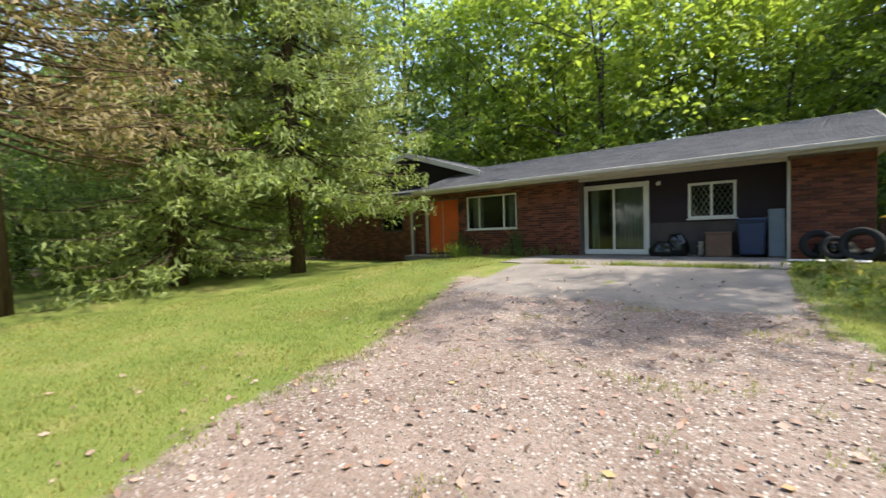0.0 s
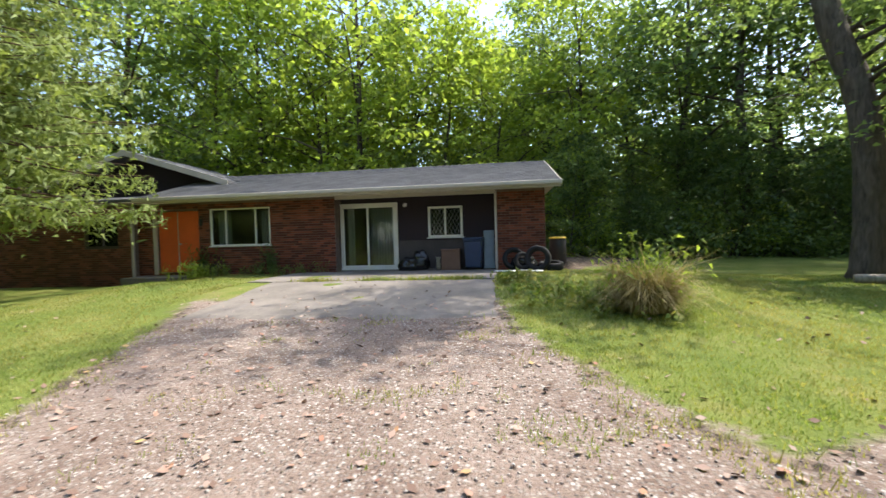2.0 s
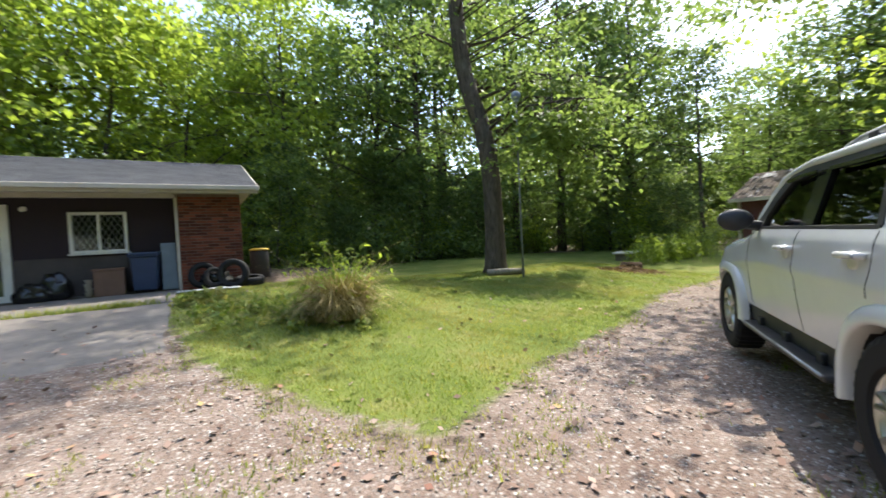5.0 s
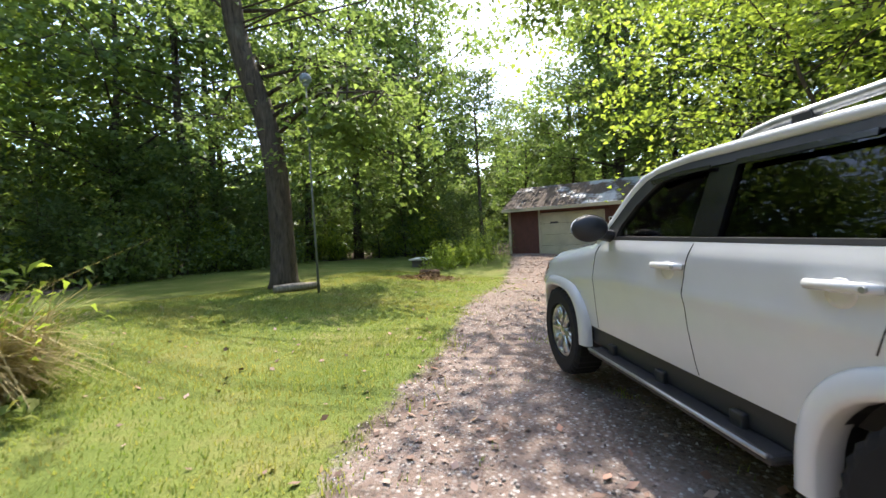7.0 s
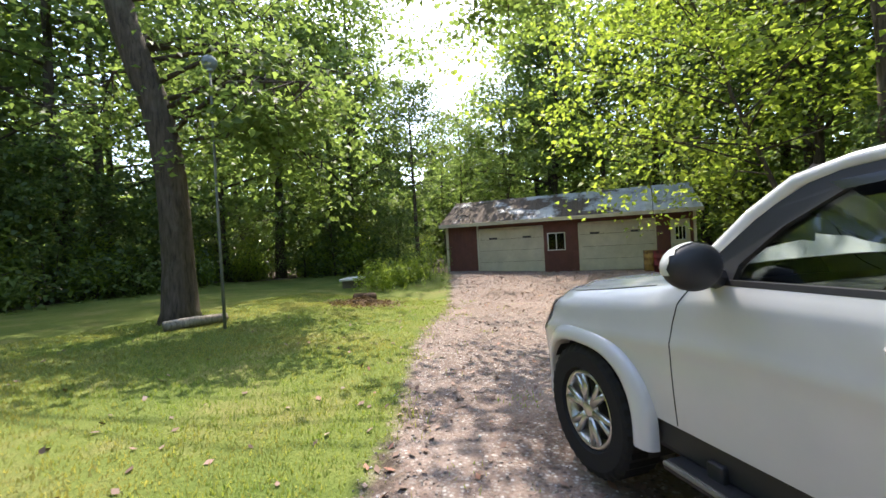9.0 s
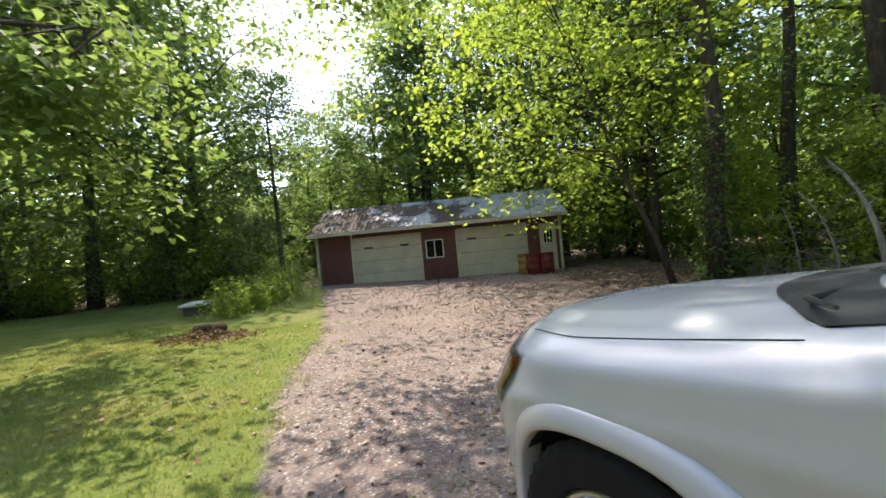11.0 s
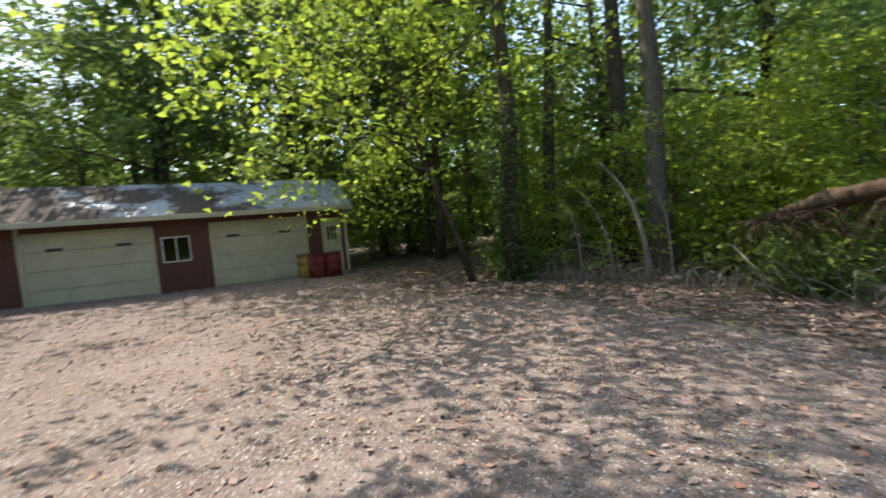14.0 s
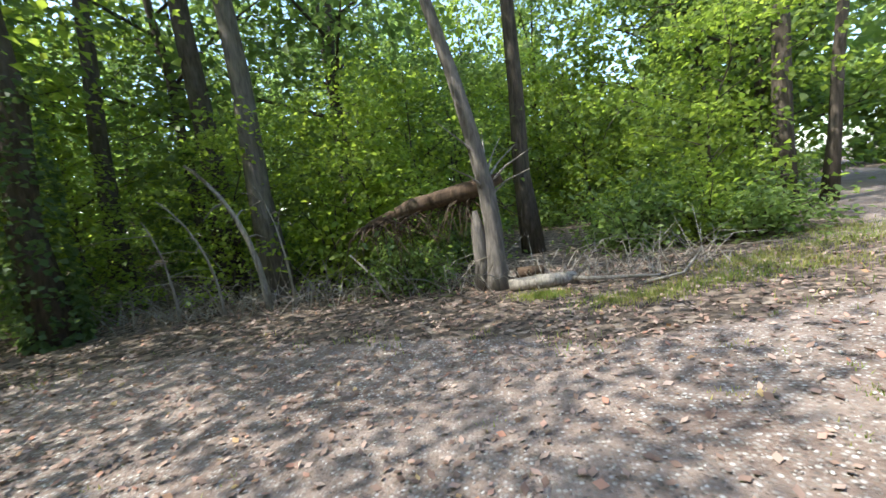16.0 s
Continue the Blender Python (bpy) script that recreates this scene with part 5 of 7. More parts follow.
def clear_of(x, y, margin=0.0):
    """Whether a plant may stand here: not in the yard, on the drive or in a building."""
    if inside_distance(np.array([x]), np.array([y]), DRIVE)[0] > -1.5 - margin:
        return False
    yard = [(-21.5, 13), (-21, 20.5), (1.5, 21), (6, 20.5), (17, 20.5), (20.8, 15), (21, 11.8), (28, 11.8), (28, -2.4), (20, -3.6), (14.5, -4.4), (10, -5.6), (5.5, -5.9), (2.0, -6.3), (0, -9), (-4, -15), (-12, -30), (-17, -30), (-12, -14), (-16, -4), (-20, 0), (-21, 6)]
    return inside_distance(np.array([x]), np.array([y]), yard)[0] < -margin


def scatter(n, near, far, gap, seed, margin, put, start, reach=1.4):
    r = np.random.default_rng(seed)
    placed, tries = list(start), 0
    while len(placed) < n and tries < 12000:
        tries += 1
        a = r.uniform(0, 2 * math.pi)
        d = near + (far - near) * r.random() ** reach
        x, y = 2 + d * math.cos(a) * 1.12, 5 + d * math.sin(a)
        if not clear_of(x, y, margin) or min(math.hypot(x - p, y - q) for p, q in placed) < gap:
            continue
        placed.append((x, y))
        put(r, x, y)


def put_tree(r, x, y):
    if -6 < x < 16 and y > -15 and y < 0:
        return
    az = math.degrees(math.atan2(y - 0.5, x + 0.5))
    if (az > 178 or az < -132) and r.random() < 0.55:
        return
    k = int(r.choice([0, 1, 2, 3, 4, 5], p=[0.26, 0.22, 0.16, 0.08, 0.2, 0.08]))
    size = r.uniform(0.85, 1.25)
    # behind the house most trees take the pale leaf in place of backlight
    if y > 20 and -20 < x < 14 and r.random() < 0.8:
        k = 3 if r.random() < 0.5 else 5
    d = math.hypot(x, y)
    if 84 < az < 103:
        size = min(size, (0.50 * d + 0.9) / 17)
    if 18 < az < 30:
        size = min(size, (0.36 * d + 0.8) / 17)
    copy_thing(PROTOS[k], at_ground(x, y, r.uniform(0, 360))).scale = (size, size, size * r.uniform(0.95, 1.1))


# kind 2 past the garage: dark leaf colour in place of shade
for x, y, s, k in ((-15, 22.6, 1.15, 5), (-11.8, 23.2, 1.25, 3), (-8.6, 22.4, 1.25, 5), (-6.2, 23.6, 1.1, 3), (-18, 23.5, 1.2, 1), (-1.0, 24.5, 0.9, 3),
                   (29.5, 5.5, 1.2, 0), (30.5, 2.5, 1.1, 1), (29.6, -0.5, 1.25, 0), (31, -3.5, 1.2, 2), (29, -5.5, 1.15, 2), (26, -6.0, 1.15, 2), (22.5, -5.6, 1.05, 2),
                   (23.5, 17.5, 1.2, 0), (20.5, 20.5, 1.25, 2), (31.0, 12.6, 0.74, 0), (34.0, 15.0, 0.82, 1), (4.2, 26.2, 1.15, 5), (7.6, 30.5, 1.3, 4), (2.2, 31.5, 1.2, 0), (0.4, 26.8, 0.85, 3), (-4.6, -19.0, 1.2, 3), (-6.2, -23.0, 1.2, 0), (-2.2, -17.5, 1.1, 4), (32, 6.8, 1.2, 0), (27.5, 19.5, 1.1, 0), (31.0, 9.0, 0.9, 1), (-22.5, 21.5, 1.4, 0), (-25, 20, 1.3, 1), (12.5, -13.5, 1.2, 0), (18, -12.5, 1.2, 0), (-3.5, -16.5, 1.15, 1), (18.0, 22.0, 1.2, 0), (11.5, 23.0, 1.2, 2), (13.5, 24.5, 1.25, 0), (8.5, 24.0, 1.1, 0)):
    copy_thing(PROTOS[k], at_ground(x, y, x * 47)).scale = (s, s, s)


def put_sapling(r, x, y):
    if 1 < x < 16 and -10.5 < y < -4 and r.random() < 0.55:
        return
    s = r.uniform(0.6, 1.25)
    k = int(r.random() < 0.5)
    # along the southern wood, pale leaf colour stands in for sun on saplings
    copy_thing(SAPLINGS[2 if x < 16 and y < -4 and r.random() < 0.55 else 0 if x < 16 and y < -4 else k], at_ground(x, y, r.uniform(0, 360))).scale = (s, s, s * r.uniform(0.85, 1.15))


def shrub(seed, w, h, n, size, leaf, m, label):
    r = np.random.default_rng(seed)
    bm = bmesh.new()
    tips = []
    for k in range(14):
        a, q = r.uniform(0, 6.28), r.uniform(0.2, 1)
        e = np.array([math.cos(a) * w * q, math.sin(a) * w * q, h * (1.15 - 0.6 * q) * r.uniform(0.5, 1)])
        tube(bm, [(e[0] * 0.1, e[1] * 0.1, -0.1), tuple(e * np.array([0.5, 0.5, 0.7])), tuple(e)], [0.025, 0.016, 0.006], 4)
        for j in range(6):
            tips.append(e * r.uniform(0.3, 1.05) + r.normal(size=3) * 0.15)
    t = thing("shrub", label, "shrub", m)
    part("stem", bm, M_BARK, t)
    lv = cloud(np.array(tips), n // len(tips), 0.22 * w, size, r, 0.75)
    lv[:, 2] = np.maximum(lv[:, 2], 0.02)
    c = new("foliage", array_mesh("foliage", lv, quads(len(lv) // 4), leaf))
    c.parent = t
    return t


# the second shrub's paler leaf makes up for missing light in the undergrowth
SHRUBS = [shrub(31, 1.4, 1.7, 1700, 0.15, M_LEAF, at_ground(-2, 22.5), "dense green undergrowth shrub"),
          shrub(32, 1.2, 2.1, 1600, 0.15, M_LEAF_BRIGHT, at_ground(5, 22.5), "leafy light green undergrowth shrub")]


def put_shrub(r, x, y):
    s = r.uniform(0.6, 1.2)
    copy_thing(SHRUBS[int(r.random() < 0.45)], at_ground(x, y, r.uniform(0, 360))).scale = (s, s, s * r.uniform(0.7, 1.2))


NAMED = [(14.3, -3.9), (16.8, -7.6), (13.9, -8.0), (11.5, -6.4), (6.7, -5.2), (5.8, -9.0), (-1.0, -10.5), (-2.4, -11), (15.4, -2.6), (-14.6, 7.8), (-15.5, 4.6), (-13.6, 0.5)]
scatter(70, 13, 40, 2.7, 21, 0.8, put_tree, [(-8, 27), (2, 28), (15, 27), (-4, 23.5), (6.5, 27.5), (-12.5, 26.5), *NAMED])
# pale saplings added to lighten the dark edge of the wood
for x, y, s in ((9.4, -7.6, 0.75), (12.7, -6.5, 0.7), (8.2, -8.6, 0.9), (15.6, -6.0, 0.7)):
    copy_thing(SAPLINGS[2], at_ground(x, y, x * 61)).scale = (s, s, s)
scatter(73, 9, 30, 1.7, 22, 0.2, put_sapling, [(8, 22.5), (12, 22.5), *NAMED], 1.7)
scatter(82, 8, 26, 1.25, 23, -0.2, put_shrub, [(-2, 22.5), (5, 22.5), *NAMED], 1.8)


def undergrowth():
    """Thick growth that closes the wood behind the lawn and beside the garage."""
    r = np.random.default_rng(83)
    spots = [(x, 21.2 + r.normal() * 0.5) for x in np.arange(2.2, 20.5, 1.25)]
    spots += [(21.6 + r.normal() * 0.5, y) for y in np.arange(13.2, 20.5, 1.3)]
    spots += [(x, 22.6 + r.normal() * 0.4) for x in np.arange(3.0, 20, 2.2)]
    for i, (x, y) in enumerate(spots):
        s = r.uniform(0.9, 1.5)
        kind = SHRUBS[i % 2] if i % 3 else SAPLINGS[1 if i % 2 else 0]
        if i % 3 == 0:
            s *= 0.7
        copy_thing(kind, at_ground(x, y, r.uniform(0, 360))).scale = (s, s, s * r.uniform(0.9, 1.3))


undergrowth()
for x, y, s, k in ((-1.6, -12.6, 1.2, 0), (-2.6, -15.0, 1.3, 1), (-3.8, -18.0, 1.4, 0), (-0.4, -11.2, 1.0, 1), (-10.5, -15.0, 1.3, 0), (-12.0, -19.0, 1.4, 1), (2.2, -7.6, 0.8, 1), (3.6, -7.9, 0.9, 0)):
    copy_thing(SHRUBS[k], at_ground(x, y, x * 71)).scale = (s, s, s)


def far_woods():
    """The wood beyond: one deep belt of leaf clumps with an uneven top."""
    r = np.random.default_rng(77)
    n = 100000
    a = r.uniform(0, 2 * math.pi, n)
    d = r.uniform(40, 56, n)
    top = 14 + 3.0 * np.sin(a * 9 + 1) + 2.5 * np.sin(a * 23) + 1.5 * np.sin(a * 51)
    az = np.degrees(np.arctan2(np.sin(a), np.cos(a)))
    top = np.where((az > 84) & (az < 100), np.minimum(top, 14), top)
    top = np.where((az > 12) & (az < 30), np.minimum(top, 12), top)
    low = np.arange(n) >= 64000
    top, d = np.where(low, 7, top), np.where(low, 37 + 0.4 * (d - 40), d)
    z = top * r.random(n) ** 0.8
    c = np.stack([3 + d * np.cos(a) * 1.1, 4 + d * np.sin(a), z], 1)
    keep = ~((c[:, 0] < -4) & (c[:, 1] < -20) & (np.abs(c[:, 0] - (-14)) < 5) & (z < 4))
    c = c[keep]
    nrm = unit(r.normal(size=c.shape) * 0.7 + np.array([0, 0, 0.8]))
    lv = leaf_quads(c, nrm, 0.95, r, 0.8)
    tagged(new("backdrop_woods", array_mesh("backdrop_woods", lv, quads(len(c)), M_LEAF)), "distant summer woods", kind="structure")


far_woods()


# ---- single trees ----
def oak():
    """The tall oak on the lawn: trunk swinging away, low boughs towards the lamp post, added unseen limbs that shade
    the car.
    """
    r = np.random.default_rng(41)
    t = thing("oak_tree", "tall dark oak with a bent trunk on the lawn", "tree", pose(7.4, 11.1, gz(7.4, 11.1)))
    bm = bmesh.new()
    lean = np.array([-0.57, 0.82])
    hs = [-0.2, 0.25, 1.2, 2.4, 3.2, 4.0, 4.75, 5.5, 6.3, 7.2, 8.2, 10, 13, 16, 19.5]
    sh = [0, -0.02, -0.04, -0.03, 0.0, 0.08, 0.22, 0.45, 0.68, 0.82, 0.9, 0.97, 1.0, 1.0, 1.0]
    rad = [0.50, 0.37, 0.315, 0.30, 0.295, 0.29, 0.285, 0.28, 0.27, 0.26, 0.25, 0.22, 0.16, 0.10, 0.03]
    T = np.array([(lean[0] * s, lean[1] * s, h) for h, s in zip(hs, sh)])
    tube(bm, T, rad, 14)
    ends = []
    for k in range(34):
        near = k >= 28
        # limbs 12 to 18 are unseen, added with leafy ends to shade the bonnet
        low, shade_tier = k < 12, 12 <= k < 19
        z = r.uniform(3.4, 6.0) if low else r.uniform(7.0, 9.8) if near else r.uniform(6.2, 9.0) if shade_tier else r.uniform(10, 18.5)
        p0 = np.array([np.interp(z, hs, T[:, j]) for j in range(3)])
        a = math.radians(r.uniform(-92, -12)) if low and k % 4 else math.radians(r.uniform(-70, 80)) if low else math.radians(r.uniform(-74, -58)) if shade_tier else r.uniform(0, 6.28)
        reach = r.uniform(2.6, 4.6) if low else r.uniform(2.2, 3.8) if near else r.uniform(7.6, 9.0) if shade_tier else r.uniform(2.0, 3.6) * (1.15 - 0.5 * (z - 7.5) / 11)
        rise = r.uniform(-0.2, 1.0) if low else r.uniform(0.0, 1.2)
        end = p0 + np.array([math.cos(a) * reach, math.sin(a) * reach, rise])
        mid = (p0 + end) / 2 + np.array([0, 0, 0.45 + 0.2 * r.random()])
        r0 = 0.06 if low else 0.026 if shade_tier else 0.06
        tube(bm, [p0, mid, end], [r0, r0 * 0.6, 0.014], 6)
        for j in range(14):
            w = r.uniform(0.88, 1.10) if shade_tier else r.uniform(0.4, 1.05)
            q = p0 + (mid - p0) * min(w * 2, 1) + (end - mid) * max(w * 2 - 1, 0)
            e = q + r.normal(size=3) * np.array([0.5, 0.5, 0.36])
            e[2] -= 0.4 if low else 0
            e[2] = max(e[2], 2.3)
            tube(bm, [q, (q + e) / 2 + r.normal(size=3) * 0.06, e], [0.022, 0.014, 0.005], 4)
            ends.append(e)
    part("trunk", bm, M_BARK, t, smooth=True)
    lv = cloud(np.array(ends), 44, 0.36, 0.17, r, 0.6, 0.62)
    c = new("crown", array_mesh("crown", lv, quads(len(lv) // 4), M_LEAF))
    c.parent = t


oak()


def ivy(x, y, h, r0, seed, label):
    """Vines climbing a trunk."""
    r = np.random.default_rng(seed)
    a, z = r.uniform(0, 6.28, 1500), h * r.random(1500) ** 1.2
    c = np.stack([np.cos(a), np.sin(a), 0 * a], 1) * (r0 + 0.1 + 0.14 * r.random(1500))[:, None]
    c[:, 2] = z
    lv = leaf_quads(c, unit(c * np.array([1, 1, 0]) + r.normal(size=c.shape) * 0.3 + np.array([0, 0, 0.4])), 0.13, r, 0.8)
    o = new("ivy", array_mesh("ivy", lv, quads(1500), M_LEAF_DARK))
    o.matrix_world = at_ground(x, y)
    tagged(o, label, "ivy", kind="stuff")


EDGE = dict(tips=52, per=28, spread=0.6, size=0.22)
tree_like("tall vine-clad tree at the drive's edge", 61, M_LEAF_DARK, 14.3, -3.9, 30, height=18, radius=0.27, crown_base=0.42, crown_r=5.4, sides=12, bend=0.45, **EDGE)
ivy(14.3, -3.9, 4.5, 0.28, 3, "dark ivy climbing the lower tree trunk")
tree_like("straight dark woodland trunk with high crown", 62, M_LEAF, 16.8, -7.6, 0, height=19, radius=0.26, crown_base=0.55, crown_r=3.5, sides=12, **EDGE)
tree_like("thick dark woodland trunk with high crown", 63, M_LEAF, 13.9, -8.0, 70, height=20, radius=0.33, crown_base=0.55, crown_r=3.6, sides=12, bend=0.2, **EDGE)
tree_like("grey straight woodland trunk with high crown", 64, M_LEAF, 11.5, -6.4, 200, bark=M_BARK_GREY, height=20, radius=0.27, crown_base=0.55, crown_r=3.6, sides=12, bend=0.15, lean=(-0.5, 0.3), **EDGE)
tree_like("dark woodland trunk behind the broken tree", 65, M_LEAF, 5.8, -9.0, 0, height=18, radius=0.25, crown_base=0.55, crown_r=3.5, sides=12, **EDGE)
tree_like("dark woodland trunk beside the drive", 66, M_LEAF, -1.0, -10.5, 0, height=19, radius=0.27, crown_base=0.55, crown_r=3.4, sides=12, bend=0.1, **EDGE)
tree_like("leaning grey trunk beside the drive", 67, M_LEAF, -2.4, -11.0, 0, height=17, radius=0.17, crown_base=0.4, crown_r=3.2, sides=10, lean=(-1.5, 0), **EDGE)
tree_like("bright green maple hanging over the drive", 68, M_LEAF_BRIGHT, 15.2, -3.1, 0, height=12, radius=0.09, crown_base=0.28, crown_r=4.6, bend=0.25, lean=(-0.2, 3.6), tips=340, per=36, spread=0.5, size=0.18, limbs=24)


def spruce(seed, h, w, n_whorls, per, m, label, size=0.2, base=0.12, leaf=None, boughs=8, droop=0.5):
    r = np.random.default_rng(seed)
    bm = bmesh.new()
    tube(bm, [(0, 0, -0.2), (0.05, 0, h * 0.5), (0, 0, h)], [0.26, 0.16, 0.02], 10)
    cs, ns = [], []
    for k in range(n_whorls):
        u = base + (0.98 - base) * k / n_whorls
        for j in range(boughs):
            z = h * u + r.normal() * 0.15
            a = r.uniform(0, 6.28)
            L = w * (1 - u) ** 0.7 * r.uniform(0.6, 1.12) + 0.2
            d = np.array([math.cos(a), math.sin(a), 0])

            def along(s):
                return np.array([0, 0, z]) + d * L * np.asarray(s)[..., None] + np.stack([0 * s, 0 * s, -droop * L * s * (1.25 - 0.75 * s)], -1)
            tube(bm, [along(np.float64(s)) for s in (0, 0.35, 0.7, 1)], [0.035, 0.026, 0.016, 0.005], 4)
            s = r.uniform(0.2, 1.0, per) ** 0.75
            c = along(s)
            side = np.array([-d[1], d[0], 0])
            c = c + side * (r.normal(size=per) * 0.16 * L * (1.2 - s))[:, None]
            c[:, 2] -= np.abs(r.normal(size=per)) * 0.2 * (0.5 + s)
            cs.append(c)
            ns.append(unit(r.normal(size=(per, 3)) * 0.6 + np.array([0, 0, 0.6]) + d * 0.4))
    c, nn = np.concatenate(cs), np.concatenate(ns)
    c[:, 2] = np.maximum(c[:, 2], 0.1)
    t = thing("spruce_tree", label, "tree", m)
    part("trunk", bm, M_BARK_RED, t, smooth=True)
    lv = leaf_quads(c, nn, size, r, 0.26, 0.5)
    o = new("crown", array_mesh("crown", lv, quads(len(lv) // 4), leaf or M_NEEDLE))
    o.parent = t
    return t


spruce(51, 19, 5.6, 46, 150, at_ground(-14.3, 7.6), "tall green spruce with drooping boughs beside the house", 0.24, 0.165, droop=0.45)
spruce(52, 14, 4.4, 30, 115, at_ground(-15.6, 4.4), "green spruce with boughs down to the grass", 0.23, 0.07, droop=0.42)
spruce(53, 13, 5.8, 30, 95, at_ground(-13.6, 0.5), "half-dead spruce with bare brown twigs", 0.16, 0.30, M_NEEDLE_DEAD, 10, 0.22)


# ---- concrete pad ----
def pad(name, x0, x1, y0, y1, label, taper=0.0):
    """A poured slab that follows the slope, with chipped edges."""
    r = random.Random(int(y0 * 10))
    nx, ny = 22, 10
    bm = bmesh.new()
    top = []
    for j in range(ny + 1):
        row = []
        for i in range(nx + 1):
            x = x0 + (x1 - x0) * i / nx + (taper * (1 - j / ny) if i == 0 else 0)
            y = y0 + (y1 - y0) * j / ny
            if i in (0, nx):
                x += r.uniform(-0.04, 0.04)
            if j == 0:
                y += r.uniform(-0.10, 0.10)
            row.append(bm.verts.new((x, y, gz(x, y) + (0.018 if j or y0 > 9 else -0.03) + r.uniform(-0.004, 0.004))))
        top.append(row)
    for q, w in zip(top, top[1:]):
        for i in range(nx):
            bm.faces.new((q[i], q[i + 1], w[i + 1], w[i]))
    r2 = bmesh.ops.extrude_face_region(bm, geom=bm.faces[:])
    low = [v for v in r2["geom"] if isinstance(v, bmesh.types.BMVert)]
    for v in low:
        v.co.z -= 0.16
    bmesh.ops.recalc_face_normals(bm, faces=bm.faces)
    return tagged(mesh_object(name, bm, M_CONCRETE), label, kind="structure")


pad("pavement", -7.6, -1.34, 9.75, 12.44, "worn concrete pad before the house")
pad("pavement_2", -6.9, -1.36, 6.2, 9.70, "worn concrete pad of the drive", 0.5)


# ---- things by the porch ----
def tyre(m, label, R=0.33, w=0.2, group="old tyres"):
    bm = lathe(bmesh.new(), [(R * 0.60, -w * 0.32), (R * 0.66, -w * 0.46), (R * 0.86, -w * 0.5), (R * 0.97, -w * 0.40), (R, -w * 0.2), (R, w * 0.2), (R * 0.97, w * 0.40), (R * 0.86, w * 0.5), (R * 0.66, w * 0.46), (R * 0.60, w * 0.32), (R * 0.72, 0.3 * w), (R * 0.85, 0), (R * 0.72, -0.3 * w), (R * 0.60, -w * 0.32)], 40, "z", close=False)
    ob = mesh_object("tyre", bm, M_RUBBER, True)
    ob.matrix_world = m
    return tagged(ob, label, "tyre", group)


def lump(name, label, category, m, sx, sy, sz, seed, material, rough=0.22):
    """A slumped sack or heap."""
    bm = bmesh.new()
    bmesh.ops.create_icosphere(bm, subdivisions=4, radius=1)
    for v in bm.verts:
        n = noise.noise(v.co * 1.6 + Vector((seed, 0, 0))) * rough + noise.noise(v.co * 4 + Vector((seed, 3, 0))) * rough * 0.5
        n += abs(noise.noise(v.co * 7 + Vector((seed, 9, 0)))) * rough * 0.35
        p = v.co * (1 + n)
        v.co = Vector((p.x * sx, p.y * sy, max(p.z, -0.55) * sz + 0.55 * sz))
    ob = mesh_object(name, bm, material, True)
    ob.matrix_world = m
    return tagged(ob, label, category)


M_BAG = plain("bin_bag", (0.012, 0.012, 0.013), 0.22, 0, 0.2, 8, 0.2)
lump("rubbish_bag", "shiny black rubbish bag slumped on the porch", "bag", pose(-3.98, 12.55, 0.44), 0.36, 0.3, 0.27, 2, M_BAG)
lump("rubbish_bag", "shiny black rubbish bag leaning on another", "bag", pose(-3.68, 12.62, 0.46), 0.27, 0.22, 0.38, 5, M_BAG)
st = thing("flowerpot_stack", "white plastic pots stacked on the porch", "pots", pose(-3.12, 12.6, 0.45))
for k in range(4):
    part("pot", lathe(bmesh.new(), [(0.0, 0.0), (0.05, 0.0), (0.075, 0.085), (0.082, 0.09), (0.075, 0.095)], 18, "z", (0.01 * (k % 2), 0, k * 0.095), False), M_WHITE, st, smooth=True)
bx = thing("cardboard_box", "brown box with a lid standing on the porch", "box", pose(-2.72, 12.62, 0.44, 0, 0, 3))
part("body", boxed(-0.28, -0.2, 0, 0.28, 0.2, 0.58, bevel=0.01), M_BROWNBOX, bx)
part("lid", boxed(-0.3, -0.22, 0.582, 0.3, 0.22, 0.63, bevel=0.01), M_BROWNBOX, bx)


def wheelie_bin():
    b = thing("wheelie_bin", "dark blue plastic wheelie bin against the wall", "bin", pose(-2.02, 12.55, 0.44, 0, 0, -4))
    bm = boxed(-0.27, -0.26, 0.06, 0.27, 0.26, 0.86, bevel=0.03)
    for v in bm.verts:
        k = 0.82 + 0.18 * (v.co.z / 0.86)
        v.co.x *= k
        v.co.y *= k
    part("body", bm, M_BLUE, b, smooth=False)
    part("rim", boxed(-0.30, -0.29, 0.86, 0.30, 0.29, 0.90, bevel=0.012), M_BLUE, b)
    part("lid", boxed(-0.30, -0.31, 0.902, 0.30, 0.27, 0.96, bevel=0.025), M_BLUE, b)
    part("handle", tube(bmesh.new(), [(-0.25, 0.27, 0.9), (-0.25, 0.33, 0.93), (0.25, 0.33, 0.93), (0.25, 0.27, 0.9)], [0.014] * 4, 8), M_BLUE, b)
    for x in (-0.24, 0.24):
        part("wheel", lathe(bmesh.new(), [(0.0, -0.025), (0.085, -0.025), (0.1, -0.01), (0.1, 0.01), (0.085, 0.025), (0.0, 0.025)], 20, "x", (x, 0.2, 0.1), False), M_RUBBER, b)


wheelie_bin()
pn = mesh_object("board_panel", boxed(-0.16, -0.02, 0.0, 0.16, 0.02, 1.16, bevel=0.006), M_PANEL)
pn.matrix_world = pose(-1.55, 12.66, 0.45, -6, 0, 4)
tagged(pn, "blue-grey board leaning beside the bin", "board")

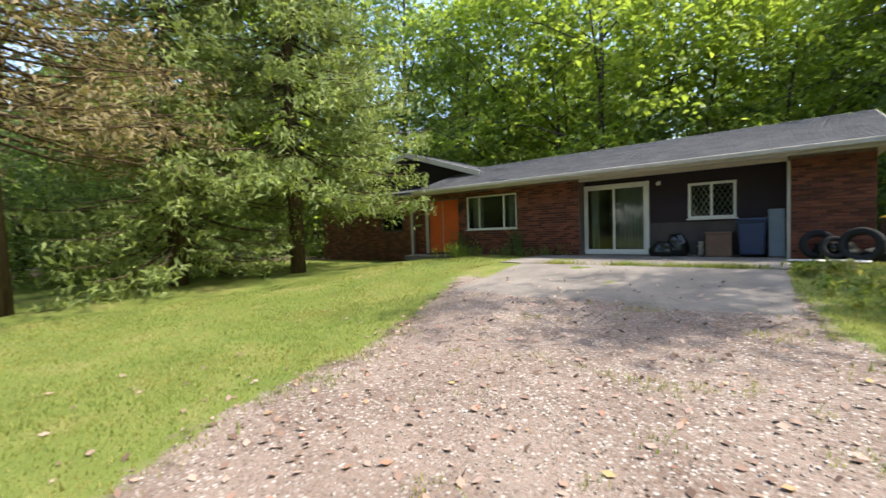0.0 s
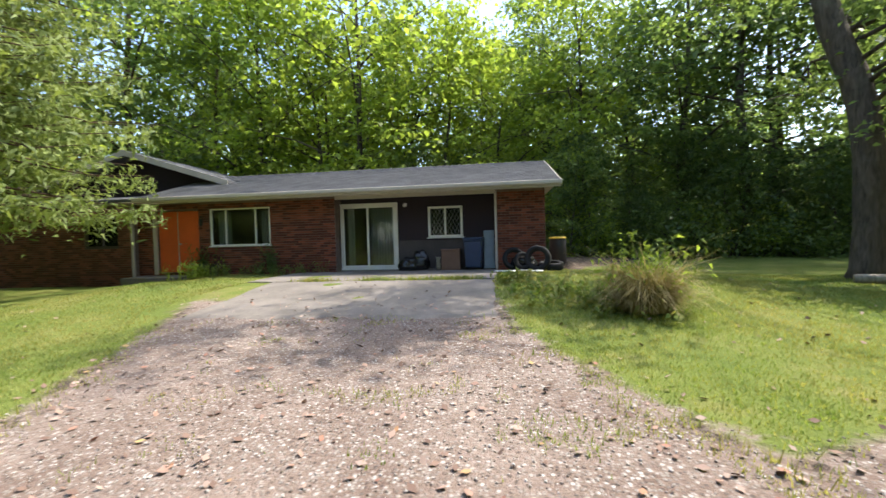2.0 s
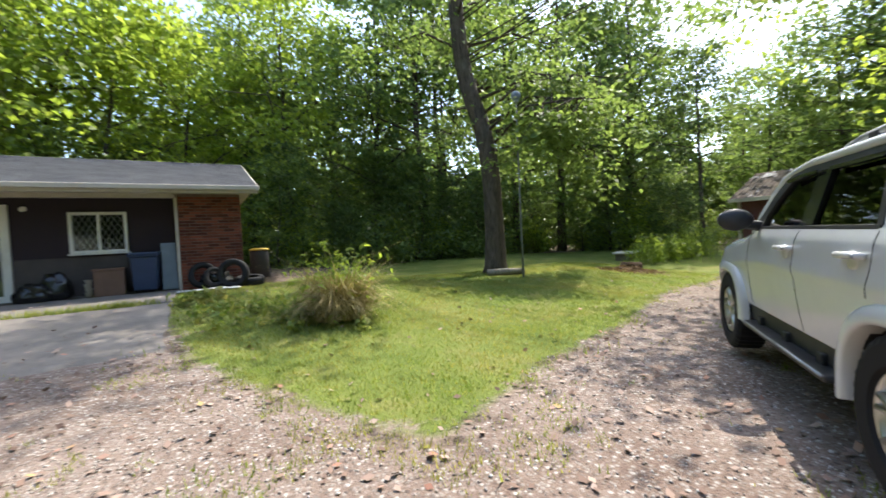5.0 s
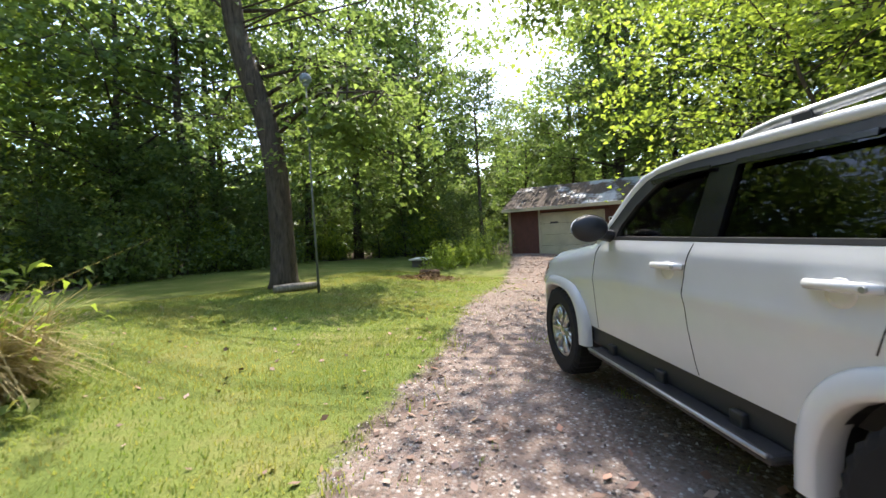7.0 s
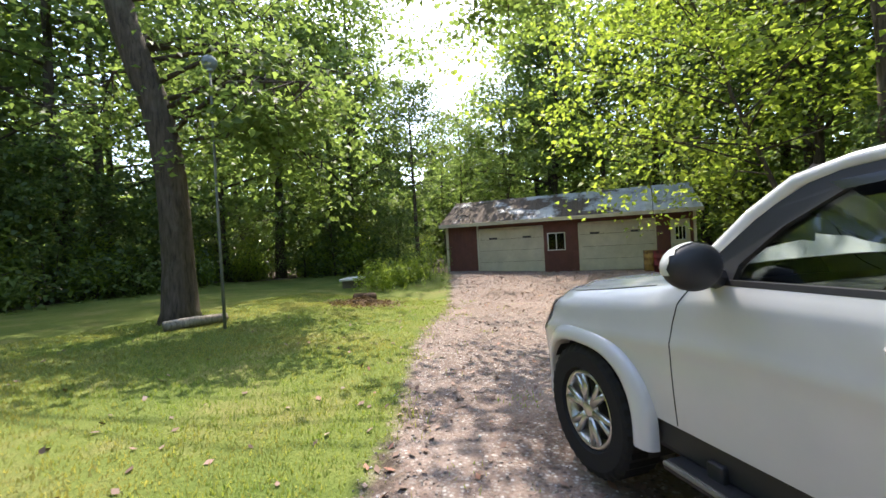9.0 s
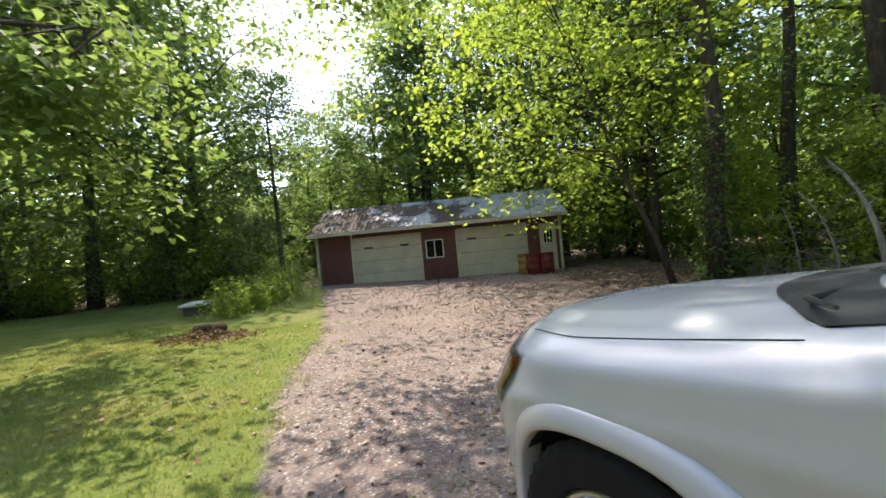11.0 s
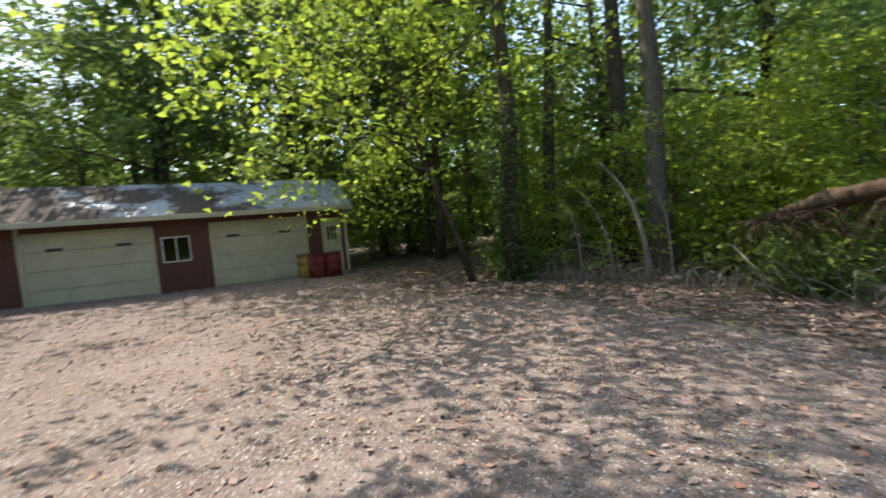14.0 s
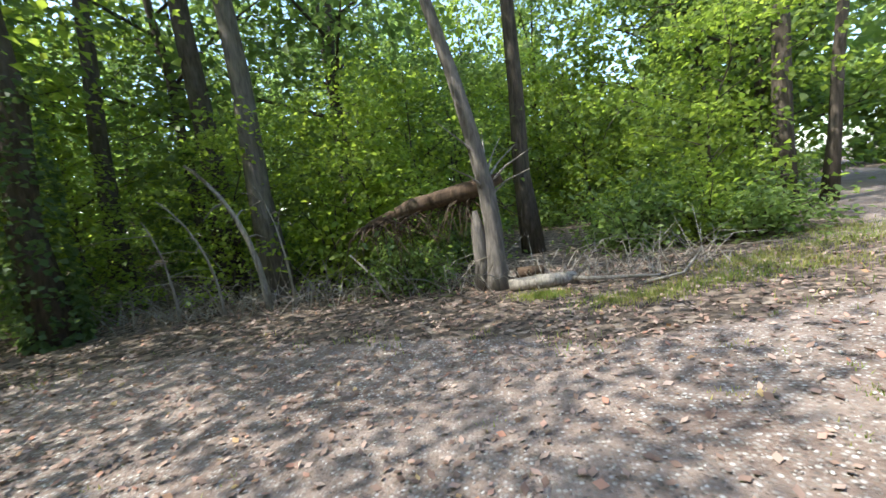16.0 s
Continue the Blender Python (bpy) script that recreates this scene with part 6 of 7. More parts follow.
g = gz(-0.3, 11.6)
tyre(pose(-0.62, 11.75, g + 0.30, 80, 0, 20), "small worn tyre leaning on the heap", 0.24, 0.15)
tyre(pose(-0.20, 11.75, g + 0.35, 84, 0, -18), "big worn tyre standing by the wall", 0.36, 0.26)
tyre(pose(0.18, 11.95, g + 0.13, 6, 0, 0), "worn tyre lying flat by the wall", 0.34, 0.22)
tyre(pose(-0.85, 12.05, g + 0.34, 78, 0, 5), "worn tyre leaning on the brick pier", 0.32, 0.2)
lump("rubbish_bag", "torn black rubbish bag among the tyres", "bag", pose(-0.55, 12.05, g - 0.02), 0.36, 0.26, 0.3, 7, M_BAG)
sh = bmesh.new()
bmesh.ops.create_grid(sh, x_segments=16, y_segments=8, size=0.5)
for v in sh.verts:
    v.co.x *= 1.3
    v.co.y *= 0.45
    v.co.z = 0.035 + 0.05 * abs(noise.noise(v.co * 5)) + 0.02 * noise.noise(v.co * 13)
bmesh.ops.solidify(sh, geom=sh.faces[:], thickness=0.004)
ob = mesh_object("plastic_sheet", sh, M_WHITE, True)
ob.matrix_world = pose(-0.75, 11.45, gz(-0.75, 11.45), 0, 0, -6)
tagged(ob, "crumpled white plastic sheet on the grass", "sheet")
dr = thing("drum", "dark drum with a yellow lid by the house corner", "barrel", pose(0.75, 14.7, gz(0.75, 14.7)))
part("shell", lathe(bmesh.new(), [(0.0, 0.0), (0.26, 0.0), (0.285, 0.03), (0.285, 0.8), (0.26, 0.86), (0.0, 0.86)], 26, "z", close=False), M_BLACK, dr, smooth=True)
part("lid", lathe(bmesh.new(), [(0.0, 0.93), (0.2, 0.925), (0.29, 0.9), (0.3, 0.862), (0.0, 0.862)], 26, "z", close=False), plain("yellow_plastic", (0.55, 0.38, 0.04), 0.5), dr, smooth=True)


# ---- yard ----
M_POST = plain("weathered_post", (0.17, 0.18, 0.165), 0.75, 0, 0.25, 6, 0.3)


def lamp_post():
    x, y = 7.0, 9.3
    p = thing("lamp_post", "slim grey metal post with a white globe lamp", "lamp", pose(x, y, gz(x, y)))
    part("post", tube(bmesh.new(), [(0, 0, -0.2), (0, 0, 2.6), (0.02, 0, 4.95)], [0.03, 0.025, 0.022], 10), M_POST, p, smooth=True)
    bm = bmesh.new()
    bmesh.ops.create_uvsphere(bm, u_segments=20, v_segments=14, radius=0.14)
    for v in bm.verts:
        v.co += Vector((0.02, 0, 5.12))
    part("globe", bm, M_PANEL, p, smooth=True)
    part("collar", lathe(bmesh.new(), [(0.03, 4.93), (0.07, 4.95), (0.07, 4.99), (0.03, 5.0)], 16, "z", (0.02, 0, 0), False), M_STEEL, p)


lamp_post()


def log(name, label, pts, radii, material, category="log", sides=10):
    ob = mesh_object(name, tube(bmesh.new(), pts, radii, sides), material, True)
    return tagged(ob, label, category)


def on(x, y, h=0.0):
    return (x, y, gz(x, y) + h)


log("log", "pale weathered log lying at the oak's foot", [on(6.5, 10.3, 0.1), on(7.0, 10.15, 0.11), on(7.6, 9.95, 0.09)], [0.10, 0.105, 0.09], M_BARK_PALE)
log("log", "short cut log beside the garden heap", [on(11.0, 9.0, 0.12), on(11.6, 8.75, 0.14)], [0.14, 0.13], M_BARK_RED)
log("log", "thin cut log beside the garden heap", [on(10.6, 8.8, 0.06), on(11.3, 8.5, 0.06)], [0.06, 0.05], M_BARK_RED)


def litter_heap(name, label, x, y, w, n, seed, material, size=0.12):
    r = np.random.default_rng(seed)
    c = r.normal(size=(n, 3)) * np.array([w, w * 0.8, 0]) + np.array([x, y, 0])
    d = np.hypot(c[:, 0] - x, c[:, 1] - y)
    c[:, 2] = ground_z(c[:, 0], c[:, 1]) + 0.02 + np.maximum(0, 0.22 - 0.2 * d / w) * r.random(n)
    lv = leaf_quads(c, unit(r.normal(size=c.shape) * 0.5 + np.array([0, 0, 1])), size, r, 0.5, 0.3)
    tagged(new(name, array_mesh(name, lv, quads(n), material)), label, "debris", kind="stuff")


M_DEAD = leaf_material("dead_leaf", (0.07, 0.045, 0.028), (0.26, 0.17, 0.10), 0.15, 0.85)
litter_heap("garden_debris", "heap of dead stalks and bark on the lawn", 11.0, 8.7, 0.5, 900, 4, M_DEAD, 0.11)
tb = thing("stone_table", "white slab table among the garden weeds", "table", pose(16.4, 12.7, gz(16.4, 12.7), 0, 0, 20))
part("tabletop", boxed(-0.75, -0.4, 0.30, 0.75, 0.4, 0.38, bevel=0.02), M_WHITE, tb)
for x in (-0.5, 0.5):
    part("leg", boxed(x - 0.1, -0.3, -0.05, x + 0.1, 0.3, 0.298, bevel=0.015), M_CONCRETE, tb)


def weeds(name, label, spots, n, h, seed, leaf, size=0.1, stems=True):
    """Tall leafy weeds: thin stems with leaves along them."""
    r = np.random.default_rng(seed)
    bm = bmesh.new()
    cs = []
    for x, y, w in spots:
        for k in range(n):
            px, py = x + r.normal() * w, y + r.normal() * w
            z = gz(px, py)
            H = h * r.uniform(0.5, 1.15)
            lx, ly = r.normal(size=2) * 0.14 * H
            if stems:
                tube(bm, [(px, py, z - 0.03), (px + lx * 0.4, py + ly * 0.4, z + H * 0.55), (px + lx, py + ly, z + H)], [0.008, 0.006, 0.003], 3, False)
            for s in np.linspace(0.15, 1.0, 15):
                cs.append((px + lx * s * s, py + ly * s * s, z + H * s) + r.normal(size=3) * np.array([0.06, 0.06, 0.02]))
    cs = np.array(cs)
    lv = leaf_quads(cs, unit(r.normal(size=cs.shape) * 0.5 + np.array([0, 0, 1])), size, r, 0.4, 0.5)
    ob = thing(name, label, "weeds")
    ob.location = (0, 0, 0)
    c = new("foliage", array_mesh("foliage", lv, quads(len(cs)), leaf))
    c.parent = ob
    if stems:
        tagged(part("stem", bm, leaf, ob), kind="stuff")
    else:
        bm.free()


weeds("tall_weeds", "tall yellow-green garden weeds", [(15.4, 10.7, 0.6), (16.8, 10.8, 0.7), (18.3, 10.8, 0.7)], 60, 1.1, 5, M_LEAF_BRIGHT, 0.14)
weeds("tall_weeds", "tall leafy weeds by the garage corner", [(19.4, 10.9, 0.8), (20.6, 11.2, 0.6)], 45, 1.3, 6, M_LEAF, 0.14)
weeds("flower_bed", "ragged weeds along the house front", [(-9.8, 12.0, 0.3), (-8.9, 12.1, 0.35), (-7.9, 12.15, 0.3), (-7.1, 12.2, 0.25)], 12, 0.35, 7, M_LEAF, 0.09)
weeds("tall_weeds", "pale green weed clump beside the step", [(-10.4, 11.6, 0.35)], 40, 0.5, 8, M_LEAF_BRIGHT, 0.1)
weeds("climbing_plant", "dark green climber on the house wall", [(-10.75, 12.25, 0.12)], 26, 1.0, 9, M_LEAF_DARK, 0.1)
weeds("climbing_plant", "dark green climber below the window", [(-8.35, 12.25, 0.12)], 26, 0.9, 10, M_LEAF_DARK, 0.1)


def dry_clump():
    """The shaggy clump of dry ornamental grass on the lawn."""
    r = np.random.default_rng(12)
    x, y = 0.95, 6.85
    t = thing("ornamental_grass", "shaggy dry grass clump with green weeds inside", "plant", pose(x, y, gz(x, y)))
    v = []
    n = 2300
    for k in range(n):
        a, q = r.uniform(0, 6.28), 0.40 * math.sqrt(r.random())
        b = np.array([math.cos(a) * q, math.sin(a) * q, 0])
        out = unit(np.array([math.cos(a + r.normal() * 0.7), math.sin(a + r.normal() * 0.7), 0]))
        L = r.uniform(0.2, 0.75) + 0.45 * r.random() ** 4 + 0.12 * math.sin(a * 3 + 1)
        w = np.array([-out[1], out[0], 0]) * 0.007
        m = b + out * L * 0.17 + np.array([0, 0, L * 0.62])
        e = b + out * L * r.uniform(0.2, 1.15) + np.array([0, 0, L * r.uniform(0.05, 1.05)])
        v += [b - w, b + w, m + w, m - w, m - w, m + w, e + w * 0.3, e - w * 0.3]
    c = new("blades", array_mesh("blades", np.array(v), quads(2 * n), M_STRAW))
    c.parent = t
    c = r.normal(size=(620, 3)) * np.array([0.34, 0.30, 0.26]) + np.array([0.0, 0.0, 0.56])
    c[:, 2] = np.clip(c[:, 2], 0.1, 1.2)
    lv = leaf_quads(c, unit(r.normal(size=c.shape) * 0.6 + np.array([0, 0, 0.8])), 0.13, r, 0.30, 0.5)
    o = new("foliage", array_mesh("foliage", lv, quads(620), M_LEAF_BRIGHT))
    o.parent = t


dry_clump()
weeds("tall_weeds", "rough green weeds at the foot of the grass clump", [(0.4, 7.0, 0.35), (-0.3, 8.0, 0.4), (-0.9, 9.4, 0.2)], 40, 0.22, 13, M_GRASS, 0.13, False)


# ---- the wood's edge ----
def snag():
    """A trunk torn off at head height, its top hanging down to one side."""
    r = np.random.default_rng(71)
    x, y = 6.7, -5.2
    t = thing("broken_tree", "snapped tree trunk with its top fallen sideways", "tree", pose(x, y, gz(x, y)))
    part("trunk", tube(bmesh.new(), [(0, 0, -0.2), (0.0, 0, 0.3), (-0.03, -0.05, 1.0), (0.02, -0.08, 1.7), (0.16, -0.1, 2.6), (0.36, -0.2, 3.6), (0.75, -0.3, 5.2), (1.1, -0.4, 8.5)], [0.26, 0.19, 0.16, 0.15, 0.135, 0.12, 0.1, 0.06], 12), M_BARK_GREY, t, smooth=True)
    part("stump", tube(bmesh.new(), [(0.24, -0.05, -0.2), (0.22, -0.05, 0.5), (0.25, -0.08, 1.1), (0.27, -0.1, 1.4)], [0.2, 0.15, 0.12, 0.04], 9), M_BARK_GREY, t, smooth=True)
    part("fallen_top", tube(bmesh.new(), [(-0.25, -0.15, 1.92), (0.1, -0.18, 1.80), (0.5, -0.24, 1.74), (1.0, -0.3, 1.66), (1.4, -0.36, 1.60), (1.8, -0.4, 1.48), (2.3, -0.46, 1.34), (2.6, -0.5, 1.2)], [0.09, 0.15, 0.17, 0.15, 0.16, 0.12, 0.08, 0.02], 9), M_BARK_RED, t, smooth=True)
    bm = bmesh.new()
    for k in range(130):
        s = r.uniform(0.1, 2.5)
        z = 1.74 - 0.17 * s
        d = r.normal(size=3) * np.array([0.25, 0.2, 0.1])
        tube(bm, [(s, -0.3, z), (s + d[0], -0.3 + d[1], z - 0.25 * r.random() - 0.1), (s + d[0] * 1.8, -0.3 + d[1] * 1.6, z - r.uniform(0.3, 0.9))], [0.013, 0.009, 0.004], 4, False)
    tagged(part("hanging_twig", bm, M_BARK_RED, t), kind="stuff")
    bm = bmesh.new()
    for k in range(7):
        a = r.uniform(0, 6.28)
        tube(bm, [(0.0, -0.1, 1.6 + 0.1 * k), (math.cos(a) * 0.35, -0.1 + math.sin(a) * 0.35, 1.85 + 0.12 * k), (math.cos(a) * 0.8, math.sin(a) * 0.7, 2.0 + 0.16 * k)], [0.03, 0.018, 0.005], 5)
    tagged(part("broken_branch", bm, M_BARK_PALE, t), kind="stuff")
    ends = r.normal(size=(60, 3)) * np.array([1.6, 1.6, 1.0]) + np.array([1.0, -0.5, 8.0])
    lv = cloud(ends, 34, 0.4, 0.22, r)
    c = new("crown", array_mesh("crown", lv, quads(len(lv) // 4), M_LEAF))
    c.parent = t


snag()


def bent_sapling(x, y, h, bend, r0, label, seed):
    r = np.random.default_rng(seed)
    pts = []
    for s in np.linspace(0, 1, 8):
        pts.append((bend[0] * s ** 2.2, bend[1] * s ** 2.2, h * s - 0.12 * h * s ** 3 - (0.2 if s == 0 else 0)))
    t = thing("bare_sapling", label, "sapling", at_ground(x, y))
    part("stem", tube(bmesh.new(), pts, np.linspace(r0, r0 * 0.35, 8), 7), M_BARK_PALE, t, smooth=True)
    bm = bmesh.new()
    for k in range(6):
        s = r.uniform(0.35, 1)
        p = np.array([np.interp(s, np.linspace(0, 1, 8), [q[j] for q in pts]) for j in range(3)])
        e = p + r.normal(size=3) * np.array([0.5, 0.5, 0.25])
        tube(bm, [p, (p + e) / 2 + np.array([0, 0, 0.06]), e], [r0 * 0.35, r0 * 0.25, 0.004], 4)
    tagged(part("twig", bm, M_BARK_PALE, t), kind="stuff")


bent_sapling(11.1, -5.2, 3.3, (1.3, -0.1), 0.075, "pale bare sapling bent over in an arch", 1)
bent_sapling(11.9, -5.0, 2.6, (0.9, 0.1), 0.035, "thin pale sapling leaning in the shade", 2)
bent_sapling(12.6, -4.7, 2.2, (0.3, 0.1), 0.03, "thin pale sapling leaning in the shade", 3)
bent_sapling(10.6, -5.3, 2.4, (0.5, -0.3), 0.03, "thin pale sapling leaning in the shade", 4)
log("log", "grey fallen log at the drive's edge", [on(5.4, -5.1, 0.10), on(6.0, -4.95, 0.11), on(6.5, -4.9, 0.10)], [0.11, 0.12, 0.1], M_BARK_PALE)
log("log", "cut log end beside the broken tree", [on(5.9, -5.35, 0.22), on(6.35, -5.25, 0.24)], [0.1, 0.1], M_BARK_RED)
log("branch", "thin fallen branch lying on dead leaves", [on(6.2, -5.3, 0.16), on(5.2, -4.9, 0.1), on(4.2, -4.7, 0.05)], [0.03, 0.04, 0.02], M_BARK_PALE, "branch", 6)
log("branch", "crooked fallen branch by the drive", [on(4.6, -4.4, 0.03), on(3.9, -4.6, 0.05), on(3.4, -5.2, 0.25)], [0.02, 0.025, 0.012], M_BARK_PALE, "branch", 6)
log("branch", "broken stick standing among the brush", [on(9.2, -4.9, 0.9), on(8.8, -4.8, 0.5), on(8.5, -4.7, 0.02)], [0.012, 0.018, 0.02], M_BARK_PALE, "branch", 6)


def brush():
    """Dead twigs and stalks along the foot of the wood."""
    r = np.random.default_rng(15)
    bm = bmesh.new()
    for k in range(420):
        x = r.uniform(3.0, 14.5)
        y = -5.2 - 0.5 * r.random() + 0.12 * max(0, x - 9) + r.normal() * 0.35
        z = gz(x, y)
        d = r.normal(size=2)
        L = r.uniform(0.3, 1.2)
        tube(bm, [(x, y, z), (x + d[0] * L * 0.3, y + d[1] * L * 0.3, z + L * 0.45), (x + d[0] * L * 0.6, y + d[1] * L * 0.6, z + L * r.uniform(0.1, 0.9))], [0.009, 0.007, 0.003], 3, False)
    tagged(mesh_object("brush", bm, M_BARK_PALE), "tangle of dead twigs at the wood's edge", "brush", kind="stuff")


brush()


# ---- grass, stones and fallen leaves ----
def sample(n, x0, x1, y0, y1, weight, seed):
    """Random places, kept with a chance that weight(x, y) gives."""
    r = np.random.default_rng(seed)
    x, y = r.uniform(x0, x1, n), r.uniform(y0, y1, n)
    k = r.random(n) < weight(x, y)
    return x[k], y[k], r


def bumpy(x, y):
    dr, _, _ = zones(x, y)
    near = np.exp(-((np.abs(x - 2) / 30) ** 4) - (np.abs(y - 2) / 30) ** 4)
    rough = np.array([noise.noise((a * 0.9, b * 0.9, 0)) * 0.035 + noise.noise((a * 3.1, b * 3.1, 4)) * 0.015 for a, b in zip(x, y)])
    return ground_z(x, y) + rough * near * (1 - 0.5 * dr)


def patchy(x, y, s, seed):
    return np.array([noise.noise((a * s, b * s, seed)) for a, b in zip(x, y)])


def blades(name, label, x, y, z, h, r, material, w=0.006):
    n = len(x)
    a = r.uniform(0, 6.28, n)
    d = np.stack([np.cos(a), np.sin(a), 0 * a], 1)
    p = np.stack([x, y, z - 0.01], 1)
    side = np.stack([-d[:, 1], d[:, 0], 0 * a], 1) * w * r.uniform(0.7, 1.5, n)[:, None]
    tip = p + d * (h * r.uniform(0.1, 0.8, n))[:, None]
    tip[:, 2] += h
    v = np.stack([p - side, p + side, tip], 1).reshape(-1, 3)
    tagged(new(name, array_mesh(name, v, np.arange(3 * n).reshape(n, 3), material)), label, "grass", kind="stuff")


def grass():
    def on_lawn(x, y):
        lawn = zones(x, y)[1]
        lawn = smooth01(lawn + 0.9 * patchy(x, y, 1.7, 21) * (1 - lawn), 0.25, 0.95)
        return lawn * (0.55 + 0.9 * np.clip(patchy(x, y, 0.7, 2) + 0.3, 0, 1)) * np.clip(1.25 - 0.055 * np.hypot(x - 1, y - 2), 0.2, 1)
    x, y, r = sample(560000, -12, 13, -1, 12.2, on_lawn, 1)
    slab = (x > -7.6) & (x < -1.34) & (y > 6.6)
    x, y = x[~slab], y[~slab]
    blades("grass", "mown lawn grass", x, y, bumpy(x, y), r.uniform(0.018, 0.06, len(x)), r, M_GRASS, 0.006)

    def on_edge(x, y):
        d = inside_distance(x, y, DRIVE)
        return np.exp(-((d - 0.05) / 0.45) ** 2) * 0.4 * (patchy(x, y, 1.6, 5) > 0.06 + 0.5 * np.clip(d, 0, 1))
    x, y, r = sample(60000, -8, 14, -4, 9, on_edge, 2)
    slab = (x > -7.4) & (x < -1.36) & (y > 6.6)
    x, y = x[~slab], y[~slab]
    blades("grass_edge", "longer grass along the gravel", x, y, bumpy(x, y), r.uniform(0.04, 0.13, len(x)), r, M_GRASS, 0.006)

    def in_drive(x, y):
        by_lawn = np.exp(-((x - 0.1) / 1.3) ** 2 - ((y - 3.6) / 1.9) ** 2)
        by_slab = np.exp(-((y - 6.0) / 0.5) ** 2) * (x < -0.8)
        d = inside_distance(x, y, DRIVE)
        p = patchy(x, y, 1.5, 8) + 0.5 * patchy(x, y, 5.0, 9) - 0.42 + 0.50 * by_lawn + 0.2 * by_slab
        return (d > 0) * np.clip(p * 1.6, 0, 0.55)
    x, y, r = sample(230000, -5, 5, -3, 7.2, in_drive, 3)
    slab = (x > -7.4) & (x < -1.36) & (y > 6.55)
    x, y = x[~slab], y[~slab]
    blades("grass_tuft", "weedy grass growing through the gravel", x, y, bumpy(x, y), r.uniform(0.02, 0.075, len(x)), r, M_GRASS, 0.005)
    r = np.random.default_rng(19)
    spots = ((4.9, -3.7, 0.4), (3.9, -4.0, 0.5), (2.7, -4.1, 0.5), (2.9, -4.9, 0.5), (1.4, -5.2, 0.6), (6.0, -4.4, 0.25), (0.4, -6.2, 0.7))
    x = np.concatenate([r.normal(a, w, 900) for a, b, w in spots])
    y = np.concatenate([r.normal(b, w * 0.5, 900) for a, b, w in spots])
    blades("grass_verge", "thin grass along the drive below the wood", x, y, bumpy(x, y), r.uniform(0.04, 0.13, len(x)), r, M_GRASS, 0.006)
    r = np.random.default_rng(9)
    x = np.concatenate([r.normal(c, s, 500) for c, s in ((-4.2, 0.3), (-3.0, 0.4), (-5.8, 0.3), (-2.2, 0.3))])
    y = 9.72 + r.normal(size=len(x)) * 0.04
    blades("grass_joint", "grass growing in the concrete joint", x, y, ground_z(x, y) + 0.02, r.uniform(0.05, 0.16, len(x)), r, M_GRASS, 0.006)


def stone_material():
    m = Mat("gravel_stone", 0.9, 0, 0.25)
    c = m.ramp(m.island(), (0.0, (0.13, 0.10, 0.085)), (0.35, (0.27, 0.23, 0.20)), (0.75, (0.43, 0.385, 0.35)), (1.0, (0.66, 0.63, 0.59)))
    m.colour(m.mix(m.math("MULTIPLY", m.noise(60, 3), 0.25), c, (0.2, 0.16, 0.13))).bump(m.noise(90, 3), 0.4, 0.003)
    return m.m


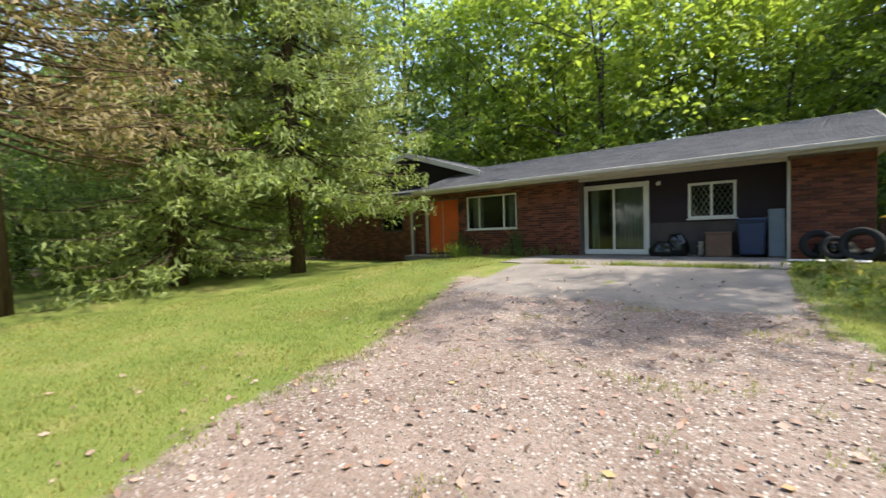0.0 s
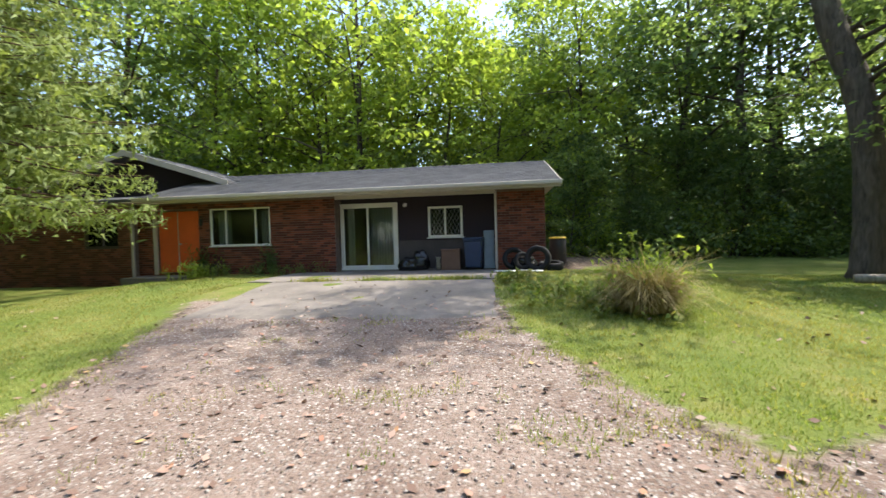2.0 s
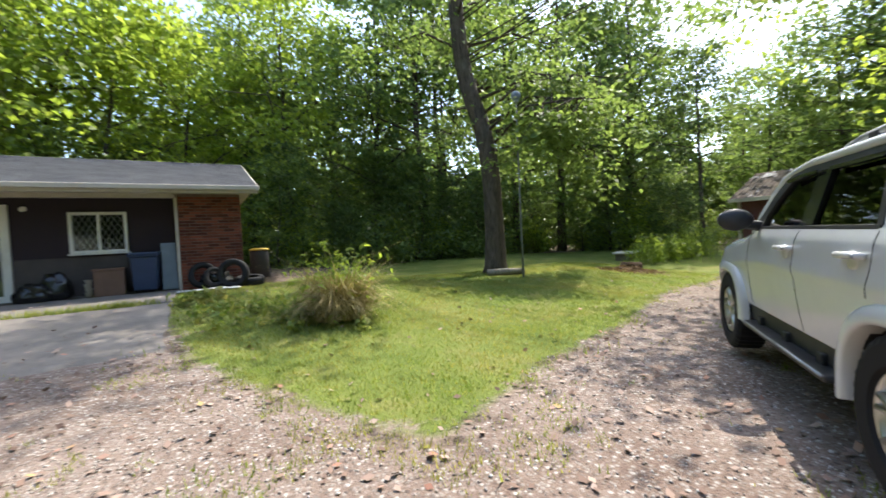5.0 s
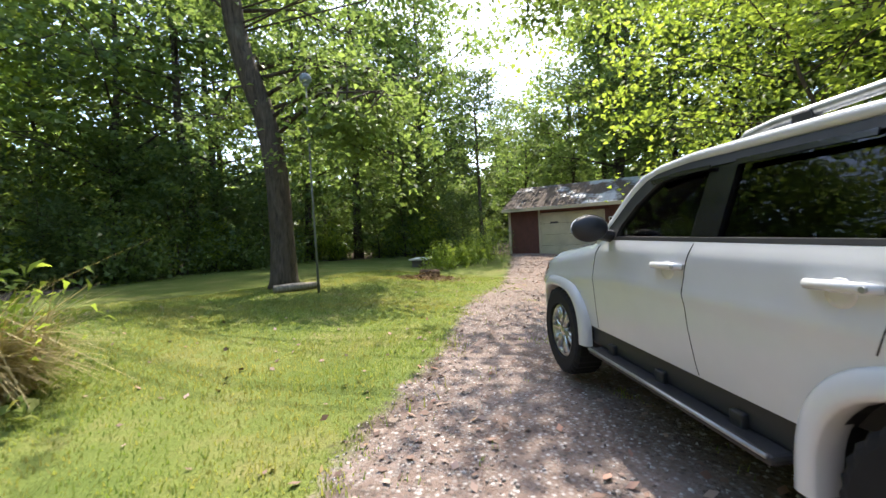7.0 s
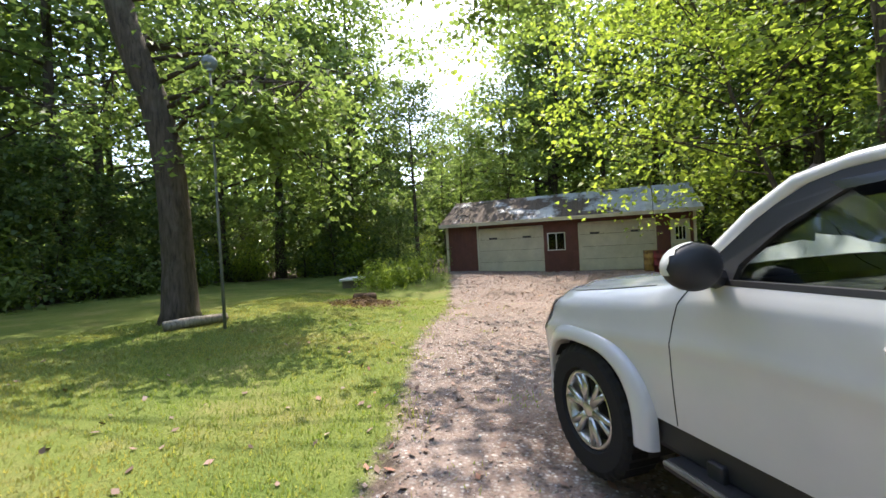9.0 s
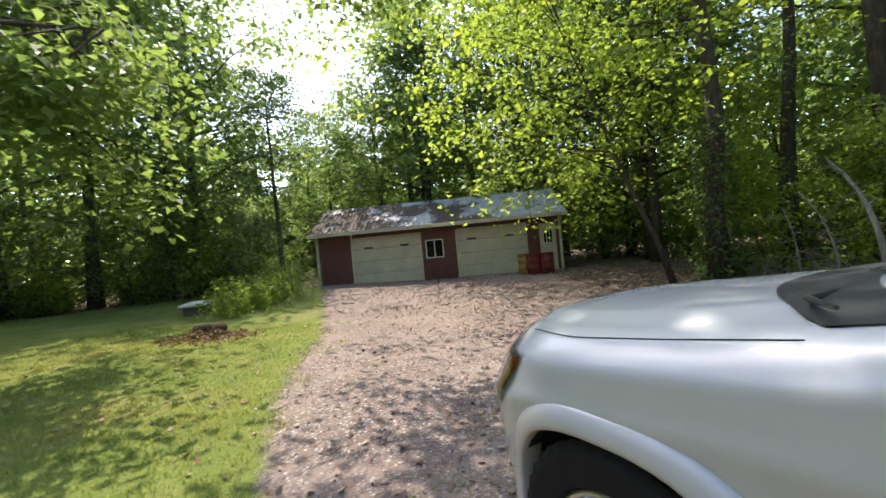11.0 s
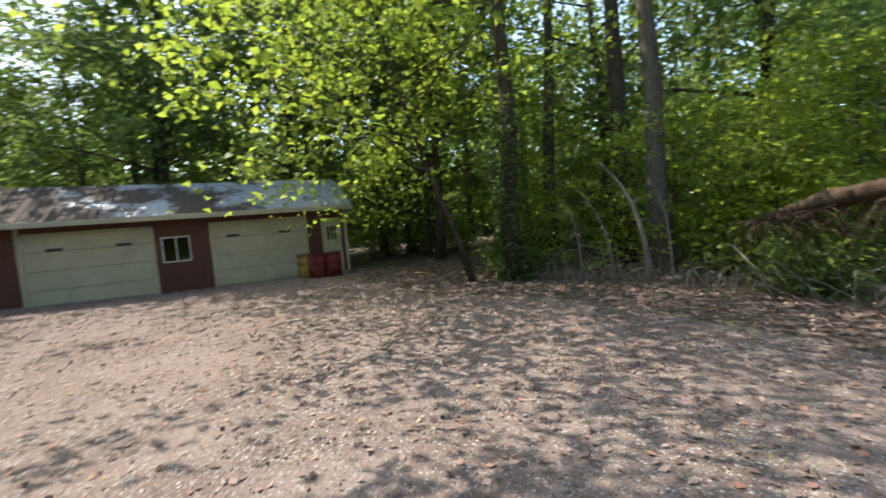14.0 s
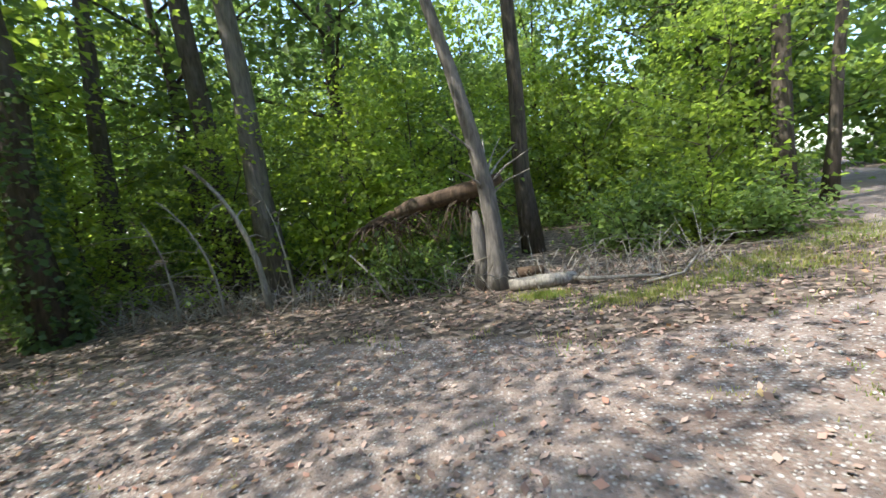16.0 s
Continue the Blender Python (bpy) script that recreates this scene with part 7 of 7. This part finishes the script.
def gravel():
    def weight(x, y):
        d = np.hypot((x - 1.5) / 1.6, y - 1.5)
        return (inside_distance(x, y, DRIVE) > -0.15) * np.clip(1.25 - d / 6.0, 0.06, 1) * (0.45 + 0.8 * np.clip(patchy(x, y, 0.6, 11) + 0.35, 0, 1))
    x, y, r = sample(90000, -6.5, 13, -5, 8, weight, 4)
    slab = (x > -7.2) & (x < -1.36) & (y > 6.6)
    x, y = x[~slab][:40000], y[~slab][:40000]
    n = len(x)
    s = 0.006 + 0.011 * r.random(n) ** 2.5
    z = bumpy(x, y)
    base = np.array([(1, 0, 0), (0, 1, 0), (-1, 0, 0), (0, -1, 0), (0, 0, 0.75), (0, 0, -0.6)], float)
    P = base[None] * (1 + r.normal(size=(n, 6, 1)) * 0.22) + r.normal(size=(n, 6, 3)) * 0.16
    a = r.uniform(0, 6.28, n)
    ca, sa = np.cos(a)[:, None], np.sin(a)[:, None]
    P = np.stack([P[..., 0] * ca - P[..., 1] * sa * 0.8, P[..., 0] * sa + P[..., 1] * ca * 0.8, P[..., 2]], -1) * s[:, None, None]
    P += np.stack([x, y, z + s * 0.25], -1)[:, None]
    f = np.array([(0, 1, 4), (1, 2, 4), (2, 3, 4), (3, 0, 4), (1, 0, 5), (2, 1, 5), (3, 2, 5), (0, 3, 5)])
    F = (f[None] + 6 * np.arange(n)[:, None, None]).reshape(-1, 3)
    tagged(new("gravel", array_mesh("gravel", P.reshape(-1, 3), F, stone_material())), "loose pale gravel stones on the drive", "gravel", kind="stuff")


def fallen_material():
    m = Mat("fallen_leaf", 0.75, 0, 0.3)
    m.colour(m.ramp(m.island(), (0.0, (0.13, 0.08, 0.06)), (0.45, (0.25, 0.16, 0.12)), (0.78, (0.40, 0.295, 0.24)), (0.96, (0.32, 0.15, 0.10)), (1.0, (0.42, 0.30, 0.13))))
    return m.m


def fallen_leaves():
    def weight(x, y):
        dr, ln, lt = zones(x, y)
        shade = smooth01(x * 0.8 - y, 3, 9)
        return np.clip(lt * 0.95 + dr * (0.24 + 0.75 * shade) + ln * 0.035, 0, 1) * (inside_distance(x, y, [(-5, -3), (3, -6.5), (16, -6), (21, -2), (21, 9), (12, 9), (-1, 12), (-11, 8)]) > 0)
    x, y, r = sample(64000, -11, 21, -6.5, 12, weight, 6)
    slab = (x > -7.6) & (x < -1.3) & (y > 6.6)
    z = np.where(slab, ground_z(x, y) + 0.04, bumpy(x, y))
    c = np.stack([x, y, z + 0.012], 1)
    nrm = unit(r.normal(size=c.shape) * 0.28 + np.array([0, 0, 1]))
    lv = leaf_quads(c, nrm, 0.068, r, 0.62, -0.18)
    tagged(new("fallen_leaves", array_mesh("fallen_leaves", lv, quads(len(x)), fallen_material())), "dry brown leaves scattered on the ground", "leaves", kind="stuff")


grass()
gravel()
fallen_leaves()
lay_bricks()
